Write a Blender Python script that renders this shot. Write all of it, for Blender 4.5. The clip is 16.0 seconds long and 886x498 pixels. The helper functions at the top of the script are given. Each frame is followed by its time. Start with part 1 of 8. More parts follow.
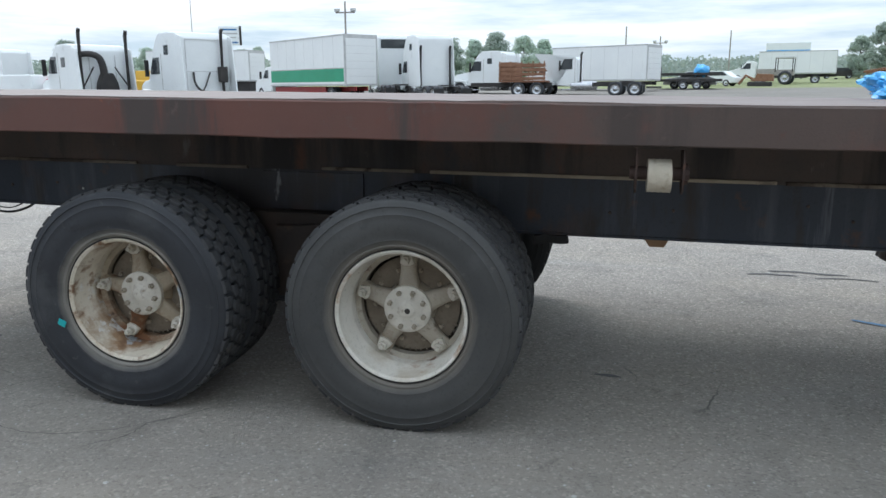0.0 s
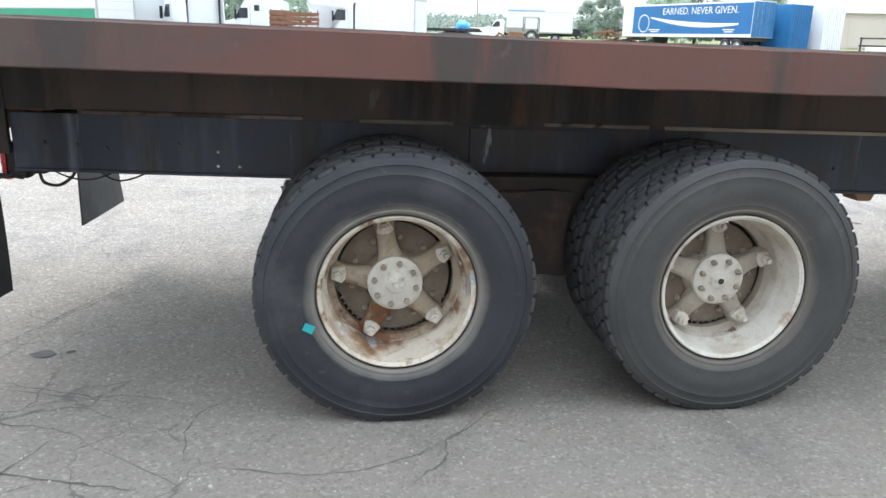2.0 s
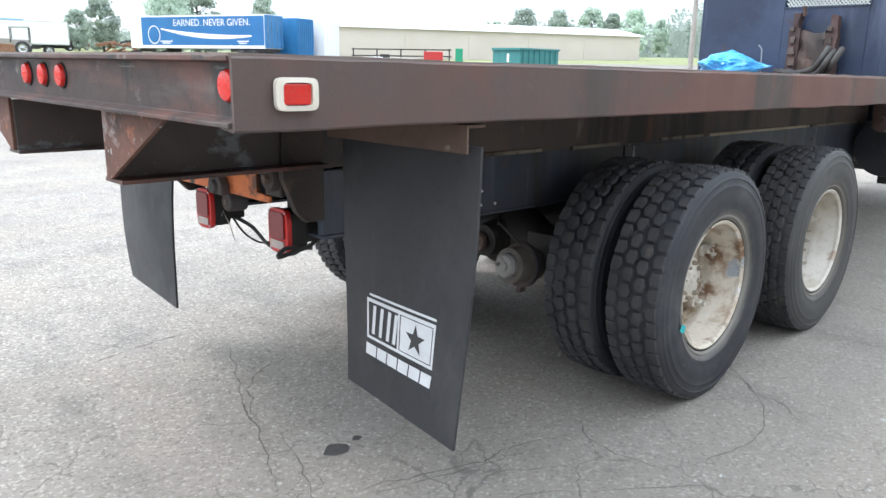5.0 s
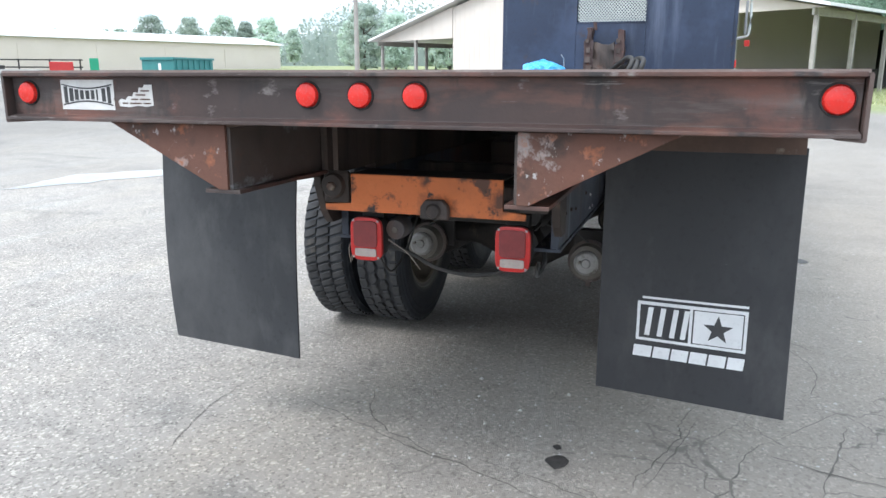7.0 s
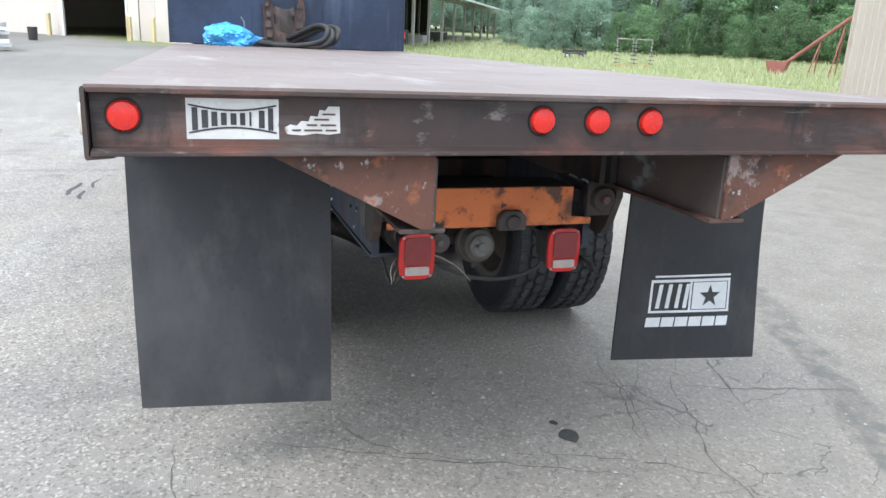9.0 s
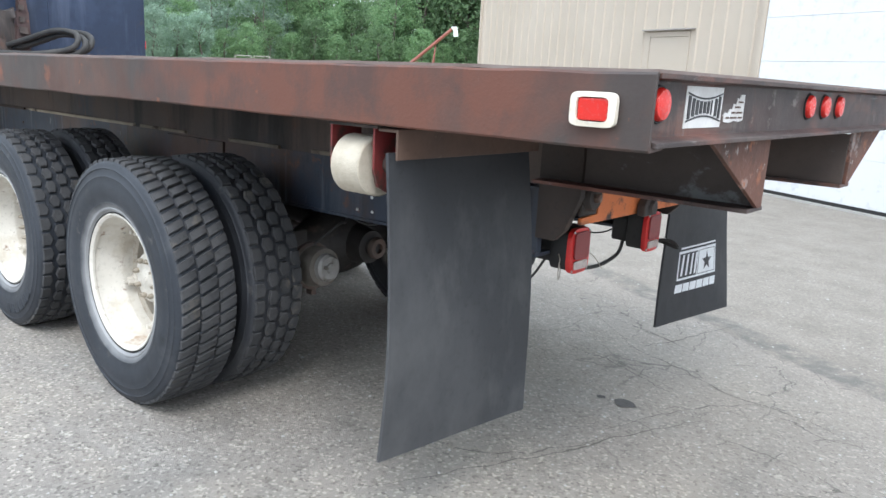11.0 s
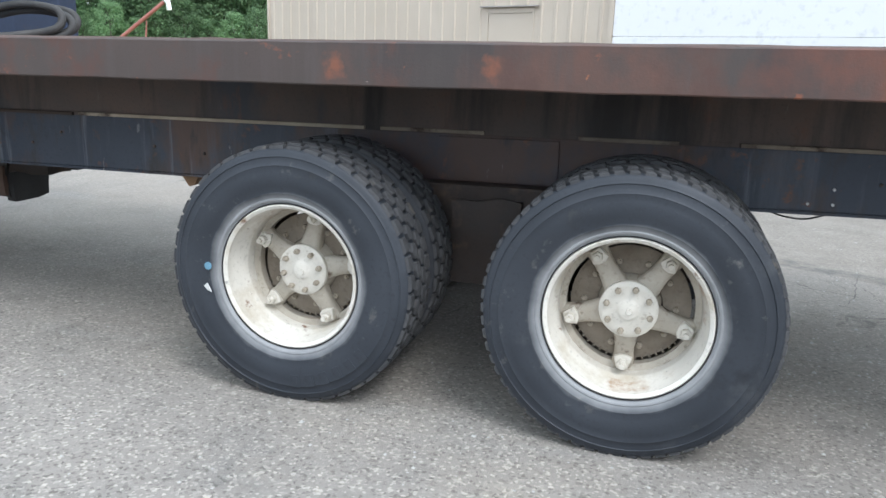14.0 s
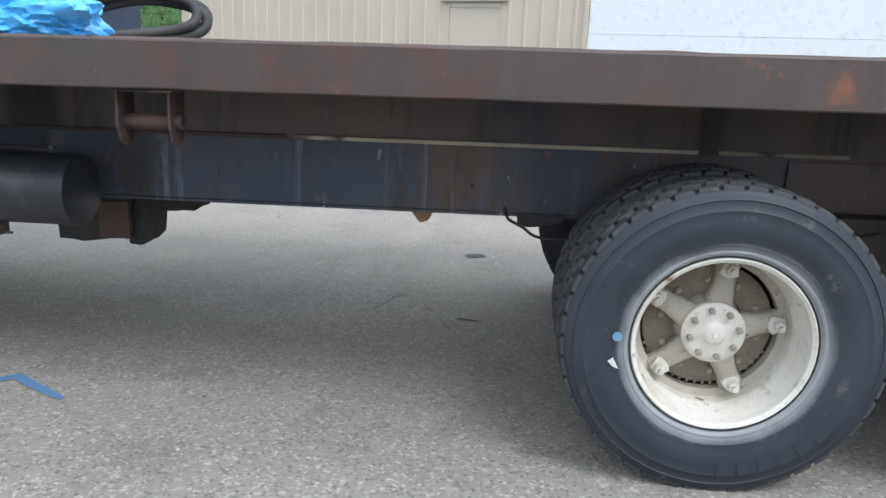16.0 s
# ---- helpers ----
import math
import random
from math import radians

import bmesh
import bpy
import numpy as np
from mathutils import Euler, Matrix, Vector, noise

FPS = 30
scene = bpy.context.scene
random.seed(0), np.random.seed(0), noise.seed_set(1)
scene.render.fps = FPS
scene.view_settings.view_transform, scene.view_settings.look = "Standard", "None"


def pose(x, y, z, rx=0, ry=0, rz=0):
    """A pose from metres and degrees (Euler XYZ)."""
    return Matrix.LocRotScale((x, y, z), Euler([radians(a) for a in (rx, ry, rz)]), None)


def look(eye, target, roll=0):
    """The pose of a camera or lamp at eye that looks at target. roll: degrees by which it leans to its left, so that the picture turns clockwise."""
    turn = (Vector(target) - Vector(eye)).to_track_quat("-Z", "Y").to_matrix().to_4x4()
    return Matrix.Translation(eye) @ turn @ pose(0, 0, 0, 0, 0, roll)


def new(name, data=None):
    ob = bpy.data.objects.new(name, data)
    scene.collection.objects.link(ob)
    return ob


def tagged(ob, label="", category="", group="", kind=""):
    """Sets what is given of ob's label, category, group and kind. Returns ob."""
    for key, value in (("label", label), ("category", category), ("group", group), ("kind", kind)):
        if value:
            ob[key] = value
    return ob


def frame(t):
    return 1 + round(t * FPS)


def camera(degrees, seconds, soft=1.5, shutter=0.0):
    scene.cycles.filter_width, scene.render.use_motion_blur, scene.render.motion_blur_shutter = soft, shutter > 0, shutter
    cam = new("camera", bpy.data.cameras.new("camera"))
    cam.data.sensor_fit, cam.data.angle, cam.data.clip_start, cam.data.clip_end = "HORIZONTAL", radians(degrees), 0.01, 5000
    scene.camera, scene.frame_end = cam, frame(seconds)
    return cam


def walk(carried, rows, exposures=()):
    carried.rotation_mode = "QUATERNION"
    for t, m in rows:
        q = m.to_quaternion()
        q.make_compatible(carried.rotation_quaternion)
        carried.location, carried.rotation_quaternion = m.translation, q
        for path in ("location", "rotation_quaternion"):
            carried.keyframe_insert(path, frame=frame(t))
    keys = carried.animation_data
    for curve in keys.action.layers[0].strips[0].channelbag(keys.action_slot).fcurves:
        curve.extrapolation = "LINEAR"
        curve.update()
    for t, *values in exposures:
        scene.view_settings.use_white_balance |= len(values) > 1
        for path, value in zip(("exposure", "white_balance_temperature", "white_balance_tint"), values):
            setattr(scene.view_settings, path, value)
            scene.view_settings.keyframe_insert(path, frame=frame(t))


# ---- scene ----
cam = camera(61.5, 16.0)
PATH = [
    (0, (2.148, -4.138, 1.488), (1.742, -2.226, 1.063), -0.2),
    (0.5, (1.552, -4.081, 1.465), (1.174, -2.174, 0.995), -1.2),
    (1, (0.946, -3.961, 1.458), (0.75, -2.036, 0.954), 0.8),
    (1.5, (0.374, -3.897, 1.443), (0.471, -1.977, 0.895), 1.2),
    (2, (-0.183, -3.793, 1.425), (0.076, -1.885, 0.89), 1.7),
    (2.5, (-0.758, -3.689, 1.427), (-0.234, -1.829, 0.911), 3.4),
    (3, (-1.24, -3.56, 1.39), (-0.402, -1.817, 0.882), 3.3),
    (3.5, (-1.732, -3.403, 1.408), (-0.714, -1.757, 0.903), 3.7),
    (4, (-2.229, -3.198, 1.442), (-1.14, -1.597, 0.94), 1.1),
    (4.5, (-2.68, -2.911, 1.456), (-1.512, -1.362, 0.967), 1.4),
    (5, (-3.115, -2.598, 1.467), (-1.748, -1.219, 0.984), 0.9),
    (5.2, (-3.253, -2.434, 1.442), (-1.859, -1.084, 0.955), 0.3),
    (7.3, (-4.282, -0.563, 1.471), (-2.373, -0.159, 1.032), 0.5),
    (7.5, (-4.322, -0.364, 1.451), (-2.387, -0.097, 1.024), 0.8),
    (8, (-4.348, 0.128, 1.479), (-2.389, 0.139, 1.079), 0.9),
    (8.5, (-4.31, 0.588, 1.573), (-2.38, 0.303, 1.133), 1.9),
    (8.7, (-4.221, 0.744, 1.618), (-2.327, 0.332, 1.124), 2.4),
    (10.8, (-3.136, 2.43, 1.469), (-1.819, 1.004, 0.989), 2.2),
    (11, (-3.01, 2.567, 1.452), (-1.73, 1.1, 0.996), 3.1),
    (11.5, (-2.625, 2.875, 1.448), (-1.507, 1.284, 0.983), 2.3),
    (12, (-2.221, 3.208, 1.43), (-1.162, 1.584, 0.938), 1.6),
    (12.5, (-1.716, 3.447, 1.39), (-0.73, 1.78, 0.891), -1.1),
    (13, (-1.22, 3.574, 1.383), (-0.348, 1.832, 0.931), 1.1),
    (13.5, (-0.656, 3.686, 1.371), (0.011, 1.866, 0.877), 0.9),
    (14, (-0.087, 3.739, 1.371), (0.469, 1.879, 0.888), 2.0),
    (14.5, (0.457, 3.798, 1.393), (0.845, 1.896, 0.911), 1.5),
    (15, (1.02, 3.726, 1.404), (1.341, 1.813, 0.914), 1.3),
    (15.5, (1.555, 3.681, 1.404), (1.828, 1.759, 0.922), 1.7),
    (16, (2.043, 3.528, 1.382), (2.21, 1.596, 0.892), 2.4),
]
walk(cam, [(t, look(eye, target, roll)) for t, eye, target, roll in PATH],
     exposures=[(0, 0.24, 6200, 8.5), (0.5, 0.36, 6220, 8.5), (1, 0.61, 6290, 9), (1.5, 1.0, 6350, 10.5), (2, 1.08, 6410, 10.5), (3, 1.23, 6410, 11), (4.5, 1.19, 6380, 11), (8, 1.04, 6210, 10), (11, 1.03, 6250, 10), (12.5, 1.03, 6220, 10), (14, 0.86, 6180, 9.5), (15, 0.75, 6170, 10), (16, 0.71, 6170, 10)])

# ---- sky and light ----
world = bpy.data.worlds.new("overcast_sky")
scene.world = world
world.use_nodes = True
wt = world.node_tree
wt.nodes.clear()
w_out = wt.nodes.new("ShaderNodeOutputWorld")
w_bg = wt.nodes.new("ShaderNodeBackground")
w_sky = wt.nodes.new("ShaderNodeTexSky")
w_sky.sky_type, w_sky.sun_disc = "NISHITA", False
w_sky.sun_elevation, w_sky.sun_rotation = radians(51), radians(-45)
w_sky.air_density, w_sky.dust_density = 1.0, 4.0
w_co = wt.nodes.new("ShaderNodeTexCoord")
w_map = wt.nodes.new("ShaderNodeMapping")
w_map.inputs["Scale"].default_value = (1.0, 1.0, 9.0)
w_noise = wt.nodes.new("ShaderNodeTexNoise")
w_noise.inputs["Scale"].default_value, w_noise.inputs["Detail"].default_value = 2.6, 6
w_noise.inputs["Roughness"].default_value = 0.6
w_ramp = wt.nodes.new("ShaderNodeValToRGB")
w_ramp.color_ramp.elements[0].position, w_ramp.color_ramp.elements[0].color = 0.38, (6.6, 8.1, 9.3, 1)
w_ramp.color_ramp.elements[1].position, w_ramp.color_ramp.elements[1].color = 0.56, (11.0, 11.7, 12.6, 1)
w_mix = wt.nodes.new("ShaderNodeMixRGB")
w_mix.inputs["Fac"].default_value = 0.9
wt.links.new(w_co.outputs["Generated"], w_map.inputs["Vector"])
wt.links.new(w_map.outputs["Vector"], w_noise.inputs["Vector"])
wt.links.new(w_noise.outputs["Fac"], w_ramp.inputs["Fac"])
wt.links.new(w_sky.outputs["Color"], w_mix.inputs["Color1"])
wt.links.new(w_ramp.outputs["Color"], w_mix.inputs["Color2"])
# an overcast sky is brighter overhead than at the horizon
w_sep = wt.nodes.new("ShaderNodeSeparateXYZ")
w_rise = wt.nodes.new("ShaderNodeMapRange")
w_rise.inputs["To Min"].default_value, w_rise.inputs["To Max"].default_value = 0.74, 1.42
w_mul = wt.nodes.new("ShaderNodeVectorMath")
w_mul.operation = "SCALE"
wt.links.new(w_co.outputs["Generated"], w_sep.inputs[0])
wt.links.new(w_sep.outputs["Z"], w_rise.inputs["Value"])
wt.links.new(w_mix.outputs["Color"], w_mul.inputs[0])
wt.links.new(w_rise.outputs["Result"], w_mul.inputs["Scale"])
wt.links.new(w_mul.outputs["Vector"], w_bg.inputs["Color"])
w_bg.inputs["Strength"].default_value = 0.110
wt.links.new(w_bg.outputs["Background"], w_out.inputs["Surface"])

sun = new("sun", bpy.data.lights.new("sun", "SUN"))
sun.data.energy, sun.data.angle, sun.data.color = 1.1, radians(20), (1.0, 0.985, 0.96)
sun.matrix_world = look((-17, 17, 30), (0, 0, 0))

# ---- small tools ----
def mesh_of(name, bm, material, smooth=False):
    bmesh.ops.recalc_face_normals(bm, faces=bm.faces)
    me = bpy.data.meshes.new(name)
    bm.to_mesh(me)
    bm.free()
    for p in me.polygons:
        p.use_smooth = smooth
    me.materials.append(material)
    return me


def part(name, bm, material, parent=None, label="", smooth=False, m=None):
    """One mesh object under a thing or under a part."""
    ob = new(name, mesh_of(name, bm, material, smooth))
    if smooth:
        ob.data.set_sharp_from_angle(angle=radians(38))
    if parent is not None:
        ob.parent = parent
    if m is not None:
        ob.matrix_basis = m
    if label:
        ob["label"] = label
    return ob


def shared(name, me, parent, m=None):
    ob = new(name, me)
    ob.parent = parent
    if m is not None:
        ob.matrix_basis = m
    return ob


def thing(name, label, category, group="", m=None, kind=""):
    ob = new(name)
    ob.empty_display_size = 0.2
    if m is not None:
        ob.matrix_basis = m
    return tagged(ob, label, category, group, kind)


def box(x0, x1, y0, y1, z0, z1, bevel=0.0, bm=None):
    own = bmesh.new()
    v = [own.verts.new((x, y, z)) for x in (x0, x1) for y in (y0, y1) for z in (z0, z1)]
    for a, b, c, d in ((0, 1, 3, 2), (4, 6, 7, 5), (0, 4, 5, 1), (2, 3, 7, 6), (0, 2, 6, 4), (1, 5, 7, 3)):
        own.faces.new((v[a], v[b], v[c], v[d]))
    if bevel:
        bmesh.ops.bevel(own, geom=own.edges[:], offset=bevel, segments=2, affect="EDGES", profile=0.6)
    return joined(bm, own)


def joined(bm, own):
    if bm is None:
        return own
    off = len(bm.verts)
    vs = [bm.verts.new(v.co) for v in own.verts]
    own.verts.index_update()
    for f in own.faces:
        bm.faces.new([vs[v.index] for v in f.verts])
    own.free()
    return bm


def moved(own, m, bm=None):
    own.transform(m)
    return joined(bm, own)


def lathe(profile, axis="Y", seg=48, closed=False, bm=None, cap=True):
    """Profile of (radius, along) turned about an axis."""
    own = bmesh.new()
    rings = []
    for r, h in profile:
        ring = []
        for k in range(seg):
            a = 2 * math.pi * k / seg
            c, s = r * math.cos(a), r * math.sin(a)
            p = {"Y": (c, h, s), "Z": (c, s, h), "X": (h, c, s)}[axis]
            ring.append(own.verts.new(p))
        rings.append(ring)
    for i in range(len(rings) - (0 if closed else 1)):
        a, b = rings[i], rings[(i + 1) % len(rings)]
        for k in range(seg):
            own.faces.new((a[k], a[(k + 1) % seg], b[(k + 1) % seg], b[k]))
    if not closed and cap:
        for ring in (rings[0], rings[-1]):
            if profile[rings.index(ring)][0] > 1e-4:
                try:
                    own.faces.new(ring)
                except ValueError:
                    pass
    bmesh.ops.remove_doubles(own, verts=own.verts, dist=1e-5)
    return joined(bm, own)


def prism(points, axis, a, b, bm=None, bevel=0.0):
    """A flat outline of two coordinates, pushed out along an axis from a to b."""
    own = bmesh.new()
    put = {"X": lambda p, h: (h, p[0], p[1]), "Y": lambda p, h: (p[0], h, p[1]), "Z": lambda p, h: (p[0], p[1], h)}[axis]
    lo = [own.verts.new(put(p, a)) for p in points]
    hi = [own.verts.new(put(p, b)) for p in points]
    own.faces.new(lo)
    own.faces.new(hi[::-1])
    n = len(points)
    for i in range(n):
        own.faces.new((lo[i], lo[(i + 1) % n], hi[(i + 1) % n], hi[i]))
    if bevel:
        bmesh.ops.recalc_face_normals(own, faces=own.faces)
        bmesh.ops.bevel(own, geom=own.edges[:], offset=bevel, segments=2, affect="EDGES", profile=0.6)
    return joined(bm, own)


def lumpy(x0, x1, y0, y1, z0, z1, seed, amp, bm=None):
    """A worn block of iron, its faces pitted and its sides uneven."""
    own = box(x0, x1, y0, y1, z0, z1)
    bmesh.ops.subdivide_edges(own, edges=own.edges[:], cuts=5, use_grid_fill=True)
    for v in own.verts:
        v.co += amp * Vector([noise.noise(v.co * 9.0 + Vector((seed, k * 7.0, 0))) for k in range(3)])
    return joined(bm, own)


def tube(points, radius, seg=8, bm=None):
    """A round tube along a bent line."""
    own = bmesh.new()
    pts = [Vector(p) for p in points]
    rings = []
    for i, p in enumerate(pts):
        way = (pts[min(i + 1, len(pts) - 1)] - pts[max(i - 1, 0)]).normalized()
        side = way.cross(Vector((0, 0, 1)))
        side = side.normalized() if side.length > 1e-3 else Vector((1, 0, 0))
        up = side.cross(way)
        r = radius[i] if isinstance(radius, (list, tuple)) else radius
        rings.append([own.verts.new(p + r * (math.cos(a) * side + math.sin(a) * up)) for a in (2 * math.pi * k / seg for k in range(seg))])
    for a, b in zip(rings, rings[1:]):
        for k in range(seg):
            own.faces.new((a[k], a[(k + 1) % seg], b[(k + 1) % seg], b[k]))
    own.faces.new(rings[0])
    own.faces.new(rings[-1][::-1])
    return joined(bm, own)


def curve_points(points, steps=6):
    """A smooth line through the points."""
    p = [Vector(q) for q in points]
    out = []
    for i in range(len(p) - 1):
        a, b, c, d = p[max(i - 1, 0)], p[i], p[i + 1], p[min(i + 2, len(p) - 1)]
        for k in range(steps):
            t = k / steps
            out.append(0.5 * (2 * b + (c - a) * t + (2 * a - 5 * b + 4 * c - d) * t * t + (3 * b - a - 3 * c + d) * t**3))
    return out + [p[-1]]


def rise(x, y):
    """Height of the yard: level round the truck, climbing gently away from it."""
    r = math.hypot(x - 0.5, y)
    return 0.024 * max(0.0, r - 9.0) ** 2 / (max(0.0, r - 9.0) + 4.0)


# ---- materials ----
def surf(name, c1, c2, scale=3.0, rough=0.7, metal=0.0, bump=0.15, bscale=60.0, spots=(), stretch=(1, 1, 1), rvar=0.15, detail=6, jitter=False):
    """Two tones mixed at a large scale, fine grain, optional stains of their own colour: (colour, scale, from, to, stretch)."""
    m = bpy.data.materials.new(name)
    m.use_nodes = True
    nt = m.node_tree
    N, L = nt.nodes.new, nt.links.new
    bsdf = nt.nodes["Principled BSDF"]
    co = N("ShaderNodeTexCoord").outputs["Object"]
    if jitter:
        info = N("ShaderNodeObjectInfo")
        add = N("ShaderNodeVectorMath")
        add.operation = "MULTIPLY_ADD"
        L(info.outputs["Random"], add.inputs[0])
        add.inputs[1].default_value = (17.0, 31.0, 23.0)
        L(co, add.inputs[2])
        co = add.outputs[0]

    def noisy(s, st, d=6, r=0.6):
        mp, n = N("ShaderNodeMapping"), N("ShaderNodeTexNoise")
        mp.inputs["Scale"].default_value = st
        n.inputs["Scale"].default_value, n.inputs["Detail"].default_value, n.inputs["Roughness"].default_value = s, d, r
        L(co, mp.inputs["Vector"])
        L(mp.outputs["Vector"], n.inputs["Vector"])
        return n.outputs["Fac"]

    def mix(fac, a, b):
        x = N("ShaderNodeMixRGB")
        L(fac, x.inputs["Fac"])
        for key, val in (("Color1", a), ("Color2", b)):
            if isinstance(val, tuple):
                x.inputs[key].default_value = (*val, 1)
            else:
                L(val, x.inputs[key])
        return x.outputs["Color"]

    def between(fac, lo, hi):
        r = N("ShaderNodeMapRange")
        r.inputs["From Min"].default_value, r.inputs["From Max"].default_value = lo, hi
        L(fac, r.inputs["Value"])
        return r.outputs["Result"]

    col = mix(between(noisy(scale, stretch, detail), 0.33, 0.67), c1, c2)
    grain = noisy(bscale, (1, 1, 1), 3)
    dark = tuple(0.72 * a for a in c1)
    col = mix(between(grain, 0.55, 0.85), col, dark)
    for colour, s, lo, hi, *st in spots:
        col = mix(between(noisy(s, st[0] if st else (1, 1, 1), 7, 0.65), lo, hi), col, colour)
    L(col, bsdf.inputs["Base Color"])
    rr = N("ShaderNodeMapRange")
    rr.inputs["To Min"].default_value, rr.inputs["To Max"].default_value = max(0.03, rough - rvar), min(1, rough + rvar)
    L(noisy(scale * 4, (1, 1, 1), 4), rr.inputs["Value"])
    L(rr.outputs["Result"], bsdf.inputs["Roughness"])
    bsdf.inputs["Metallic"].default_value = metal
    if bump:
        b = N("ShaderNodeBump")
        b.inputs["Strength"].default_value, b.inputs["Distance"].default_value = bump, 0.006
        L(grain, b.inputs["Height"])
        L(b.outputs["Normal"], bsdf.inputs["Normal"])
    return m


def rust_zone(m, middle, half, colour, scale=2.2, deep=0.72):
    """A long patch of heavier rust along a rail, ragged at its ends."""
    nt = m.node_tree
    N, L = nt.nodes.new, nt.links.new
    bsdf = nt.nodes["Principled BSDF"]
    src = bsdf.inputs["Base Color"].links[0].from_socket
    co, sep, n = N("ShaderNodeTexCoord"), N("ShaderNodeSeparateXYZ"), N("ShaderNodeTexNoise")
    L(co.outputs["Object"], sep.inputs[0])
    n.inputs["Scale"].default_value, n.inputs["Detail"].default_value, n.inputs["Roughness"].default_value = scale, 7, 0.65
    L(co.outputs["Object"], n.inputs["Vector"])
    off, size, add, r, mx = N("ShaderNodeMath"), N("ShaderNodeMath"), N("ShaderNodeMath"), N("ShaderNodeMapRange"), N("ShaderNodeMixRGB")
    off.operation, size.operation, add.operation = "SUBTRACT", "ABSOLUTE", "MULTIPLY_ADD"
    L(sep.outputs["X"], off.inputs[0])
    off.inputs[1].default_value = middle
    L(off.outputs[0], size.inputs[0])
    L(n.outputs["Fac"], add.inputs[0])
    add.inputs[1].default_value = -3.2
    L(size.outputs[0], add.inputs[2])
    r.inputs["From Min"].default_value, r.inputs["From Max"].default_value = half - 2.1, half - 1.3
    r.inputs["To Min"].default_value, r.inputs["To Max"].default_value = deep, 0.0
    L(add.outputs[0], r.inputs["Value"])
    L(r.outputs["Result"], mx.inputs["Fac"])
    L(src, mx.inputs["Color1"])
    mx.inputs["Color2"].default_value = (*colour, 1)
    L(mx.outputs["Color"], bsdf.inputs["Base Color"])
    return m


def rust_spot(m, x, z, half, colour, axis=(1, 0, 1), deep=0.85):
    """One ragged bloom of fresh rust."""
    nt = m.node_tree
    N, L = nt.nodes.new, nt.links.new
    bsdf = nt.nodes["Principled BSDF"]
    src = bsdf.inputs["Base Color"].links[0].from_socket
    co, mp, ln, n, add, r, mx = N("ShaderNodeTexCoord"), N("ShaderNodeMapping"), N("ShaderNodeVectorMath"), N("ShaderNodeTexNoise"), N("ShaderNodeMath"), N("ShaderNodeMapRange"), N("ShaderNodeMixRGB")
    mp.inputs["Location"].default_value, mp.inputs["Scale"].default_value = (-x * axis[0], -x * axis[1], -z), axis
    ln.operation, add.operation = "LENGTH", "MULTIPLY_ADD"
    L(co.outputs["Object"], mp.inputs["Vector"])
    L(mp.outputs["Vector"], ln.inputs[0])
    n.inputs["Scale"].default_value, n.inputs["Detail"].default_value, n.inputs["Roughness"].default_value = 14, 6, 0.65
    L(co.outputs["Object"], n.inputs["Vector"])
    L(n.outputs["Fac"], add.inputs[0])
    add.inputs[1].default_value = 3.0 * half
    L(ln.outputs["Value"], add.inputs[2])
    r.inputs["From Min"].default_value, r.inputs["From Max"].default_value = 1.7 * half, 2.4 * half
    r.inputs["To Min"].default_value, r.inputs["To Max"].default_value = deep, 0.0
    L(add.outputs[0], r.inputs["Value"])
    L(r.outputs["Result"], mx.inputs["Fac"])
    L(src, mx.inputs["Color1"])
    mx.inputs["Color2"].default_value = (*colour, 1)
    L(mx.outputs["Color"], bsdf.inputs["Base Color"])


def stained(m, colour, scale, lo, hi, stretch):
    """One more layer of stains on a finished material."""
    nt = m.node_tree
    N, L = nt.nodes.new, nt.links.new
    bsdf = nt.nodes["Principled BSDF"]
    src = bsdf.inputs["Base Color"].links[0].from_socket
    co, mp, n, r, mx = N("ShaderNodeTexCoord"), N("ShaderNodeMapping"), N("ShaderNodeTexNoise"), N("ShaderNodeMapRange"), N("ShaderNodeMixRGB")
    mp.inputs["Scale"].default_value = stretch
    n.inputs["Scale"].default_value, n.inputs["Detail"].default_value, n.inputs["Roughness"].default_value = scale, 7, 0.65
    r.inputs["From Min"].default_value, r.inputs["From Max"].default_value = lo, hi
    L(co.outputs["Object"], mp.inputs["Vector"])
    L(mp.outputs["Vector"], n.inputs["Vector"])
    L(n.outputs["Fac"], r.inputs["Value"])
    L(r.outputs["Result"], mx.inputs["Fac"])
    L(src, mx.inputs["Color1"])
    mx.inputs["Color2"].default_value = (*colour, 1)
    L(mx.outputs["Color"], bsdf.inputs["Base Color"])


M = {}
M["rail_left"] = rust_zone(surf("rusty_brown_left_rail", (0.062, 0.044, 0.038), (0.048, 0.039, 0.036), 1.1, 0.6, 0.0, 0.10, 110,
                 [((0.125, 0.052, 0.034), 0.9, 0.54, 0.72, (1, 1, 0.7)), ((0.042, 0.031, 0.029), 2.3, 0.54, 0.66, (1, 1, 0.10)), ((0.066, 0.052, 0.048), 7.0, 0.56, 0.76, (1.6, 1.6, 0.10)), ((0.20, 0.070, 0.03), 2.6, 0.70, 0.86, (1, 1, 1.6)), ((0.40, 0.14, 0.05), 11.0, 0.69, 0.75), ((0.03, 0.022, 0.02), 18.0, 0.70, 0.75)]), -1.25, 0.78, (0.150, 0.047, 0.025), 2.6, 0.70)
for spot, wide in ((1.10, 0.055), (0.50, 0.060)):
    rust_spot(M["rail_left"], spot, 1.355, wide, (0.22, 0.075, 0.037), deep=0.7)
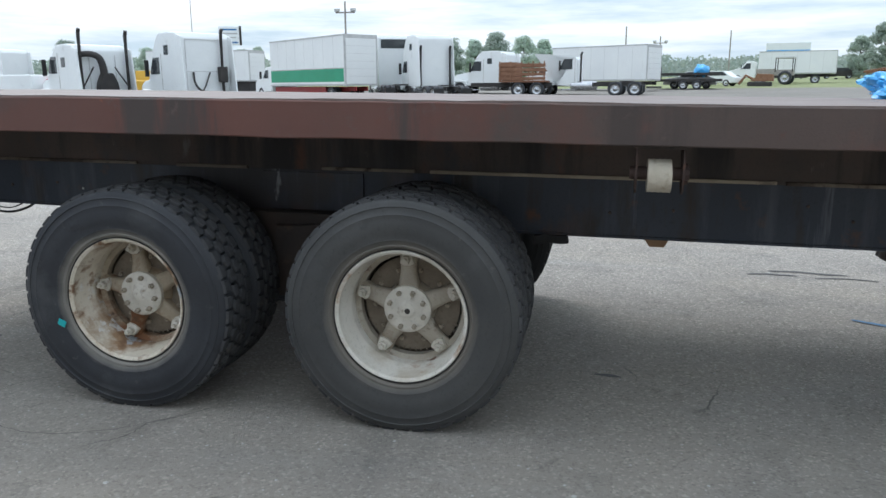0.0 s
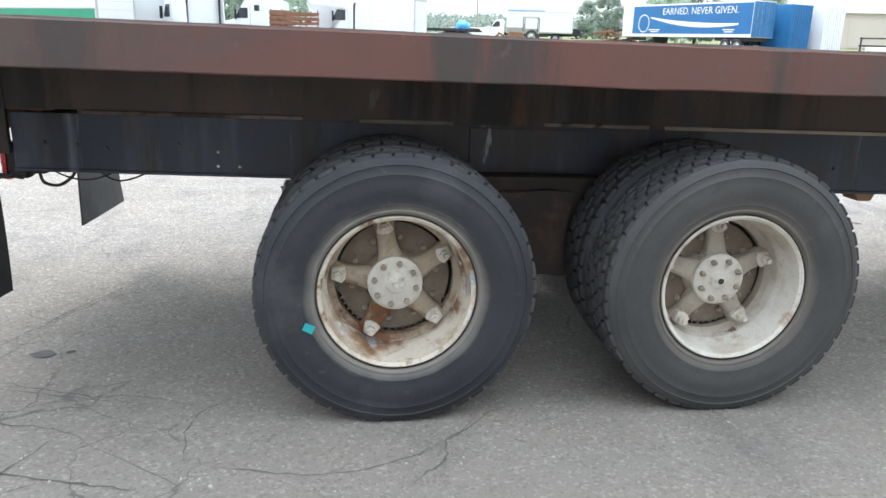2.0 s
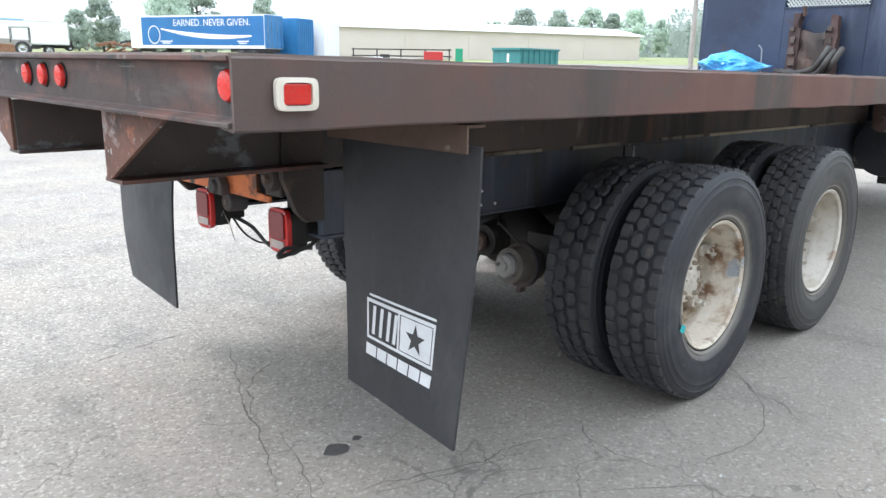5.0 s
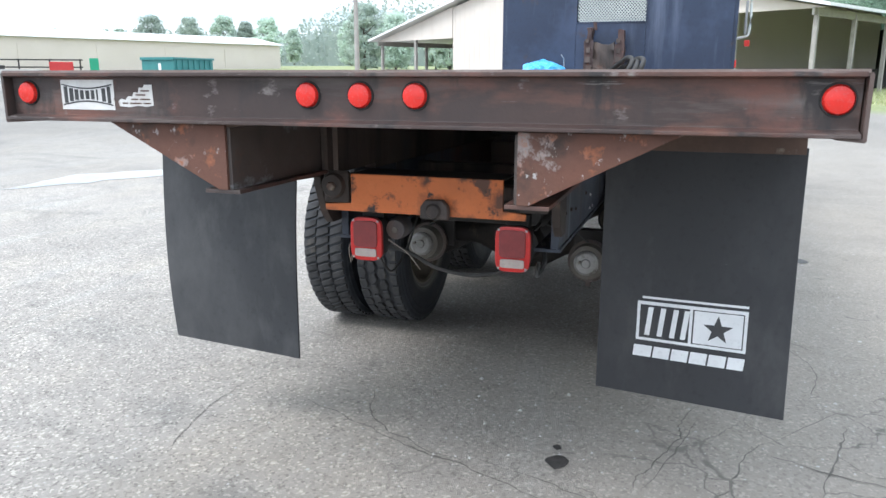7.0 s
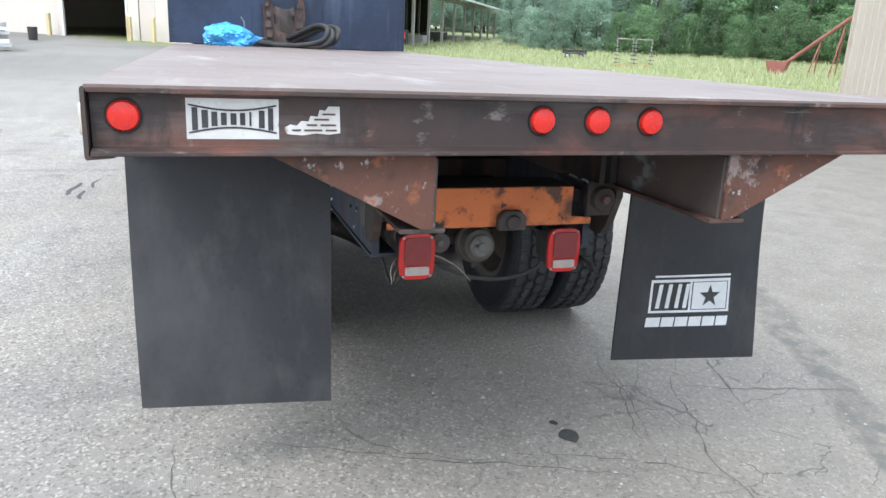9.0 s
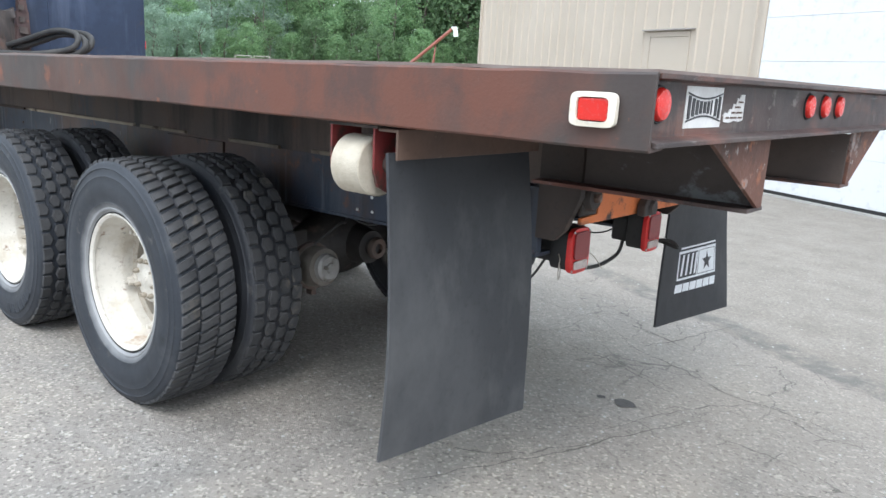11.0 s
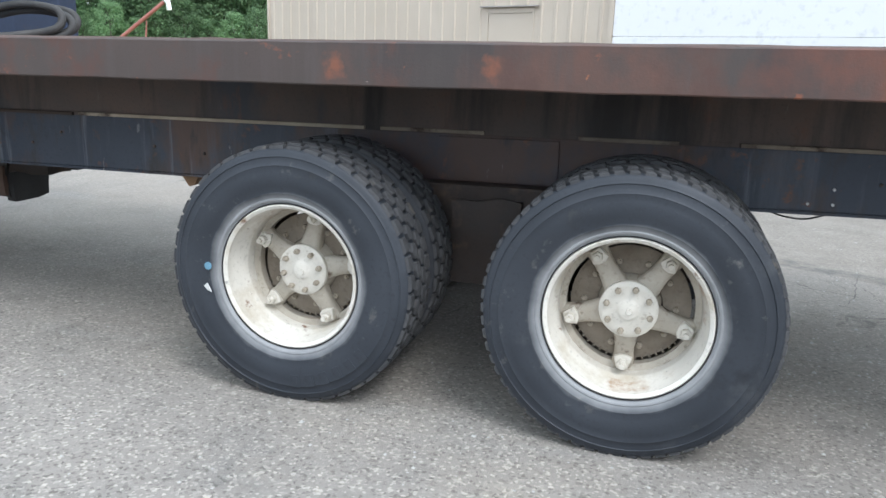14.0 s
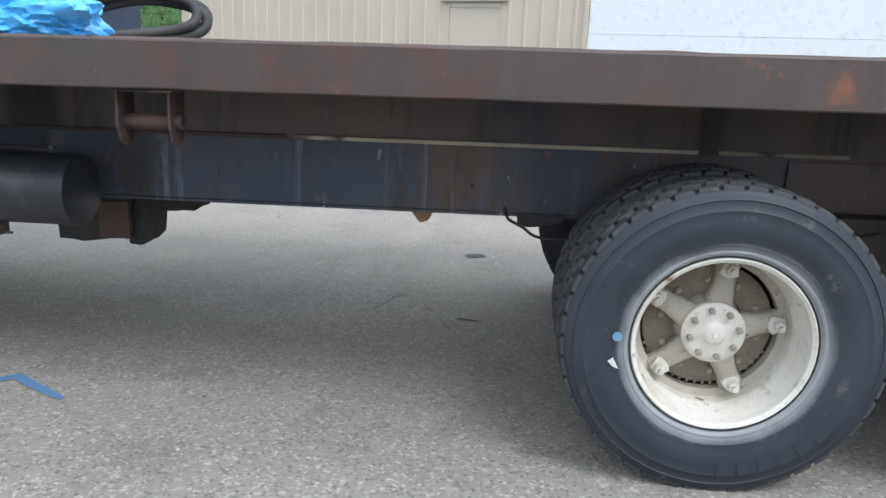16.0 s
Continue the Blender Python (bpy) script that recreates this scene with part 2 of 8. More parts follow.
for spot in (((0.24, 0.078, 0.036), 7.0, 0.66, 0.76, (1, 1, 1.4)), ((0.072, 0.036, 0.028), 4.6, 0.50, 0.62, (1, 1, 0.8)), ((0.34, 0.27, 0.23), 24.0, 0.71, 0.75, (1, 1, 1))):
    stained(M["rail_left"], *spot)
M["rail_right"] = rust_zone(surf("rusty_brown_right_rail", (0.096, 0.064, 0.055), (0.076, 0.059, 0.053), 1.1, 0.6, 0.0, 0.10, 110,
                 [((0.118, 0.060, 0.047), 0.9, 0.52, 0.74, (1, 1, 0.7)), ((0.050, 0.037, 0.035), 2.3, 0.54, 0.66, (1, 1, 0.10)), ((0.115, 0.045, 0.032), 6.0, 0.60, 0.72), ((0.24, 0.085, 0.04), 2.6, 0.67, 0.82, (1, 1, 1.6)), ((0.42, 0.15, 0.055), 11.0, 0.69, 0.75), ((0.30, 0.25, 0.22), 26.0, 0.72, 0.76), ((0.03, 0.022, 0.02), 18.0, 0.70, 0.75)]), 0.5, 1.4, (0.150, 0.054, 0.040), 2.6, 0.62)
for spot in (((0.122, 0.056, 0.044), 4.0, 0.54, 0.76, (1, 1, 0.9)), ((0.062, 0.046, 0.042), 2.3, 0.56, 0.63, (1, 1, 0.14)), ((0.115, 0.082, 0.072), 9.0, 0.60, 0.74, (1, 1, 1))):
    stained(M["rail_right"], *spot)
M["sill"] = surf("worn_dark_brown_steel", (0.055, 0.031, 0.026), (0.032, 0.023, 0.022), 2.2, 0.55, 0.0, 0.12, 90,
                 [((0.15, 0.062, 0.042), 3.0, 0.52, 0.70, (1, 0.5, 2.0)), ((0.11, 0.095, 0.088), 4.0, 0.52, 0.70, (1, 0.3, 2.5)), ((0.022, 0.018, 0.018), 6.0, 0.56, 0.66, (1, 1, 0.3)), ((0.22, 0.20, 0.19), 13.0, 0.63, 0.70, (0.5, 0.16, 2.2))])
stained(M["sill"], (0.150, 0.060, 0.044), 2.6, 0.52, 0.68, (1, 1, 1.3))
stained(M["sill"], (0.19, 0.165, 0.155), 16.0, 0.62, 0.72, (1, 0.6, 1.2))
M["gusset"] = surf("peeling_rusty_plate", (0.12, 0.047, 0.029), (0.085, 0.040, 0.028), 5.0, 0.7, 0.0, 0.25, 70,
                   [((0.045, 0.028, 0.022), 5.0, 0.54, 0.66), ((0.25, 0.215, 0.205), 6.5, 0.55, 0.60), ((0.26, 0.090, 0.040), 13.0, 0.56, 0.66), ((0.33, 0.31, 0.30), 22.0, 0.62, 0.66)])
M["deck"] = surf("scuffed_steel_deck", (0.150, 0.110, 0.096), (0.205, 0.160, 0.145), 1.3, 0.55, 0.0, 0.12, 50,
                 [((0.30, 0.27, 0.25), 3.0, 0.58, 0.74, (0.4, 1.5, 1)), ((0.11, 0.07, 0.058), 4.0, 0.60, 0.72), ((0.45, 0.43, 0.41), 14.0, 0.68, 0.74, (0.25, 2.0, 1))])
# grime and rust, plus near-black upright bands that paint cross-member shading
M["under"] = surf("grimy_shade_banded_steel", (0.068, 0.056, 0.051), (0.114, 0.078, 0.063), 2.5, 0.75, 0.0, 0.15, 60,
                  [((0.12, 0.054, 0.034), 2.6, 0.58, 0.72), ((0.045, 0.048, 0.058), 1.7, 0.52, 0.64, (1, 1, 0.4)), ((0.032, 0.028, 0.027), 2.6, 0.50, 0.60, (1, 1, 0.12)), ((0.11, 0.055, 0.038), 6.0, 0.62, 0.74, (1, 1, 0.4)), ((0.15, 0.13, 0.115), 9.0, 0.64, 0.72, (1, 1, 0.35))])
M["frame"] = surf("navy_frame_paint", (0.024, 0.033, 0.052), (0.040, 0.049, 0.068), 2.0, 0.55, 0.0, 0.12, 60,
                  [((0.080, 0.048, 0.037), 1.5, 0.55, 0.66, (1, 1, 0.6)), ((0.032, 0.025, 0.024), 4.5, 0.53, 0.64, (1, 1, 0.22)), ((0.090, 0.045, 0.031), 5.5, 0.62, 0.72), ((0.075, 0.085, 0.105), 3.2, 0.54, 0.72, (1.8, 1, 0.2)), ((0.15, 0.165, 0.19), 5.5, 0.60, 0.72, (1.8, 1, 0.10)), ((0.30, 0.285, 0.27), 9.0, 0.685, 0.72, (1.6, 1, 0.35))])
M["frame_right"] = M["frame"].copy()
rust_zone(M["frame_right"], 0.30, 0.60, (0.046, 0.038, 0.036), 3.0, 0.70)
stained(M["frame_right"], (0.24, 0.25, 0.26), 6.0, 0.68, 0.73, (1.3, 1, 0.45))
rust_zone(M["frame"], 0.62, 0.78, (0.080, 0.045, 0.033), 3.0, 0.88)
rust_spot(M["frame"], 3.66, 0.94, 0.20, (0.026, 0.021, 0.020))
stained(M["frame"], (0.135, 0.062, 0.036), 8.0, 0.62, 0.70, (1, 1, 1))
stained(M["frame"], (0.016, 0.018, 0.026), 4.0, 0.58, 0.68, (1.4, 1, 0.5))
stained(M["frame"], (0.24, 0.25, 0.26), 6.0, 0.68, 0.73, (1.3, 1, 0.45))
M["sill_plate"] = surf("scuffed_brown_plate", (0.075, 0.057, 0.049), (0.052, 0.043, 0.040), 2.5, 0.6, 0, 0.12, 60,
                       [((0.155, 0.16, 0.165), 2.2, 0.56, 0.60, (1, 1, 1.5)), ((0.11, 0.05, 0.034), 4.0, 0.58, 0.70)])
M["hanger"] = surf("tan_brown_hanger", (0.115, 0.068, 0.048), (0.078, 0.050, 0.040), 6.0, 0.75, 0, 0.15, 60, [((0.23, 0.19, 0.15), 12.0, 0.62, 0.72)])
M["strip"] = surf("weathered_wood_strip", (0.24, 0.20, 0.155), (0.15, 0.12, 0.095), 6.0, 0.85, 0, 0.3, 80,
                  [((0.05, 0.035, 0.028), 1.1, 0.44, 0.54), ((0.06, 0.04, 0.03), 7.0, 0.56, 0.64)])
M["strip_pale"] = surf("pale_wood_strip", (0.42, 0.36, 0.28), (0.30, 0.25, 0.19), 6.0, 0.85, 0, 0.3, 80,
                  [((0.07, 0.05, 0.04), 1.6, 0.56, 0.64)])
M["tab_tan"] = surf("tan_rusty_tab", (0.36, 0.22, 0.12), (0.27, 0.16, 0.09), 8, 0.7, 0, 0.15, 60)
M["wire_pale"] = surf("pale_wire", (0.20, 0.17, 0.14), (0.32, 0.28, 0.24), 9, 0.6, 0, 0.05, 60)
M["chamber_cap"] = surf("worn_bare_metal", (0.30, 0.29, 0.28), (0.21, 0.20, 0.19), 9, 0.42, 0.35, 0.12, 60, [((0.10, 0.085, 0.07), 11.0, 0.54, 0.66)])
M["orange"] = surf("chipped_orange_paint", (0.64, 0.175, 0.045), (0.54, 0.14, 0.037), 3.0, 0.6, 0, 0.15, 60,
                   [((0.42, 0.12, 0.035), 2.0, 0.5, 0.7), ((0.10, 0.045, 0.028), 6.0, 0.56, 0.61), ((0.03, 0.02, 0.018), 11.0, 0.59, 0.65)])
M["orange_bar"] = M["orange"].copy()
for y, z, wide in ((-0.022, 1.0, 0.085), (0.13, 0.955, 0.045), (-0.13, 0.955, 0.05), (0.25, 0.955, 0.04), (-0.26, 1.05, 0.06), (0.33, 1.06, 0.05), (0.02, 1.105, 0.03), (-0.34, 0.97, 0.06), (0.41, 0.97, 0.05)):
    rust_spot(M["orange_bar"], y, z, wide, (0.060, 0.028, 0.018), (0, 1, 1), 0.92)
M["black"] = surf("grimy_black", (0.016, 0.016, 0.017), (0.028, 0.026, 0.025), 3.0, 0.75, 0, 0.2, 60)
M["grease"] = surf("oily_drivetrain", (0.020, 0.018, 0.018), (0.042, 0.036, 0.032), 4.0, 0.6, 0, 0.3, 50, [((0.11, 0.085, 0.065), 5.0, 0.6, 0.72)])
M["tank_rust"] = surf("grimy_rusted_box", (0.022, 0.017, 0.015), (0.042, 0.028, 0.022), 5.0, 0.7, 0, 0.2, 60, [((0.10, 0.06, 0.04), 4.0, 0.58, 0.72)])
M["can"] = surf("dusty_cast_metal", (0.16, 0.145, 0.125), (0.10, 0.085, 0.07), 6.0, 0.7, 0, 0.2, 60, [((0.10, 0.055, 0.035), 8, 0.6, 0.7)])
M["flap"] = surf("black_rubber_flap", (0.026, 0.028, 0.032), (0.042, 0.044, 0.049), 1.6, 0.6, 0, 0.05, 40,
                 [((0.085, 0.086, 0.088), 1.7, 0.50, 0.78, (1, 1, 0.5)), ((0.085, 0.086, 0.086), 3.0, 0.56, 0.80, (1, 1.2, 0.6)), ((0.16, 0.16, 0.16), 22.0, 0.75, 0.78, (0.3, 0.3, 1.4))], jitter=True)
M["flap_dark"] = surf("clean_black_rubber_flap", (0.017, 0.018, 0.021), (0.028, 0.029, 0.033), 1.6, 0.6, 0, 0.05, 40,
                 [((0.05, 0.05, 0.052), 1.7, 0.54, 0.80, (1, 1, 0.5)), ((0.055, 0.055, 0.056), 3.0, 0.56, 0.80, (1, 1.2, 0.6)), ((0.16, 0.16, 0.16), 22.0, 0.75, 0.78, (0.3, 0.3, 1.4))], jitter=True)
M["strap"] = surf("dirty_white_webbing", (0.55, 0.50, 0.41), (0.43, 0.38, 0.30), 14.0, 0.9, 0, 0.3, 140, [((0.25, 0.18, 0.12), 9, 0.6, 0.75)])
M["bezel"] = surf("cream_bezel", (0.66, 0.60, 0.50), (0.72, 0.67, 0.58), 20, 0.5, 0, 0.05, 80)
M["blue_tarp"] = surf("blue_plastic", (0.06, 0.34, 0.72), (0.10, 0.45, 0.85), 9.0, 0.3, 0, 0.1, 30, [((0.35, 0.65, 0.92), 9, 0.6, 0.75)])
M["hose"] = surf("dusty_black_hose", (0.022, 0.022, 0.022), (0.048, 0.045, 0.042), 8.0, 0.7, 0, 0.1, 60)
M["bulkhead"] = surf("faded_navy_panel", (0.011, 0.021, 0.048), (0.019, 0.035, 0.074), 1.2, 0.42, 0, 0.06, 40,
                     [((0.12, 0.145, 0.21), 3.4, 0.54, 0.84, (1, 1, 0.10)), ((0.045, 0.065, 0.12), 1.1, 0.50, 0.80), ((0.05, 0.03, 0.028), 3.5, 0.62, 0.74), ((0.30, 0.30, 0.30), 24.0, 0.74, 0.77, (1, 1, 0.3))])
M["steel"] = surf("bare_steel", (0.42, 0.42, 0.42), (0.30, 0.30, 0.30), 8, 0.4, 0.8, 0.05, 60)
M["rim"] = surf("cream_rim_paint", (0.56, 0.53, 0.47), (0.65, 0.62, 0.56), 5.0, 0.5, 0, 0.12, 60,
                [((0.42, 0.36, 0.27), 4.0, 0.50, 0.68), ((0.30, 0.18, 0.10), 4.2, 0.60, 0.70), ((0.17, 0.09, 0.05), 12.0, 0.63, 0.70), ((0.30, 0.29, 0.27), 16.0, 0.66, 0.70)], jitter=True)
M["rim_rusty"] = surf("rusty_cream_rim_paint", (0.56, 0.50, 0.40), (0.66, 0.61, 0.52), 5.0, 0.55, 0, 0.15, 60,
                [((0.30, 0.19, 0.11), 3.2, 0.48, 0.60), ((0.18, 0.10, 0.055), 7.0, 0.53, 0.62), ((0.62, 0.60, 0.57), 9.0, 0.60, 0.64), ((0.33, 0.36, 0.39), 5.0, 0.62, 0.65)])
M["spider_rusty"] = surf("rusty_cream_casting", (0.32, 0.26, 0.19), (0.44, 0.385, 0.30), 7.0, 0.75, 0, 0.3, 60,
                   [((0.17, 0.075, 0.032), 4.0, 0.50, 0.64), ((0.08, 0.045, 0.028), 11.0, 0.60, 0.70)])
M["spider"] = surf("dusty_cream_casting", (0.33, 0.29, 0.235), (0.44, 0.40, 0.335), 7.0, 0.75, 0, 0.3, 60,
                   [((0.19, 0.12, 0.07), 4.0, 0.60, 0.74), ((0.09, 0.055, 0.035), 11.0, 0.60, 0.70)], jitter=True)
M["hub"] = surf("cream_hub_cap", (0.53, 0.495, 0.43), (0.62, 0.585, 0.52), 12, 0.6, 0, 0.2, 80, [((0.24, 0.19, 0.14), 14, 0.60, 0.72)], jitter=True)
M["drum"] = surf("dusty_brake_drum", (0.15, 0.122, 0.092), (0.235, 0.20, 0.158), 9, 0.85, 0, 0.3, 50, jitter=True)


def glow_free(name, colour, rough=0.25):
    m = surf(name, colour, tuple(0.85 * c for c in colour), 30, rough, 0, 0.02, 120)
    return m


M["red_lens"] = glow_free("red_lens", (0.62, 0.025, 0.018))
M["red_tail"] = glow_free("dusty_red_lens", (0.22, 0.03, 0.032), 0.35)
M["red_rim"] = glow_free("red_housing", (0.55, 0.02, 0.018), 0.35)
M["clear_lens"] = glow_free("cloudy_clear_lens", (0.45, 0.38, 0.35), 0.3)
M["cyan"] = glow_free("teal_sticker", (0.02, 0.42, 0.44), 0.5)
M["print_white"] = surf("white_print", (0.70, 0.71, 0.72), (0.60, 0.61, 0.62), 8, 0.6, 0, 0.03, 60, [((0.10, 0.10, 0.10), 30, 0.70, 0.76)])
M["print_black"] = surf("black_print", (0.03, 0.03, 0.032), (0.045, 0.045, 0.048), 8, 0.6, 0, 0.03, 60)
M["sticker"] = surf("scuffed_white_sticker", (0.66, 0.66, 0.65), (0.52, 0.50, 0.48), 9, 0.5, 0, 0.05, 60, [((0.12, 0.06, 0.04), 12, 0.64, 0.70)])


def tyre_material(name, c1, c2, dust):
    """Rubber, greyer with dust towards the bead."""
    m = surf(name, c1, c2, 4.0, 0.60, 0, 0.10, 70, [((0.085, 0.087, 0.09), 2.2, 0.57, 0.85), ((0.13, 0.125, 0.115), 14.0, 0.62, 0.80), (tuple(0.6 * c for c in c1), 7.0, 0.6, 0.75)], jitter=True)
    nt = m.node_tree
    N, L = nt.nodes.new, nt.links.new
    bsdf = nt.nodes["Principled BSDF"]
    src = bsdf.inputs["Base Color"].links[0].from_socket
    co, sep = N("ShaderNodeTexCoord"), N("ShaderNodeSeparateXYZ")
    L(co.outputs["Object"], sep.inputs[0])
    comb, length = N("ShaderNodeCombineXYZ"), N("ShaderNodeVectorMath")
    length.operation = "LENGTH"
    L(sep.outputs["X"], comb.inputs["X"])
    L(sep.outputs["Z"], comb.inputs["Y"])
    L(comb.outputs[0], length.inputs[0])
    n = N("ShaderNodeTexNoise")
    n.inputs["Scale"].default_value, n.inputs["Detail"].default_value = 6.0, 5
    L(co.outputs["Object"], n.inputs["Vector"])
    add = N("ShaderNodeMath")
    add.operation = "MULTIPLY_ADD"
    L(n.outputs["Fac"], add.inputs[0])
    add.inputs[1].default_value = 0.045
    L(length.outputs["Value"], add.inputs[2])
    r = N("ShaderNodeMapRange")
    r.inputs["From Min"].default_value, r.inputs["From Max"].default_value = 0.328, 0.372
    r.inputs["To Min"].default_value, r.inputs["To Max"].default_value = 1.0, 0.0
    L(add.outputs[0], r.inputs["Value"])
    mx = N("ShaderNodeMixRGB")
    L(r.outputs["Result"], mx.inputs["Fac"])
    L(src, mx.inputs["Color1"])
    mx.inputs["Color2"].default_value = (*dust, 1)
    L(mx.outputs["Color"], bsdf.inputs["Base Color"])
    return m


M["tyre"] = tyre_material("black_tyre_rubber", (0.018, 0.020, 0.025), (0.031, 0.034, 0.041), (0.22, 0.205, 0.18))
M["tyre_grey"] = tyre_material("worn_grey_tyre_rubber", (0.042, 0.043, 0.044), (0.062, 0.062, 0.061), (0.15, 0.135, 0.115))
M["tyre_blue"] = tyre_material("scuffed_blue_black_rubber", (0.014, 0.018, 0.025), (0.026, 0.031, 0.040), (0.29, 0.295, 0.30))
M["tread"] = surf("dusty_tread_rubber", (0.034, 0.035, 0.038), (0.060, 0.060, 0.062), 6, 0.85, 0, 0.25, 60, [((0.13, 0.115, 0.095), 8, 0.6, 0.75)], jitter=True)
M["steel_grey"] = surf("pale_galvanised", (0.52, 0.56, 0.54), (0.60, 0.64, 0.62), 20, 0.5, 0.0, 0.05, 60)


def glass_material():
    m = bpy.data.materials.new("tinted_glass")
    m.use_nodes = True
    b = m.node_tree.nodes["Principled BSDF"]
    b.inputs["Base Color"].default_value = (0.55, 0.62, 0.62, 1)
    b.inputs["Roughness"].default_value, b.inputs["Transmission Weight"].default_value, b.inputs["IOR"].default_value = 0.05, 1.0, 1.2
    return m


M["glass"] = glass_material()
M["dark_glass"] = surf("dark_window_glass", (0.03, 0.035, 0.04), (0.05, 0.055, 0.06), 2, 0.12, 0, 0.0, 30)

# ---- ground ----
def ground_material():
    m = bpy.data.materials.new("weathered_asphalt")
    m.use_nodes = True
    nt = m.node_tree
    N, L = nt.nodes.new, nt.links.new
    bsdf = nt.nodes["Principled BSDF"]
    co = N("ShaderNodeTexCoord").outputs["Object"]

    def noisy(s, d=6, r=0.6, st=(1, 1, 1)):
        mp, n = N("ShaderNodeMapping"), N("ShaderNodeTexNoise")
        mp.inputs["Scale"].default_value = st
        n.inputs["Scale"].default_value, n.inputs["Detail"].default_value, n.inputs["Roughness"].default_value = s, d, r
        L(co, mp.inputs["Vector"])
        L(mp.outputs["Vector"], n.inputs["Vector"])
        return n.outputs["Fac"]

    def rng(v, a, b, c=0.0, d=1.0):
        r = N("ShaderNodeMapRange")
        for key, val in zip(("From Min", "From Max", "To Min", "To Max"), (a, b, c, d)):
            r.inputs[key].default_value = val
        L(v, r.inputs["Value"])
        return r.outputs["Result"]

    def mix(f, a, b, mode="MIX"):
        x = N("ShaderNodeMixRGB")
        x.blend_type = mode
        if isinstance(f, float):
            x.inputs["Fac"].default_value = f
        else:
            L(f, x.inputs["Fac"])
        for key, val in (("Color1", a), ("Color2", b)):
            if isinstance(val, tuple):
                x.inputs[key].default_value = (*val, 1)
            else:
                L(val, x.inputs[key])
        return x.outputs["Color"]

    col = mix(rng(noisy(0.45, 5), 0.35, 0.65), (0.240, 0.221, 0.201), (0.305, 0.282, 0.257))
    col = mix(rng(noisy(2.6, 6, 0.65), 0.52, 0.75), col, (0.175, 0.168, 0.158))
    # long streaks of old patching
    col = mix(rng(noisy(0.8, 5, 0.6, (0.25, 1.6, 1)), 0.54, 0.70), col, (0.31, 0.30, 0.285))
    col = mix(rng(noisy(0.6, 5, 0.6, (1.8, 0.4, 1)), 0.58, 0.72), col, (0.165, 0.160, 0.151))
    # tan dust lying in soft sweeps
    dust = mix(rng(noisy(6.0, 5, 0.7), 0.4, 0.7), (0.335, 0.300, 0.255), (0.275, 0.250, 0.218))
    col = mix(rng(noisy(0.7, 6, 0.62, (0.8, 1.3, 1)), 0.47, 0.72, 0.0, 0.85), col, dust)
    # finer tan dust on the truck's right, bare gravelly asphalt on its left
    side = N("ShaderNodeSeparateXYZ")
    L(co, side.inputs[0])
    wob = N("ShaderNodeMath")
    wob.operation = "MULTIPLY_ADD"
    L(noisy(0.5, 5), wob.inputs[0])
    wob.inputs[1].default_value = 2.5
    L(side.outputs["Y"], wob.inputs[2])
    left = rng(wob.outputs[0], -0.2, 4.0)
    dusty = rng(wob.outputs[0], 2.8, -0.8, 0.0, 0.6)
    col = mix(dusty, col, mix(rng(noisy(1.7, 6, 0.65), 0.35, 0.7), (0.268, 0.238, 0.202), (0.214, 0.192, 0.167)))
    # stones of the worn surface
    v = N("ShaderNodeTexVoronoi")
    v.inputs["Scale"].default_value = 88.0
    nzs = N("ShaderNodeTexNoise")
    nzs.inputs["Scale"].default_value = 30.0
    L(co, nzs.inputs["Vector"])
    vadd = N("ShaderNodeVectorMath")
    vadd.operation = "MULTIPLY_ADD"
    L(nzs.outputs["Color"], vadd.inputs[0])
    vadd.inputs[1].default_value = (0.008, 0.008, 0.0)
    L(co, vadd.inputs[2])
    L(vadd.outputs[0], v.inputs["Vector"])
    stone = N("ShaderNodeValToRGB")
    stone.color_ramp.interpolation = "LINEAR"
    els = stone.color_ramp.elements
    els[0].position, els[0].color = 0.0, (0.42, 0.41, 0.40, 1)
    els[1].position, els[1].color = 1.0, (2.1, 2.06, 1.98, 1)
    for at, tone in ((0.14, 0.80), (0.24, 1.0), (0.74, 1.08), (0.86, 1.35)):
        stone_stop = els.new(at)
        stone_stop.color = (tone, tone * 0.99, tone * 0.97, 1)
    sep = N("ShaderNodeSeparateColor")
    L(v.outputs["Color"], sep.inputs[0])
    L(sep.outputs[0], stone.inputs["Fac"])
    col = mix(rng(left, 0.0, 1.0, 0.36, 0.85), col, mix(1.0, col, stone.outputs["Color"], "MULTIPLY"))
    grit = noisy(190.0, 3, 0.7)
    col = mix(rng(grit, 0.58, 0.75), col, (0.40, 0.385, 0.36))
    coarse = noisy(48.0, 3, 0.75)
    col = mix(rng(coarse, 0.645, 0.75), col, (0.43, 0.405, 0.365))
    col = mix(rng(noisy(60.0, 2, 0.8, (1, 1, 1)), 0.70, 0.76), col, (0.12, 0.112, 0.103))
    col = mix(rng(noisy(1.1, 4, 0.7), 0.66, 0.78), col, (0.115, 0.108, 0.10))
    col = mix(rng(noisy(5.5, 3, 0.8), 0.755, 0.79), col, (0.055, 0.050, 0.047))
    # cracks, wandering and broken up

    def cracks(scale, wobble, width, keep):
        nz = N("ShaderNodeTexNoise")
        nz.inputs["Scale"].default_value, nz.inputs["Detail"].default_value = scale * 2.2, 5
        L(co, nz.inputs["Vector"])
        va = N("ShaderNodeVectorMath")
        va.operation = "MULTIPLY_ADD"
        L(nz.outputs["Color"], va.inputs[0])
        va.inputs[1].default_value = (wobble, wobble, 0)
        L(co, va.inputs[2])
        flat = N("ShaderNodeVectorMath")
        flat.operation = "MULTIPLY"
        L(va.outputs[0], flat.inputs[0])
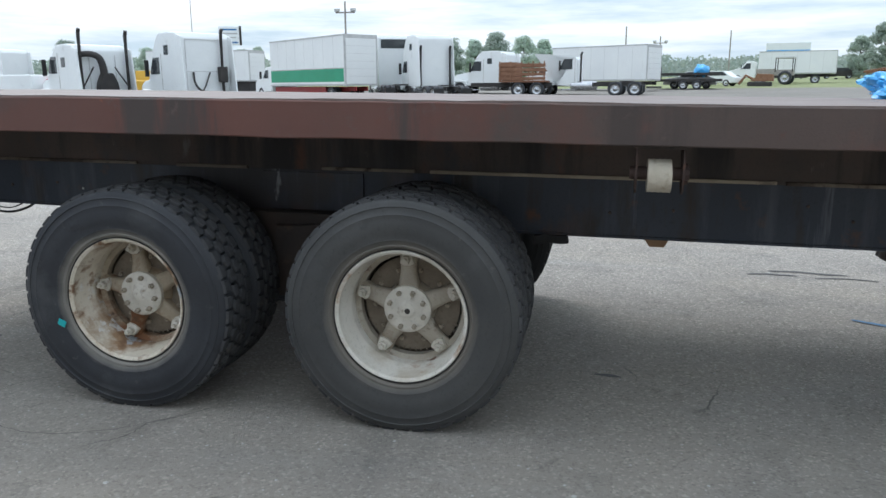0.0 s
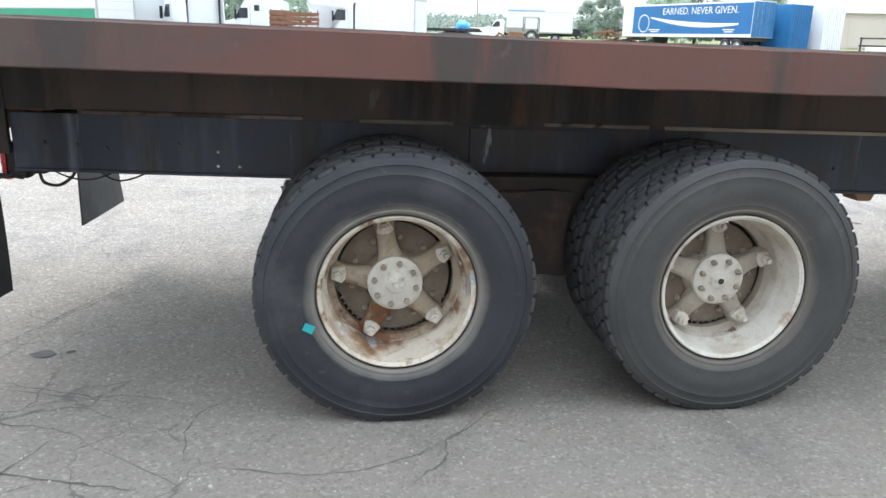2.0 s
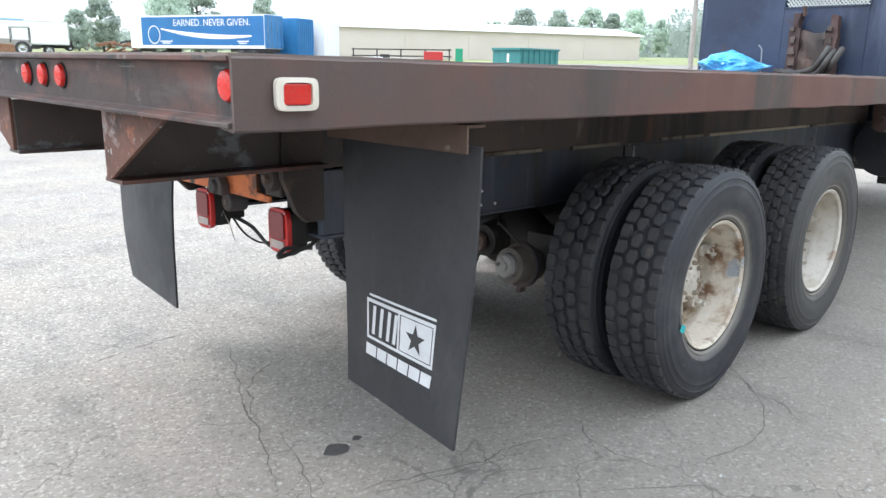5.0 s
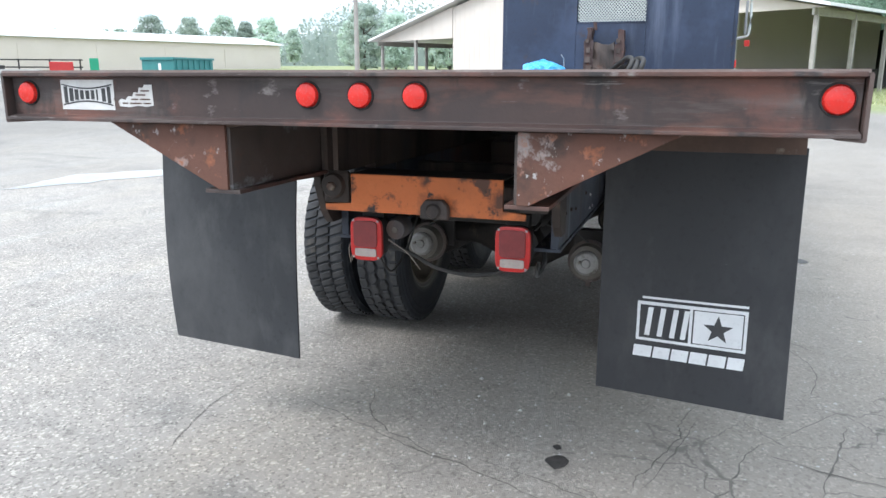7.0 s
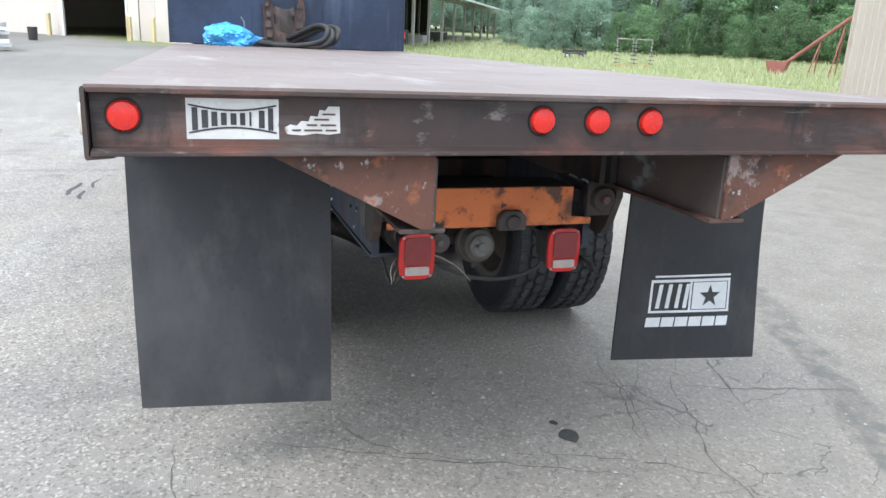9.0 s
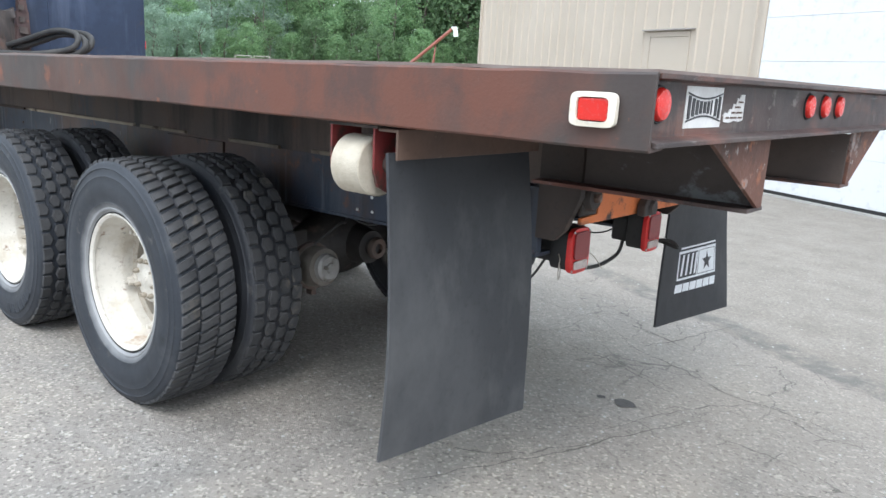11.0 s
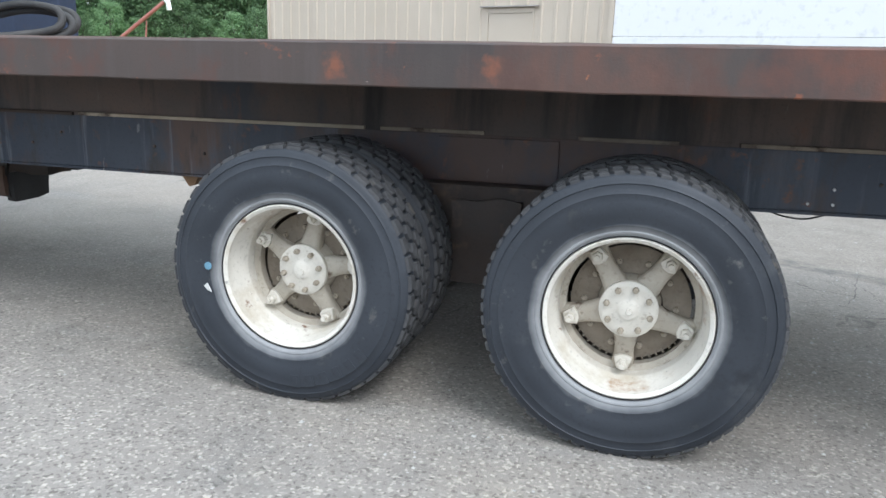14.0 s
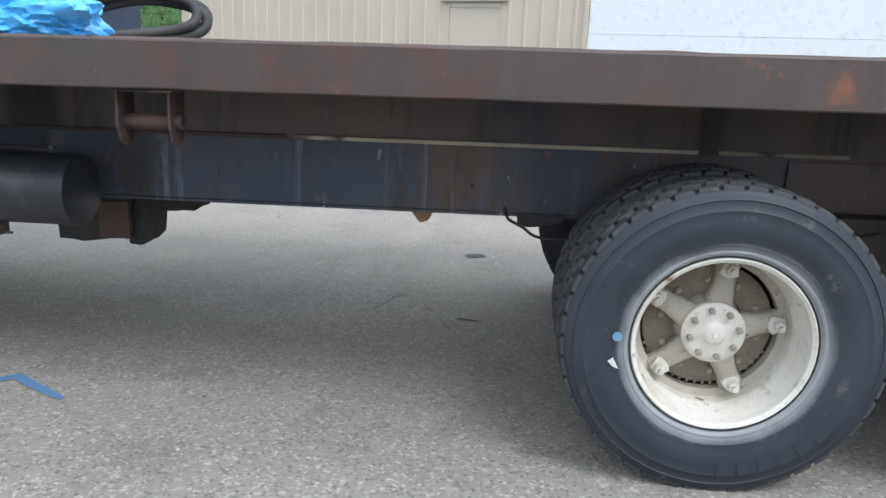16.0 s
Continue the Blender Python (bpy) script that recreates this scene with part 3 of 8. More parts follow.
        flat.inputs[1].default_value = (1, 1, 0)
        vo = N("ShaderNodeTexVoronoi")
        vo.feature = "DISTANCE_TO_EDGE"
        vo.inputs["Scale"].default_value = scale
        L(flat.outputs[0], vo.inputs["Vector"])
        line_ = rng(vo.outputs["Distance"], width * 0.35, width, 1.0, 0.0)
        mul = N("ShaderNodeMath")
        mul.operation = "MULTIPLY"
        L(line_, mul.inputs[0])
        L(rng(noisy(scale * 0.9, 3, 0.6), keep, keep + 0.08), mul.inputs[1])
        return mul.outputs[0]

    crack = cracks(0.55, 0.75, 0.0030, 0.64)
    crack2 = cracks(1.5, 0.35, 0.0060, 0.60)
    col = mix(crack, col, (0.115, 0.107, 0.098))
    col = mix(crack2, col, (0.135, 0.127, 0.117))
    # paler concrete apron beside the long wall, and grass beyond the yard
    sep2 = N("ShaderNodeSeparateXYZ")
    L(co, sep2.inputs[0])

    def line(a, b, c, soft, wob):
        s = N("ShaderNodeVectorMath")
        s.operation = "DOT_PRODUCT"
        L(co, s.inputs[0])
        s.inputs[1].default_value = (a, b, 0)
        ad = N("ShaderNodeMath")
        ad.operation = "MULTIPLY_ADD"
        L(noisy(0.35 if wob > 0.6 else 1.5, 4), ad.inputs[0])
        ad.inputs[1].default_value = wob
        L(s.outputs["Value"], ad.inputs[2])
        return rng(ad.outputs[0], c, c + soft)

    # broken, close-cracked stretch behind the truck
    crack3 = cracks(3.0, 0.20, 0.013, 0.44)
    near_edge = line(-0.75, -0.66, 1.5, 1.0, 1.2)
    crack_m = N("ShaderNodeMath")
    crack_m.operation = "MULTIPLY"
    L(crack3, crack_m.inputs[0])
    L(near_edge, crack_m.inputs[1])
    col = mix(crack_m.outputs[0], col, (0.130, 0.120, 0.108))
    conc = mix(rng(noisy(3.0, 6), 0.35, 0.7), (0.203, 0.184, 0.160), (0.255, 0.232, 0.203))
    conc = mix(0.35, conc, mix(1.0, conc, stone.outputs["Color"], "MULTIPLY"))
    edge_in = line(-0.40, -0.917, 2.44, 0.05, 0.30)
    edge_out = line(-0.40, -0.917, 2.62, 0.05, 0.22)
    col = mix(edge_in, col, mix(rng(noisy(7.0, 5, 0.7), 0.42, 0.58), (0.15, 0.142, 0.13), conc))
    col = mix(edge_out, col, conc)
    far = mix(rng(noisy(0.12, 4), 0.4, 0.6), (0.180, 0.166, 0.147), (0.222, 0.206, 0.184))
    far = mix(rng(noisy(0.5, 5, 0.6, (0.3, 1.4, 1)), 0.5, 0.68), far, (0.165, 0.156, 0.143))
    dist = N("ShaderNodeVectorMath")
    dist.operation = "LENGTH"
    L(co, dist.inputs[0])
    ad = N("ShaderNodeMath")
    ad.operation = "MULTIPLY_ADD"
    L(noisy(0.3, 4), ad.inputs[0])
    ad.inputs[1].default_value = 9.0
    L(dist.outputs["Value"], ad.inputs[2])
    col = mix(rng(ad.outputs[0], 12, 26), col, far)
    grass = mix(rng(noisy(0.5, 6), 0.35, 0.65), (0.17, 0.205, 0.085), (0.25, 0.26, 0.125))
    grass = mix(rng(noisy(9.0, 5), 0.5, 0.8), grass, (0.12, 0.155, 0.06))
    g1 = line(0.64, -0.77, 21.0, 1.2, 3.0)
    g2 = line(0.80, 0.60, 86.0, 2.0, 6.0)
    g3 = line(0.06, 0.998, 68.0, 2.0, 5.0)
    for g in (g1, g2, g3):
        col = mix(g, col, grass)
    L(col, bsdf.inputs["Base Color"])
    bsdf.inputs["Roughness"].default_value = 0.88
    hmix = N("ShaderNodeMath")
    hmix.operation = "ADD"
    L(sep.outputs[0], hmix.inputs[0])
    L(grit, hmix.inputs[1])
    b = N("ShaderNodeBump")
    b.inputs["Strength"].default_value, b.inputs["Distance"].default_value = 0.8, 0.007
    L(hmix.outputs[0], b.inputs["Height"])
    L(b.outputs["Normal"], bsdf.inputs["Normal"])
    return m


def make_ground():
    """One sheet out to the horizon, its squares growing with distance."""
    line = [0.0]
    step = 0.5
    while line[-1] < 900:
        line.append(line[-1] + step)
        if line[-1] > 8:
            step *= 1.13
    axis = [-v for v in line[:0:-1]] + line
    bm = bmesh.new()
    grid = []
    for x in axis:
        row = []
        for y in axis:
            z = rise(x, y)
            r = math.hypot(x, y)
            if r > 150:
                z = rise(150 * x / r, 150 * y / r) + (r - 150) * 0.004
            row.append(bm.verts.new((x, y, z)))
        grid.append(row)
    for a, b in zip(grid, grid[1:]):
        for i in range(len(a) - 1):
            bm.faces.new((a[i], b[i], b[i + 1], a[i + 1]))
    ob = part("ground", bm, ground_material(), smooth=False)
    for p in ob.data.polygons:
        p.use_smooth = True
    return tagged(ob, "weathered grey asphalt yard with grass beyond it", "ground", kind="structure")


ground = make_ground()

# ---- the flatbed truck ----
truck = thing("flatbed_truck", "old navy tandem-axle truck with a rusty brown steel flatbed", "truck")
SLOPE = 0.012


def body(name, bm, material, parent=None, label="", smooth=False):
    """A part of the truck's body, which leans a little towards its front."""
    for v in bm.verts:
        v.co.z -= SLOPE * v.co.x
    return part(name, bm, material, parent or truck, label, smooth)


DECK_Z, RAIL_Z, REAR, FRONT, HALF = 1.45, 1.295, -2.35, 4.42, 1.22


def wavy_plate(x0, x1, y0, y1, z, seed, amp, nx=60):
    """The deck's plate, with the dents of long use along its edges."""
    bm = bmesh.new()
    ys = [y0, y0 + 0.03, y0 * 0.6, 0.0, y1 * 0.6, y1 - 0.03, y1]
    rows = []
    for i in range(nx + 1):
        x = x0 + (x1 - x0) * i / nx
        rows.append([bm.verts.new((x, y, z + amp * noise.noise((x * 1.7, y * 2.0, seed)) + (0.004 * noise.noise((x * 6, y, seed + 3)) if abs(y) > 1.1 else 0))) for y in ys])
    for a, b in zip(rows, rows[1:]):
        for k in range(len(ys) - 1):
            bm.faces.new((a[k], b[k], b[k + 1], a[k + 1]))
    geom = bmesh.ops.extrude_face_region(bm, geom=bm.faces[:])
    for v in [g for g in geom["geom"] if isinstance(g, bmesh.types.BMVert)]:
        v.co.z -= 0.008
    return bm


body("deck_plate", wavy_plate(REAR, FRONT, -HALF + 0.008, HALF - 0.008, DECK_Z + 0.005, 4.0, 0.004), M["deck"], label="scuffed brown steel deck plate")


def side_rail(sign, seed):
    """Channel along the deck's edge, flanges inwards, its lower lip dented here and there."""
    bm = bmesh.new()
    nx = 90
    section = [(0.06, -0.150), (0.004, -0.155), (0.0, -0.150), (0.0, -0.006), (0.004, -0.001), (0.07, -0.001), (0.07, -0.008), (0.009, -0.010), (0.009, -0.146), (0.06, -0.144)]
    rings = []
    for i in range(nx + 1):
        x = REAR + 0.002 + (FRONT - REAR) * i / nx
        ring = []
        for d, h in section:
            w = 0.004 * noise.noise((x * 1.3, 2.0 + sign, seed)) + 0.003 * noise.noise((x * 5, sign, seed + 1))
            lip = 0.004 * noise.noise((x * 3.0, sign * 3, seed + 2)) if h < -0.1 else 0.003 * noise.noise((x * 7.0, sign * 5, seed))
            ring.append(bm.verts.new((x, sign * (HALF - d + w), DECK_Z + h + lip)))
        rings.append(ring)
    n = len(section)
    for a, b in zip(rings, rings[1:]):
        for k in range(n):
            bm.faces.new((a[k], a[(k + 1) % n], b[(k + 1) % n], b[k]))
    bm.faces.new(rings[0])
    bm.faces.new(rings[-1][::-1])
    return body("side_rail", bm, M["rail_left"] if sign > 0 else M["rail_right"], label="rusty brown steel side rail")


side_rail(-1, 3.0)
side_rail(1, 9.0)


def rear_sill():
    """Rear cross channel with its open side to the back."""
    pts = [(-2.352, -0.001), (-2.352, -0.012), (-2.318, -0.016), (-2.318, -0.128), (-2.356, -0.136), (-2.356, -0.146), (-2.305, -0.146), (-2.305, -0.001)]
    return body("rear_sill", prism([(x, DECK_Z + z) for x, z in pts], "Y", -HALF + 0.012, HALF - 0.012, bevel=0.002), M["sill"], label="dark rusty rear channel")


sill = rear_sill()


def round_light(y, z):
    bm = lathe([(0.0, -0.018), (0.018, -0.0175), (0.030, -0.015), (0.034, -0.008), (0.034, 0.004)], "X", 28)
    ob = body("marker_light", moved(bm, Matrix.Translation((-2.318, y, z))), M["red_lens"], sill, "round red marker light", True)
    ring = lathe([(0.034, -0.004), (0.038, -0.005), (0.039, -0.002), (0.039, 0.004)], "X", 28)
    body("grommet", moved(ring, Matrix.Translation((-2.318, y, z))), M["black"], sill, "black rubber grommet", True)
    return ob


for y in (1.142, 0.158, 0.0, -0.158, -1.16):
    round_light(y, 1.388)


def side_marker(sign):
    """Rectangular red light in a cream bezel, near the rear corner."""
    x, z = -2.204 if sign < 0 else -2.224, 1.373
    y = sign * (HALF + 0.004)
    outer, inner = [], []
    for k in range(24):
        a = 2 * math.pi * (k + 0.5) / 24
        c, s = math.cos(a), math.sin(a)
        e = lambda v: math.copysign(abs(v) ** 0.34, v)
        outer.append((x + 0.053 * e(c), z + 0.035 * e(s)))
        inner.append((x + 0.037 * e(c), z + 0.0245 * e(s)))
    own = bmesh.new()
    loops = []
    for pts, h in ((outer, 0.0), (outer, 0.012), (inner, 0.014), (inner, 0.004)):
        loops.append([own.verts.new((p[0], y + sign * h, p[1])) for p in pts])
    for a, b in zip(loops, loops[1:]):
        for k in range(24):
            own.faces.new((a[k], a[(k + 1) % 24], b[(k + 1) % 24], b[k]))
    ob = body("side_marker", own, M["bezel"], label="rectangular red side light in a cream bezel", smooth=True)
    body("lens", box(x - 0.035, x + 0.035, *sorted((y + sign * 0.002, y + sign * 0.011)), z - 0.0225, z + 0.0225, 0.004), M["red_lens"], ob, "red lens")


side_marker(-1)
side_marker(1)


def gusset(sign):
    """Rear triangular plate and the long sill beam behind it."""
    pts = [(sign * 0.435, 1.300), (sign * 0.435, 1.110), (sign * 0.465, 1.110), (sign * 0.84, 1.302)]
    body("gusset", prism(pts if sign > 0 else pts[::-1], "X", -2.318, -2.306, bevel=0.002), M["gusset"], label="rusty triangular gusset plate with peeling paint")
    side = [(-2.306, 1.292), (-2.306, 1.110), (-1.75, 1.085), (-1.4, 1.085), (-1.4, 1.292)]
    y = sorted((sign * 0.425, sign * 0.440))
    body("sill_end", prism(side, "Y", *y, bevel=0.002), M["sill_plate"], label="dark scuffed sill plate")
    body("sill_foot", box(-2.31, -1.6, *sorted((sign * 0.40, sign * 0.52)), 1.098, 1.110, 0.002), M["sill"])


gusset(-1)
gusset(1)
for s in (-1, 1):
    bm = prism([(-1.74, 1.092), (4.35, 1.092), (4.35, 1.298), (-1.74, 1.298)], "Y", s * 0.40, s * 0.45)
    body("long_sill", bm, M["under"], label="dark rusty subframe beam")
    body("sill_packer", box(-1.3, 4.3, *sorted((s * 0.402, s * 0.447)), 1.0735, 1.0915), M["under"])
    for x0, x1, dz in ((-1.28, -0.36, 0.0), (-0.12, 0.30, -0.004), (0.72, 1.22, 0.001), (1.30, 2.95, 0.0), (2.99, 4.3, -0.002)):
        body("sill_strip", box(x0, x1, *sorted((s * 0.405, s * 0.462)), 1.074 + dz, 1.091 + dz, 0.003), M["strip_pale"] if 1.25 < x0 < 2.9 else M["strip"], label="weathered wooden strip on the frame")
    rail = prism([(-1.58, 0.836), (-1.58, 1.073), (7.4, 1.073), (7.4, 0.79), (2.0, 0.795)], "Y", s * 0.40, s * 0.43, bevel=0.004)
    hang = [(-1.585, 0.90), (-1.585, 1.285), (-1.75, 1.285), (-1.752, 1.06), (-1.70, 0.94), (-1.66, 0.90)]
    body("frame_end", prism(hang, "Y", *sorted((s * 0.425, s * 0.455)), bevel=0.004), M["tank_rust"], label="grimy brown hanger plate at the frame's end")
    body("hanger_bar", box(-1.746, -1.740, *sorted((s * 0.355, s * 0.375)), 1.11, 1.29, 0.001), M["under"], label="thin upright steel strap")
    if s > 0:
        body("frame_patch", box(-1.535, -1.455, *sorted((s * 0.4305, s * 0.446)), 0.925, 1.055, 0.003), M["can"], label="tan rusty patch plate on the frame")
    # white discs stand in for bolt holes with bright ground showing through
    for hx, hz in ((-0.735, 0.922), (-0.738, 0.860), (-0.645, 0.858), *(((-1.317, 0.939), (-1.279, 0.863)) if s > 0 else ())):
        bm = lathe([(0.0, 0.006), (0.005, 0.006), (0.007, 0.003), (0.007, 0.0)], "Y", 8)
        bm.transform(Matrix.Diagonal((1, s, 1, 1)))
        body("pale_rivet", moved(bm, Matrix.Translation((hx, s * 0.430, hz))), M["print_white"], label="white dot in place of a hole with light behind it", smooth=True)
    paint = M["frame"] if s > 0 else M["frame_right"]
    fr = body("frame_rail", rail, paint, label="navy frame rail with rust and scuffs")
    body("lower_flange", prism([(-1.58, 0.824), (-1.58, 0.836), (2.0, 0.795), (7.4, 0.79), (7.4, 0.778), (2.0, 0.783)], "Y", *sorted((s * 0.34, s * 0.436))), paint, fr)
for i in range(17):
    x = -2.05 + i * 0.405
    bm = box(x - 0.035, x + 0.035, -1.205, 1.205, 1.300, 1.307)
    box(x - 0.004, x + 0.004, -1.205, 1.205, 1.307, 1.425, bm=bm)
    box(x - 0.035, x + 0.035, -1.205, 1.205, 1.425, 1.432, bm=bm)
    body("cross_member", bm, M["under"])
for s in (-1, 1):
    for x in (0.66,):
        body("fish_plate", box(x - 0.28, x + 0.28, *sorted((s * 0.431, s * 0.443)), 0.86, 1.06, 0.003), M["frame"] if s > 0 else M["frame_right"], label="riveted frame plate")
for s in (-1, 1):
    for x in (-1.45, -1.32, -1.2, -0.9, 0.42, 0.55, 0.8, 0.92, 2.2, 2.5, 3.1, 3.3):
        bm = lathe([(0.0, 0.007), (0.006, 0.007), (0.008, 0.004), (0.008, 0.0)], "Y", 8)
        if s < 0:
            bm.transform(Matrix.Diagonal((1, -1, 1, 1)))
        body("bolt", moved(bm, Matrix.Translation((x, s * 0.430, 0.90 + 0.12 * ((x * 7.3) % 1)))), M["under"], smooth=True)

# orange rear crossmember and its tail lights
cross = body("rear_crossmember", prism([(-0.34, 0.962), (-0.34, 0.985), (-0.26, 0.992), (-0.26, 1.10), (0.31, 1.10), (0.31, 0.992), (0.415, 0.985), (0.415, 0.962)], "X", -1.74, -1.725, bevel=0.003), M["orange_bar"], label="orange rear crossmember with chipped paint")
tow = body("tow_plate", prism([(-0.072, 0.955), (-0.072, 1.000), (-0.052, 1.024), (0.010, 1.024), (0.030, 1.000), (0.030, 0.955)], "X", -1.778, -1.742, bevel=0.008), M["under"], cross, "rusty round-topped tow boss")
body("boss_cap", moved(lathe([(0.0, -0.012), (0.022, -0.012), (0.028, -0.004), (0.028, 0.002)], "X", 14), pose(-1.778, -0.021, 0.985)), M["under"], tow, "", True)
for e in (-1, 1):
    sh = body("shackle", moved(lathe([(0.0, -0.03), (0.040, -0.03), (0.046, -0.02), (0.046, 0.05), (0.0, 0.05)], "X", 16), pose(-1.735, e * 0.375, 1.055)), M["tank_rust"], cross, "rusty round shackle at the frame's end", True)
    body("shackle_bolt", moved(lathe([(0.0, -0.046), (0.014, -0.046), (0.017, -0.040), (0.017, -0.028)], "X", 6), pose(-1.735, e * 0.375, 1.055)), M["hanger"], sh)
    body("shackle_plate", box(-1.742, -1.722, *sorted((e * 0.318, e * 0.42)), 0.99, 1.11, 0.010), M["tank_rust"], sh)
body("crossmember_top", box(-1.724, -1.55, -0.26, 0.31, 1.094, 1.101, 0.002), M["black"], cross)


def rounded(y, z, hw, hh, power=0.42, n=28):
    """Outline of a lamp with swelling sides and round corners."""
    out = []
    for k in range(n):
        a = 2 * math.pi * (k + 0.5) / n
        c, s = math.cos(a), math.sin(a)
        out.append((y + hw * math.copysign(abs(c) ** power, c) * (1 - 0.07 * s * s * s * s), z + hh * math.copysign(abs(s) ** power, s)))
    return out


def tail_light(y):
    z = 0.845
    house = body("tail_light", prism(rounded(y, z, 0.064, 0.083), "X", -1.672, -1.652, bevel=0.003), M["red_rim"], label="rectangular red tail light with a clear lower lens", smooth=True)
    body("red_lens", prism(rounded(y, z + 0.020, 0.048, 0.050, 0.25), "X", -1.680, -1.673, bevel=0.002), M["red_tail"], house, "dusty red lens")
    body("clear_lens", prism(rounded(y, z - 0.051, 0.044, 0.016, 0.25), "X", -1.679, -1.673, bevel=0.002), M["clear_lens"], house, "cloudy clear lens")
    body("light_box", prism(rounded(y, z, 0.058, 0.076), "X", -1.651, -1.58, bevel=0.004), M["black"], house, "black lamp body", True)
    body("lamp_back", box(-1.579, -1.50, y - 0.038, y + 0.038, z - 0.055, z + 0.05, 0.012), M["black"], house, "black lamp body")
    for dx, dz in ((-0.050, -0.070), (0.050, -0.070), (-0.050, 0.070), (0.050, 0.070)):
        body("screw", box(-1.676, -1.671, y + dx - 0.004, y + dx + 0.004, z + dz - 0.004, z + dz + 0.004, 0.001), M["steel"], house)
    body("lamp_bracket", box(-1.60, -1.56, y - 0.045, y + 0.045, z + 0.06, 0.96, 0.004), M["black"], house)


tail_light(0.286)
tail_light(-0.281)
for r, pts in ((0.008, [(-1.55, 0.25, 0.80), (-1.52, 0.16, 0.765), (-1.52, 0.05, 0.715), (-1.53, -0.10, 0.700), (-1.55, -0.22, 0.735), (-1.55, -0.26, 0.79)]),
               (0.006, [(-1.52, -0.29, 0.85), (-1.42, -0.33, 0.90), (-1.34, -0.30, 0.86), (-1.30, -0.34, 0.95)])):
    body("wiring", tube(curve_points(pts, 7), r, 6), M["hose"], cross, "black wiring loop", True)


for pts in ([(-1.62, 0.215, 0.835), (-1.63, 0.185, 0.825), (-1.64, 0.13, 0.795), (-1.65, 0.075, 0.738)], [(-1.62, 0.215, 0.84), (-1.64, 0.19, 0.832), (-1.65, 0.175, 0.826)], [(-1.62, 0.345, 0.83), (-1.64, 0.366, 0.815), (-1.64, 0.372, 0.785), (-1.64, 0.366, 0.742)], [(-1.62, 0.34, 0.80), (-1.64, 0.358, 0.775), (-1.64, 0.360, 0.750)]):
    body("wire_end", tube(curve_points(pts, 5), 0.0019, 5), M["wire_pale"], cross, "loose pale wire end", True)
eye = body("spring_eye", moved(lathe([(0.014, -0.02), (0.036, -0.02), (0.040, -0.012), (0.040, 0.06), (0.0, 0.06)], "X", 18), pose(-1.60, 0.187, 0.878)), M["under"], cross, "grimy round bush", True)
body("eye_bolt", moved(lathe([(0.0, -0.026), (0.012, -0.026), (0.012, 0.0)], "X", 6), pose(-1.60, 0.187, 0.878)), M["can"], eye)


def mud_flap(sign, bottom_out, bottom_in, x_out, x_in, bow, printed, top=-1.60):
    """Rubber sheet that hangs from an angle under the deck."""
    def surface(u, v):
        """u: from outer to inner edge; v: from top to bottom."""
        y = sign * (1.212 - 0.625 * u)
        z_b = bottom_out * (1 - u) + bottom_in * u
        z = 1.245 + (z_b - 1.245) * v
        xb = x_out * (1 - u) + x_in * u
        x = top + (xb - top) * v - bow * math.sin(math.pi * min(1, v)) * (1 - 0.5 * u) + 0.005 * math.sin(5 * v + 3 * u)
        return Vector((x, y, z))
    bm = bmesh.new()
    nu, nv = 12, 24
    rows = [[bm.verts.new(surface(i / nu, j / nv)) for i in range(nu + 1)] for j in range(nv + 1)]
    for a, b in zip(rows, rows[1:]):
        for i in range(nu):
            bm.faces.new((a[i], a[i + 1], b[i + 1], b[i]))
    bmesh.ops.recalc_face_normals(bm, faces=bm.faces)
    geom = bmesh.ops.extrude_face_region(bm, geom=bm.faces[:])
    for v in [g for g in geom["geom"] if isinstance(g, bmesh.types.BMVert)]:
        v.co.x += 0.010
    flap = part("mud_flap", bm, M["flap_dark"] if printed else M["flap"], truck, "black rubber mud flap with white print" if printed else "plain scuffed black rubber mud flap", True)
    body("flap_bracket", prism([(-1.644, 1.208), (-1.636, 1.208), (-1.636, 1.279), (-1.57, 1.279), (-1.57, 1.287), (-1.644, 1.287)], "Y", *sorted((sign * 0.56, sign * 1.20)), bevel=0.002), M["hanger"], label="rusty flap hanger angle")
    return flap, surface


flap_r, surf_r = mud_flap(-1, 0.357, 0.357, -1.683, -1.600, -0.012, True)
flap_l, surf_l = mud_flap(1, 0.363, 0.351, -1.623, -1.690, 0.032, False, -1.622)


# ---- wheels ----
TYRE_R, TYRE_W, FLAT = 0.531, 0.275, 0.521


def tyre_mesh():
    """Carcass with sidewall rings; outer side towards -Y."""
    h = TYRE_W / 2
    prof = [(0.294, -h * 0.76), (0.306, -h * 0.79), (0.312, -h * 0.87), (0.318, -h * 0.885), (0.322, -h * 0.872), (0.340, -h * 0.93), (0.343, -h * 0.945), (0.348, -h * 0.94), (0.372, -h * 0.99), (0.398, -h * 1.015), (0.425, -h * 1.018),
            (0.448, -h * 0.99), (0.452, -h * 1.0), (0.457, -h * 0.975), (0.476, -h * 0.955), (0.483, -h * 0.950), (0.4855, -h * 0.972), (0.488, -h * 0.948), (0.494, -h * 0.932), (0.504, -h * 0.905), (0.513, -h * 0.86), (0.5170, -h * 0.79), (0.5160, -h * 0.6), (0.5155, 0.0)]
    prof = prof + [(r, -y) for r, y in prof[-2::-1]]
    return lathe(prof, "Y", 72, cap=False)


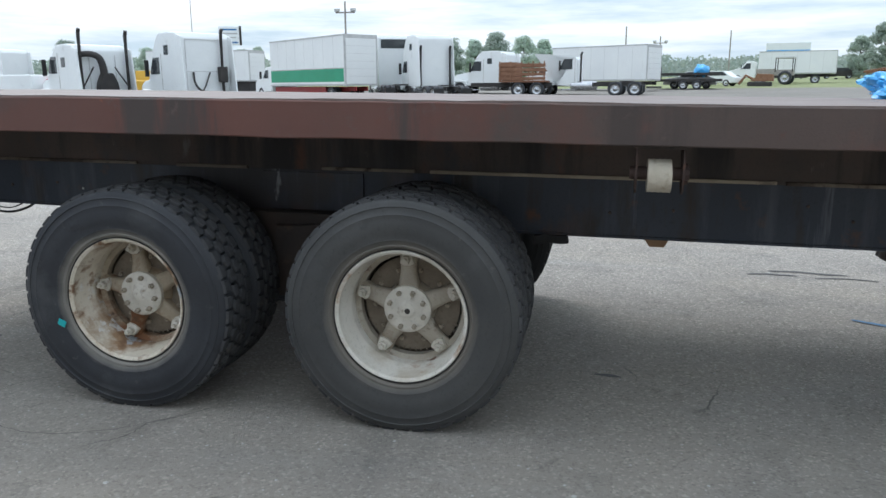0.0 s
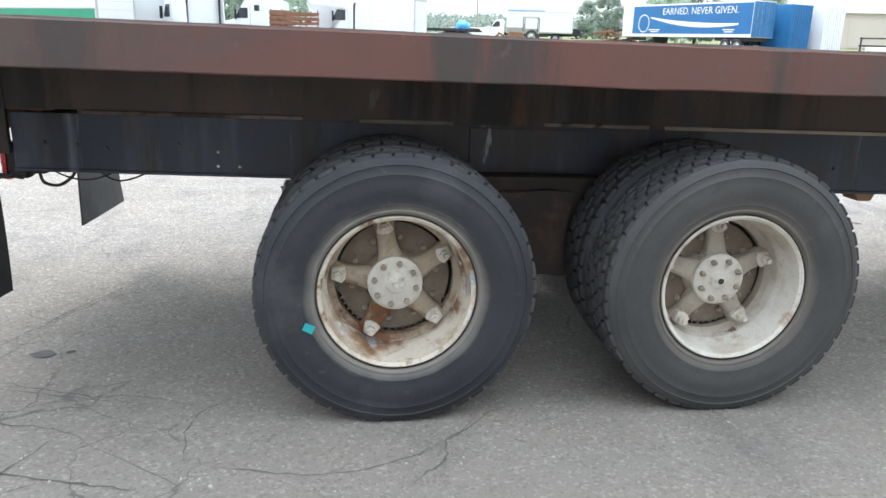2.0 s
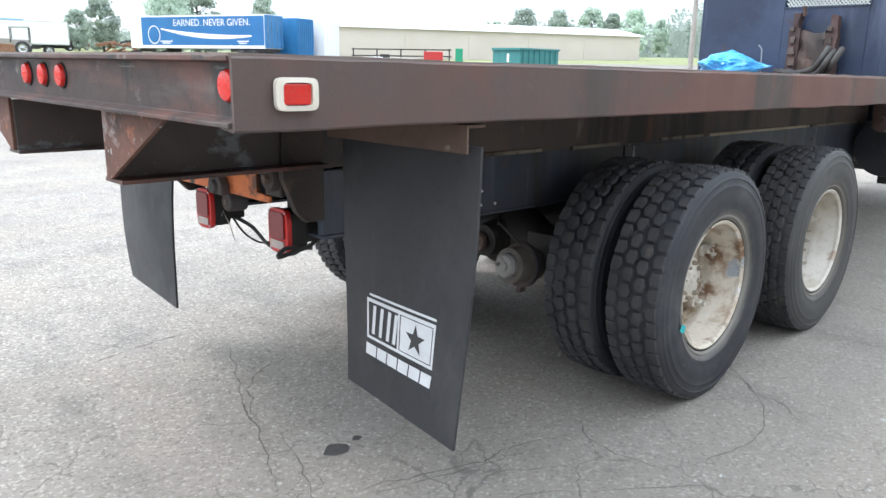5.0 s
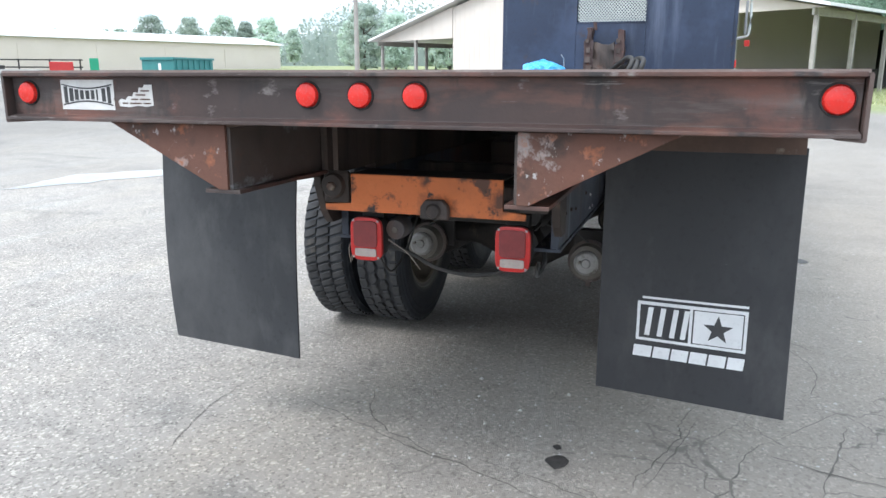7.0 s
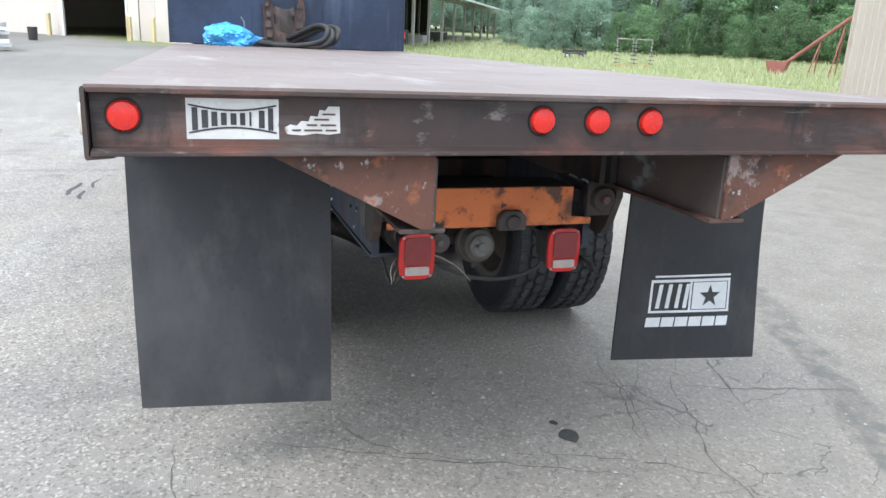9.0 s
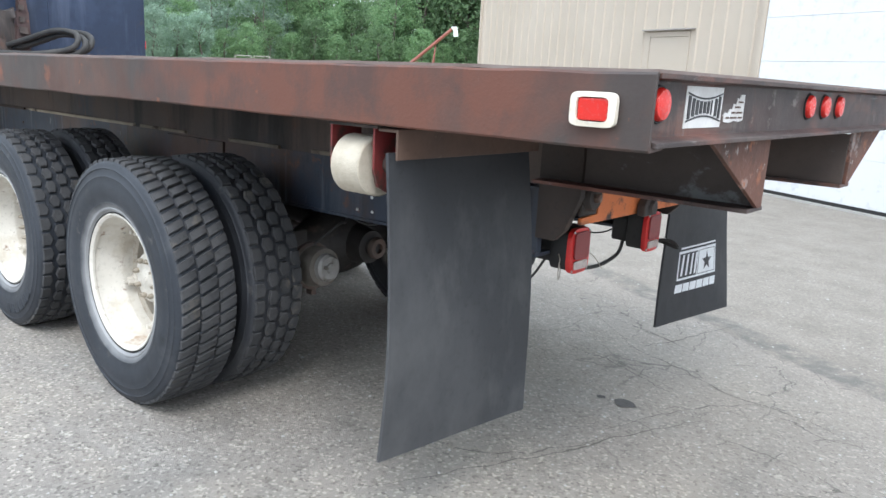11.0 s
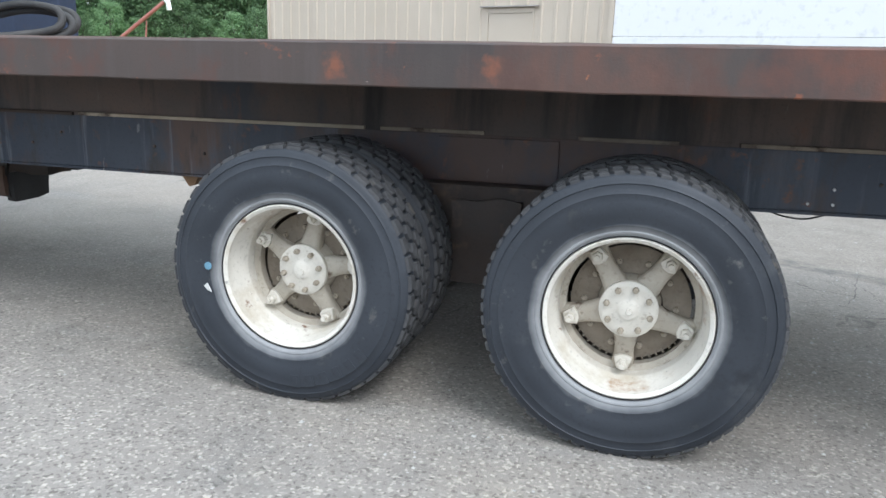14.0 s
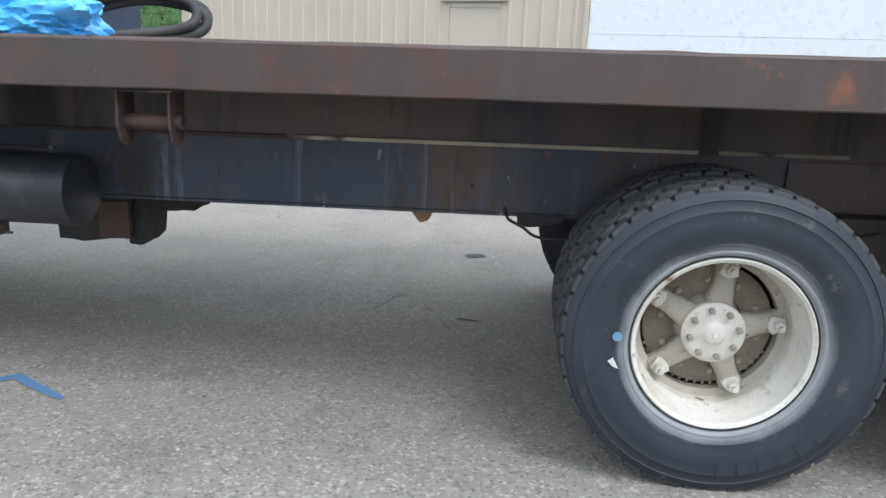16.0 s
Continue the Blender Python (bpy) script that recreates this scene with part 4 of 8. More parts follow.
def tread_mesh(rows, count, skew):
    """Worn rubber blocks round the tyre in staggered rows; a skew below nought gives slanting bars."""
    bm = bmesh.new()
    h = TYRE_W / 2
    rnd = random.Random(rows * 100 + count)
    bars = skew < 0
    width = 2 * h * 0.88 / rows
    gap = 0.003 if bars else 0.004
    for r in range(rows):
        y0 = -h * 0.88 + r * width + gap
        y1 = y0 + width - 2 * gap
        for k in range(count):
            a0 = 2 * math.pi * (k + (0.22 * r if bars else 0.5 * (r % 2)) + 0.08) / count
            a1 = a0 + 2 * math.pi / count * (0.70 if bars else 0.83)
            edge = r in (0, rows - 1)
            top = TYRE_R - (0.0045 if edge else 0.0) - rnd.uniform(0, 0.0012)
            am = (a0 + a1) / 2
            if bars:
                da = 2 * math.pi / count * 0.55
                out = [(a0, y0), (a1, y0), ((a1 + a1 + da) / 2, (y0 + y1) / 2 - 0.004), (a1 + da, y1), (a0 + da, y1), ((a0 + a0 + da) / 2, (y0 + y1) / 2 + 0.004)]
            else:
                j = [rnd.uniform(-0.0018, 0.0018) for _ in range(6)]
                ka, kb = (0.0 if r == 0 else skew), (0.0 if r == rows - 1 else skew)
                out = [(a0, y0 + ka + j[0]), (am, y0 + j[1]), (a1, y0 + ka + j[2]), (a1, y1 - kb + j[3]), (am, y1 + j[4]), (a0, y1 - kb + j[5])]
            ac = sum(a for a, _ in out) / 6
            ya = sum(y for _, y in out) / 6
            rings = []
            for rad, f in ((0.508, 1.02), (top - 0.003, 0.96), (top, 0.84)):
                rings.append([bm.verts.new((rad * math.cos(ac + (a - ac) * f), ya + (y - ya) * f, rad * math.sin(ac + (a - ac) * f))) for a, y in out])
            bm.faces.new(rings[-1])
            for lo, hi in zip(rings, rings[1:]):
                for i in range(6):
                    bm.faces.new((lo[i], lo[(i + 1) % 6], hi[(i + 1) % 6], hi[i]))
    return bm


def flatten(bm, phase):
    """Turns the tyre by its phase and presses it onto the ground."""
    bm.transform(Matrix.Rotation(phase, 4, "Y"))
    for v in bm.verts:
        if v.co.z < -FLAT + 0.0:
            v.co.z = -FLAT + 0.0005
    return bm


def rim_mesh():
    """Open rim: rolled flange, drop-centre barrel, inner flange."""
    h = 0.105
    prof = [(0.2945, -h - 0.006), (0.297, -h - 0.001), (0.296, -h + 0.008), (0.292, -h + 0.012), (0.288, -0.04), (0.280, 0.0), (0.276, 0.06), (0.282, h), (0.304, h), (0.304, h + 0.01),
            (0.296, h + 0.010), (0.262, h - 0.012), (0.258, 0.065), (0.262, 0.030), (0.262, 0.022), (0.271, 0.010), (0.274, -0.035), (0.281, -0.050), (0.283, -h + 0.016), (0.278, -h + 0.012), (0.279, -h + 0.002), (0.285, -h - 0.003), (0.291, -h - 0.007)]
    return lathe(prof, "Y", 72, closed=True)


def spider_mesh(phase, mirror):
    """Five cast arms from the hub to the rim."""
    bm = lathe([(0.0, 0.020), (0.095, 0.020), (0.105, 0.055), (0.118, 0.11), (0.135, 0.16), (0.135, 0.26)], "Y", 32)
    for k in range(5):
        own = bmesh.new()
        stations = [(0.08, 0.050, 0.060, 0.030), (0.12, 0.042, 0.055, 0.040), (0.16, 0.036, 0.050, 0.052), (0.195, 0.036, 0.046, 0.062), (0.232, 0.042, 0.044, 0.070), (0.254, 0.044, 0.042, 0.074)]
        rings = []
        for r, w, d, y in stations:
            rings.append([own.verts.new((a * w, y + b, r)) for a, b in ((-0.6, 0.0), (0.6, 0.0), (1.0, 0.012), (1.0, d), (-1.0, d), (-1.0, 0.012))])
        for a, b in zip(rings, rings[1:]):
            for i in range(6):
                own.faces.new((a[i], a[(i + 1) % 6], b[(i + 1) % 6], b[i]))
        own.faces.new(rings[0])
        own.faces.new(rings[-1][::-1])
        bmesh.ops.bevel(own, geom=own.edges[:], offset=0.004, segments=1, affect="EDGES")
        moved(own, Matrix.Rotation(math.pi / 2 - phase - 2 * math.pi * k / 5, 4, "Y"), bm)
    return bm


def clamp_mesh():
    """Wedge clamp, stud and nut at an arm's end."""
    return moved(small_clamp(), Matrix.Scale(1.12, 4))


def small_clamp():
    bm = prism([(-0.030, -0.018), (-0.018, 0.022), (0.018, 0.022), (0.030, -0.018), (0.012, -0.028), (-0.012, -0.028)], "Y", -0.022, 0.004, bevel=0.004)
    lathe([(0.0, -0.046), (0.016, -0.046), (0.018, -0.042), (0.018, -0.020)], "Y", 6, bm=bm)
    lathe([(0.0, -0.062), (0.009, -0.062), (0.009, -0.040)], "Y", 8, bm=bm)
    return bm


def hub_mesh():
    """Axle flange with a raised boss."""
    return lathe([(0.0, -0.022), (0.030, -0.022), (0.036, -0.018), (0.045, -0.012), (0.085, -0.010), (0.100, -0.008), (0.107, -0.002), (0.107, 0.018), (0.098, 0.022), (0.098, 0.04)], "Y", 40)


def nut_mesh():
    bm = lathe([(0.0, -0.020), (0.010, -0.020), (0.012, -0.016), (0.012, 0.0)], "Y", 6)
    lathe([(0.0, -0.028), (0.006, -0.028), (0.006, -0.018)], "Y", 8, bm=bm)
    return bm


CLAMP = mesh_of("clamp", clamp_mesh(), M["hub"])
M["bolt"] = surf("grimy_bolt", (0.25, 0.21, 0.155), (0.36, 0.32, 0.26), 30, 0.65, 0, 0.1, 120)
NUT = mesh_of("nut", nut_mesh(), M["bolt"])


def wheel(x, sign, phase, tyre_mat, blocks, turn, rim_mat=None):
    """Dual wheel: outer and inner tyre, open rim, cast spider, drum."""
    m = pose(x, sign * 1.072, FLAT, 0, 0, 0 if sign < 0 else 180)
    cast = M["spider_rusty"] if rim_mat else M["spider"]
    hub = part("wheel", spider_mesh(phase, sign > 0), cast, truck, "dual wheel with a cream cast five-spoke centre", True, m)
    for name, dy, mat in (("tyre", 0.0, tyre_mat), ("inner_tyre", 0.325, M["tyre"])):
        ob = part(name, flatten(tyre_mesh(), turn), mat, hub, "", True, Matrix.Translation((0, dy, 0)))
        rows, count, skew = blocks if dy == 0 else (4, 44, 0.011)
        tr = part("tread", flatten(tread_mesh(rows, count, skew), turn + dy), M["tread"], hub, "worn block tread", True, Matrix.Translation((0, dy, 0)))
        part("rim" if dy == 0 else "inner_rim", rim_mesh(), (rim_mat or M["rim"]) if dy == 0 else M["drum"], hub, "cream painted open rim with rust", True, Matrix.Translation((0, dy, 0)) if dy == 0 else pose(0, dy, 0, 0, 0, 180))
    bead = TYRE_W * 0.395
    # thin black ring draws the shadow line where rim and tyre meet
    part("bead_shade_ring", lathe([(0.2965, -bead + 0.004), (0.2985, -bead - 0.003), (0.3015, -bead - 0.003), (0.3035, -bead + 0.004)], "Y", 72, closed=True), M["black"], hub, "black ring for the shaded gap between rim and bead", True)
    part("brake_drum", lathe([(0.14, 0.125), (0.205, 0.130), (0.212, 0.14), (0.212, 0.34), (0.10, 0.35)], "Y", 40), M["drum"], hub, "rusty brown brake drum", True)
    part("seat_ring", lathe([(0.236, 0.082), (0.261, 0.070), (0.2575, 0.085), (0.2575, 0.112), (0.236, 0.122)], "Y", 48, closed=True), cast, hub, "rusty cream seat ring inside the rim", True)
    plate = part("drum_plate", lathe([(0.12, 0.096), (0.182, 0.100), (0.222, 0.114), (0.222, 0.132), (0.12, 0.132)], "Y", 40, closed=True), M["drum"], hub, "dusty drum face with bolts", True)
    fins = bmesh.new()
    for k in range(20):
        moved(box(0.202, 0.230, 0.110, 0.140, -0.004, 0.004), Matrix.Rotation(radians(24 + 7 * k), 4, "Y"), fins)
    tagged(part("fin_ring", fins, M["drum"], hub, "dusty cooling fins on the drum's edge"), kind="stuff")
    for k in range(10):
        a = phase + 2 * math.pi * (k + 0.5) / 10
        shared("bolt", NUT, plate, pose(0.168 * math.cos(a), 0.104, 0.168 * math.sin(a)))
    cap = part("hub_cap", hub_mesh(), M["hub"], hub, "cream hub flange with eight bolts", True, Matrix.Translation((0, 0.020, 0)))
    part("hub_mark", moved(lathe([(0.0, -0.0245), (0.011, -0.0245), (0.013, -0.0215), (0.013, -0.020)], "Y", 10), pose(0.004, -0.001, -0.004)), M["grease"] if blocks[0] == 5 else M["hub"], cap, "dark greasy plug", True)
    for k in range(8):
        a = 2 * math.pi * (k + 0.5) / 8 + phase
        shared("bolt", NUT, cap, pose(0.082 * math.cos(a), -0.010, 0.082 * math.sin(a)))
    for k in range(5):
        a = phase + 2 * math.pi * k / 5
        shared("clamp", CLAMP, hub, Matrix.Translation((0.222 * math.cos(a), 0.072, 0.222 * math.sin(a))) @ Matrix.Rotation(math.pi / 2 - a, 4, "Y"))
    return hub


M["rubber_mark"] = surf("rubbed_raised_rubber", (0.017, 0.021, 0.028), (0.030, 0.035, 0.044), 20, 0.7, 0, 0.05, 80)


def raised_marks(hub, a0, n, r):
    """Worn raised lettering on a sidewall, too rubbed to read."""
    for k in range(n):
        a = a0 - 0.155 * k
        bm = prism([(-0.019, -0.026), (-0.019, 0.026), (0.019, 0.026), (0.019, -0.026)], "Y", -0.1415, -0.136, bevel=0.0015)
        box(-0.009, 0.009, -0.1425, -0.1410, -0.014, 0.014, bm=bm)
        part("raised_mark", bm, M["rubber_mark"], hub, "", False, Matrix.Translation((r * math.cos(a), 0, r * math.sin(a))) @ Matrix.Rotation(math.pi / 2 - a, 4, "Y"))


wheel_a = wheel(0.006, -1, radians(101), M["tyre"], (4, 46, 0.011), 0.3, M["rim_rusty"])
wheel(1.33, -1, radians(92), M["tyre_grey"], (5, 48, 0.008), 1.1)
wheel(0.0, 1, radians(53), M["tyre_blue"], (3, 64, -0.01), 0.7)
wheel_d = wheel(1.32, 1, radians(80), M["tyre_blue"], (4, 44, 0.012), 2.0)
raised_marks(wheel_d, radians(-40), 6, 0.428)

# ---- axles and running gear ----
for x in (0.0, 1.32):
    ax = lathe([(0.0, -0.75), (0.065, -0.75), (0.065, -0.30), (0.10, -0.22), (0.17, -0.10), (0.185, 0.0), (0.17, 0.10), (0.10, 0.22), (0.065, 0.30), (0.065, 0.75), (0.0, 0.75)], "Y", 28)
    body("axle", moved(ax, Matrix.Translation((x, 0, 0.56))), M["grease"], label="greasy drive axle housing", smooth=True)
    nose = lathe([(0.0, -0.30), (0.045, -0.30), (0.05, -0.27), (0.085, -0.26), (0.10, -0.16), (0.15, -0.08), (0.15, 0.1)], "X", 24)
    pinion = body("pinion_housing", moved(nose, Matrix.Translation((x, -0.02, 0.56))), M["grease"], label="greasy axle nose with a round yoke", smooth=True)
    body("yoke_ring", moved(lathe([(0.026, -0.318), (0.050, -0.318), (0.056, -0.308), (0.056, -0.290), (0.026, -0.290)], "X", 18, closed=True), Matrix.Translation((x, -0.02, 0.56))), M["under"], pinion, "rubbed rusty yoke ring", True)
    for s, y, z in ((-1, -0.40, 0.527), (1, 0.482, 0.567)):
        can = lathe([(0.0, -0.13), (0.028, -0.13), (0.03, -0.12), (0.055, -0.115), (0.060, -0.10), (0.085, -0.095), (0.092, -0.02), (0.100, -0.012), (0.100, 0.012), (0.092, 0.02), (0.080, 0.09), (0.03, 0.11), (0.03, 0.3)], "X", 28)
        can = body("brake_chamber", moved(can, pose(x - 0.40, y, z, 0, 6, 0)), M["can"], label="dusty round brake chamber", smooth=True)
        body("chamber_cap", moved(lathe([(0.0, -0.142), (0.020, -0.142), (0.024, -0.134), (0.050, -0.134), (0.062, -0.124), (0.064, -0.100)], "X", 24), pose(x - 0.40, y, z, 0, 6, 0)), M["chamber_cap"], can, "worn bare metal end cap", True)
        body("chamber_clamp", moved(lathe([(0.101, -0.016), (0.109, -0.012), (0.109, 0.012), (0.101, 0.016)], "X", 28), pose(x - 0.40, y, z, 0, 6, 0)), M["under"], can, "", True)
        body("clamp_ear", box(x - 0.42, x - 0.38, y - 0.014, y + 0.014, z - 0.135, z - 0.105, 0.003), M["under"], can)
        body("chamber_bolt", moved(lathe([(0.0, -0.03), (0.008, -0.03), (0.008, 0.0)], "X", 8), pose(x - 0.52, y + 0.03, z + 0.02)), M["can"], can)
        body("air_line", tube(curve_points([(x - 0.40, y, z + 0.09), (x - 0.42, y * 0.7, z + 0.18), (x - 0.30, y * 0.4, z + 0.16), (x - 0.1, 0.0, 0.80)], 5), 0.006, 6), M["hose"], can, "black air hose", True)
        body("chamber_bracket", box(x - 0.24, x - 0.21, *sorted((y - 0.10, y + 0.10)), z - 0.05, z + 0.13, 0.006), M["grease"], can)
body("drive_shaft", moved(lathe([(0.0, 0.18), (0.05, 0.18), (0.05, 1.0), (0.0, 1.0)], "X", 16), pose(0, 0, 0.66)), M["grease"], label="greasy drive shaft", smooth=True)
body("drive_shaft", moved(lathe([(0.0, 1.5), (0.055, 1.5), (0.055, 5.2), (0.0, 5.2)], "X", 16), pose(0, 0, 0.90)), M["grease"], label="greasy drive shaft", smooth=True)
for s in (-1, 1):
    beam = prism([(-0.12, 0.44), (-0.12, 0.60), (0.35, 0.66), (0.97, 0.66), (1.44, 0.60), (1.44, 0.44), (0.9, 0.40), (0.42, 0.40)], "Y", *sorted((s * 0.47, s * 0.54)), bevel=0.01)
    body("walking_beam", beam, M["grease"], label="grimy walking beam of the bogie")
    body("spring_saddle", prism([(0.38, 0.60), (0.30, 0.86), (1.02, 0.86), (0.94, 0.60)], "Y", *sorted((s * 0.445, s * 0.56)), bevel=0.01), M["tank_rust"], label="grimy bogie saddle")
    body("saddle_plate", lumpy(0.50, 0.82, *sorted((s * 0.562, s * 0.60)), 0.42, 0.80, 4.0 + s, 0.02), M["tank_rust"], label="grimy saddle plate", smooth=True)
for x in (-1.5, -0.75, 0.66, 1.9, 2.9, 3.9):
    body("frame_crossmember", box(x - 0.04, x + 0.04, -0.398, 0.398, 0.86 if x > -1 else 1.0, 1.05, 0.005), M["under"], label="dark frame crossmember")
    if x > 0:
        body("sill_crossmember", box(x - 0.02, x + 0.02, -0.398, 0.398, 1.095, 1.296, 0.004), M["grease"])
body("valve_tank", moved(lathe([(0.0, -0.30), (0.07, -0.29), (0.10, -0.26), (0.10, 0.26), (0.07, 0.29), (0.0, 0.30)], "Y", 24), pose(-0.95, 0, 0.90)), M["black"], label="black air reservoir between the frame rails", smooth=True)

# ---- strap winches under the deck's edges ----
M["winch_red"] = surf("chipped_red_winch", (0.20, 0.022, 0.022), (0.12, 0.022, 0.020), 9.0, 0.65, 0, 0.2, 70, [((0.055, 0.028, 0.022), 9.0, 0.50, 0.60)])
M["winch"] = surf("dark_rusted_winch", (0.060, 0.032, 0.024), (0.036, 0.023, 0.020), 9.0, 0.75, 0, 0.25, 70, [((0.15, 0.055, 0.03), 14.0, 0.58, 0.70)])


def winch(x, sign, strap, r=0.07, hw=0.055):
    y, z = sign * 1.13, 1.185
    ys = sorted((y - 0.055, y + 0.055))
    base = body("strap_winch", box(x - 0.10, x + 0.10, y - 0.055, y + 0.055, 1.283, 1.292, 0.002), M["under"], label="rusty strap winch with a roll of white webbing" if strap else "rusty empty strap winch")
    for dx in (-0.088, 0.088):
        plate = prism([(y - 0.055, 1.283), (y - 0.055, 1.17), (y - 0.04, 1.125), (y, 1.105), (y + 0.04, 1.125), (y + 0.055, 1.17), (y + 0.055, 1.283)], "X", x + dx - 0.004, x + dx + 0.004)
        body("winch_plate", plate, M["winch_red"] if r > 0.08 else M["winch"], base)
    body("spindle", moved(lathe([(0.010, -0.060), (0.010, -0.112), (0.024, -0.112), (0.026, -0.106), (0.026, 0.106), (0.024, 0.112), (0.010, 0.112), (0.010, 0.060)], "X", 14), pose(x, y, z)), M["winch"], base, "rusty winch spindle", True)
    body("ratchet", moved(lathe([(0.0, 0.094), (0.042, 0.094), (0.042, 0.106), (0.0, 0.106)], "X", 12), pose(x, y, z)), M["winch"], base)
    if strap:
        prof = [(0.024, -hw), (r - 0.004, -hw)] + [(r - 0.0025 * (k % 2), -hw * 0.94 + 1.88 * hw * k / 8) for k in range(9)] + [(r - 0.004, hw), (0.024, hw)]
        roll_ = lathe(prof, "X", 32)
        for v in roll_.verts:
            v.co *= 1 + 0.05 * noise.noise((v.co.y * 8, v.co.z * 8, x))
        body("webbing_roll", moved(roll_, pose(x, y, z - 0.008)), M["strap"], base, "roll of dirty white webbing", True)


winch(2.37, -1, True, 0.066, 0.045)
winch(-1.45, 1, True, 0.084, 0.058)
winch(3.24, 1, False)

# ---- tanks and boxes beside the frame ----
def drum_tank(y, x0, x1, z, r):
    prof = [(0.0, x0), (r * 0.9, x0 + 0.003), (r * 0.985, x0 + 0.008), (r, x0 + 0.018), (r, x1 - 0.05), (r * 0.96, x1 - 0.02), (r * 0.7, x1 - 0.004), (0.0, x1)]
    ob = body("fuel_tank", moved(lathe(prof, "X", 36), pose(0, y, z)), M["tank"], label="dull black round fuel tank", smooth=True)
    for x in (x0 + 0.52, x1 - 0.22):
        body("tank_strap", moved(lathe([(r + 0.002, x - 0.025), (r + 0.006, x - 0.025), (r + 0.006, x + 0.025), (r + 0.002, x + 0.025)], "X", 36, closed=True), pose(0, y, z)), M["black"], ob)
    if y < 0:
        body("tank_step", box(x0 + 0.1, x0 + 0.4, y - 0.05, y + 0.05, z - r - 0.07, z - r - 0.002, 0.01), M["black"], ob)


M["tank"] = surf("dull_black_tank", (0.018, 0.020, 0.024), (0.032, 0.035, 0.040), 2.0, 0.42, 0.0, 0.08, 40, [((0.09, 0.085, 0.08), 3.0, 0.6, 0.8)])
drum_tank(0.73, 3.735, 5.2, 0.867, 0.143)
body("tank_fitting", tube(curve_points([(3.80, 0.60, 0.965), (3.95, 0.62, 1.005), (4.15, 0.62, 1.015), (4.45, 0.60, 1.02)], 5), 0.012, 7), M["hose"], label="black air line over the tank", smooth=True)
for x, z in ((3.83, 0.985), (3.93, 1.015)):
    body("pale_fitting", lumpy(x - 0.009, x + 0.009, 0.605, 0.625, z - 0.006, z + 0.012, x, 0.006), M["can"], label="small pale brass fitting", smooth=True)
drum_tank(-0.73, 3.95, 5.2, 0.885, 0.245)
for s in (-1, 1):
    body("carrier_bracket", prism([(2.35, 0.80), (2.40, 0.705), (2.44, 0.692), (2.52, 0.80)] if s > 0 else [(2.36, 0.79), (2.40, 0.735), (2.47, 0.735), (2.50, 0.79)], "Y", *((0.19, 0.24) if s > 0 else (-0.38, -0.26)), bevel=0.006), M["tab_tan"], label="tan bracket under the frame")

# ---- cab end ----
BX = 4.44
bulk = body("bulkhead", box(BX, BX + 0.05, -1.20, 1.235, 2.752, 2.80, 0.004), M["bulkhead"], label="faded navy steel cab guard with a mesh window")
for nm, y0, y1, z0, z1 in (("guard_panel", -1.20, -0.315, 1.46, 2.75), ("guard_panel", 0.435, 1.235, 1.46, 2.75), ("guard_panel", -0.313, 0.433, 1.46, 2.085), ("guard_panel", -0.313, 0.433, 2.36, 2.75)):
    body(nm, box(BX, BX + 0.012, y0, y1, z0, z1, 0.002), M["bulkhead"], bulk, "faded navy steel panel with scuffs")
for z0, z1, y0, y1 in ((2.08, 2.092, -0.32, 0.44), (2.353, 2.365, -0.32, 0.44), (2.08, 2.365, -0.322, -0.310), (2.08, 2.365, 0.430, 0.442)):
    body("window_frame", box(BX - 0.010, BX - 0.001, y0, y1, z0, z1, 0.002), M["bulkhead"], bulk)
for y in (-1.21, 1.245, -0.34, 0.46):
    body("guard_post", box(BX + 0.014, BX + 0.09, y - 0.03, y + 0.03, 1.46, 2.75, 0.006), M["bulkhead"], bulk, "navy steel post")
# strands widened and pale, in place of bright sky through the cab windows
grid = bmesh.new()
ny, nz = 22, 14
for i in range(ny):
    for j in range(nz):
        cy, cz = -0.30 + 0.72 * (i + 0.5 * (j % 2)) / ny, 2.095 + 0.255 * j / nz
        for dy, dz in ((0.0164, 0.0182), (-0.0164, 0.0182)):
            a, b = Vector((BX + 0.004, cy, cz)), Vector((BX + 0.004, cy + dy, cz + dz))
            n = Vector((0, -(b - a).z, (b - a).y)).normalized() * 0.0052
            grid.faces.new([grid.verts.new(p) for p in (a - n, b - n, b + n, a + n)])
ob = body("window_mesh", grid, M["steel_grey"], bulk, "pale expanded metal mesh, thickened to imitate sky behind it")
ob["kind"] = "stuff"
body("cab_rear", box(4.62, 4.66, -1.05, 1.05, 1.15, 2.08, 0.01), M["bulkhead"], bulk, "dark blue cab back")
body("cab_rear_top", box(4.62, 4.66, -1.05, 1.05, 2.37, 2.65, 0.01), M["bulkhead"], bulk)
for y0, y1 in ((-1.05, -0.36), (0.48, 1.05)):
    body("cab_rear_side", box(4.62, 4.66, y0, y1, 2.082, 2.368, 0.004), M["bulkhead"], bulk)
body("rear_window", box(4.635, 4.645, -0.358, 0.478, 2.083, 2.367), M["glass"], bulk, "cab rear window")
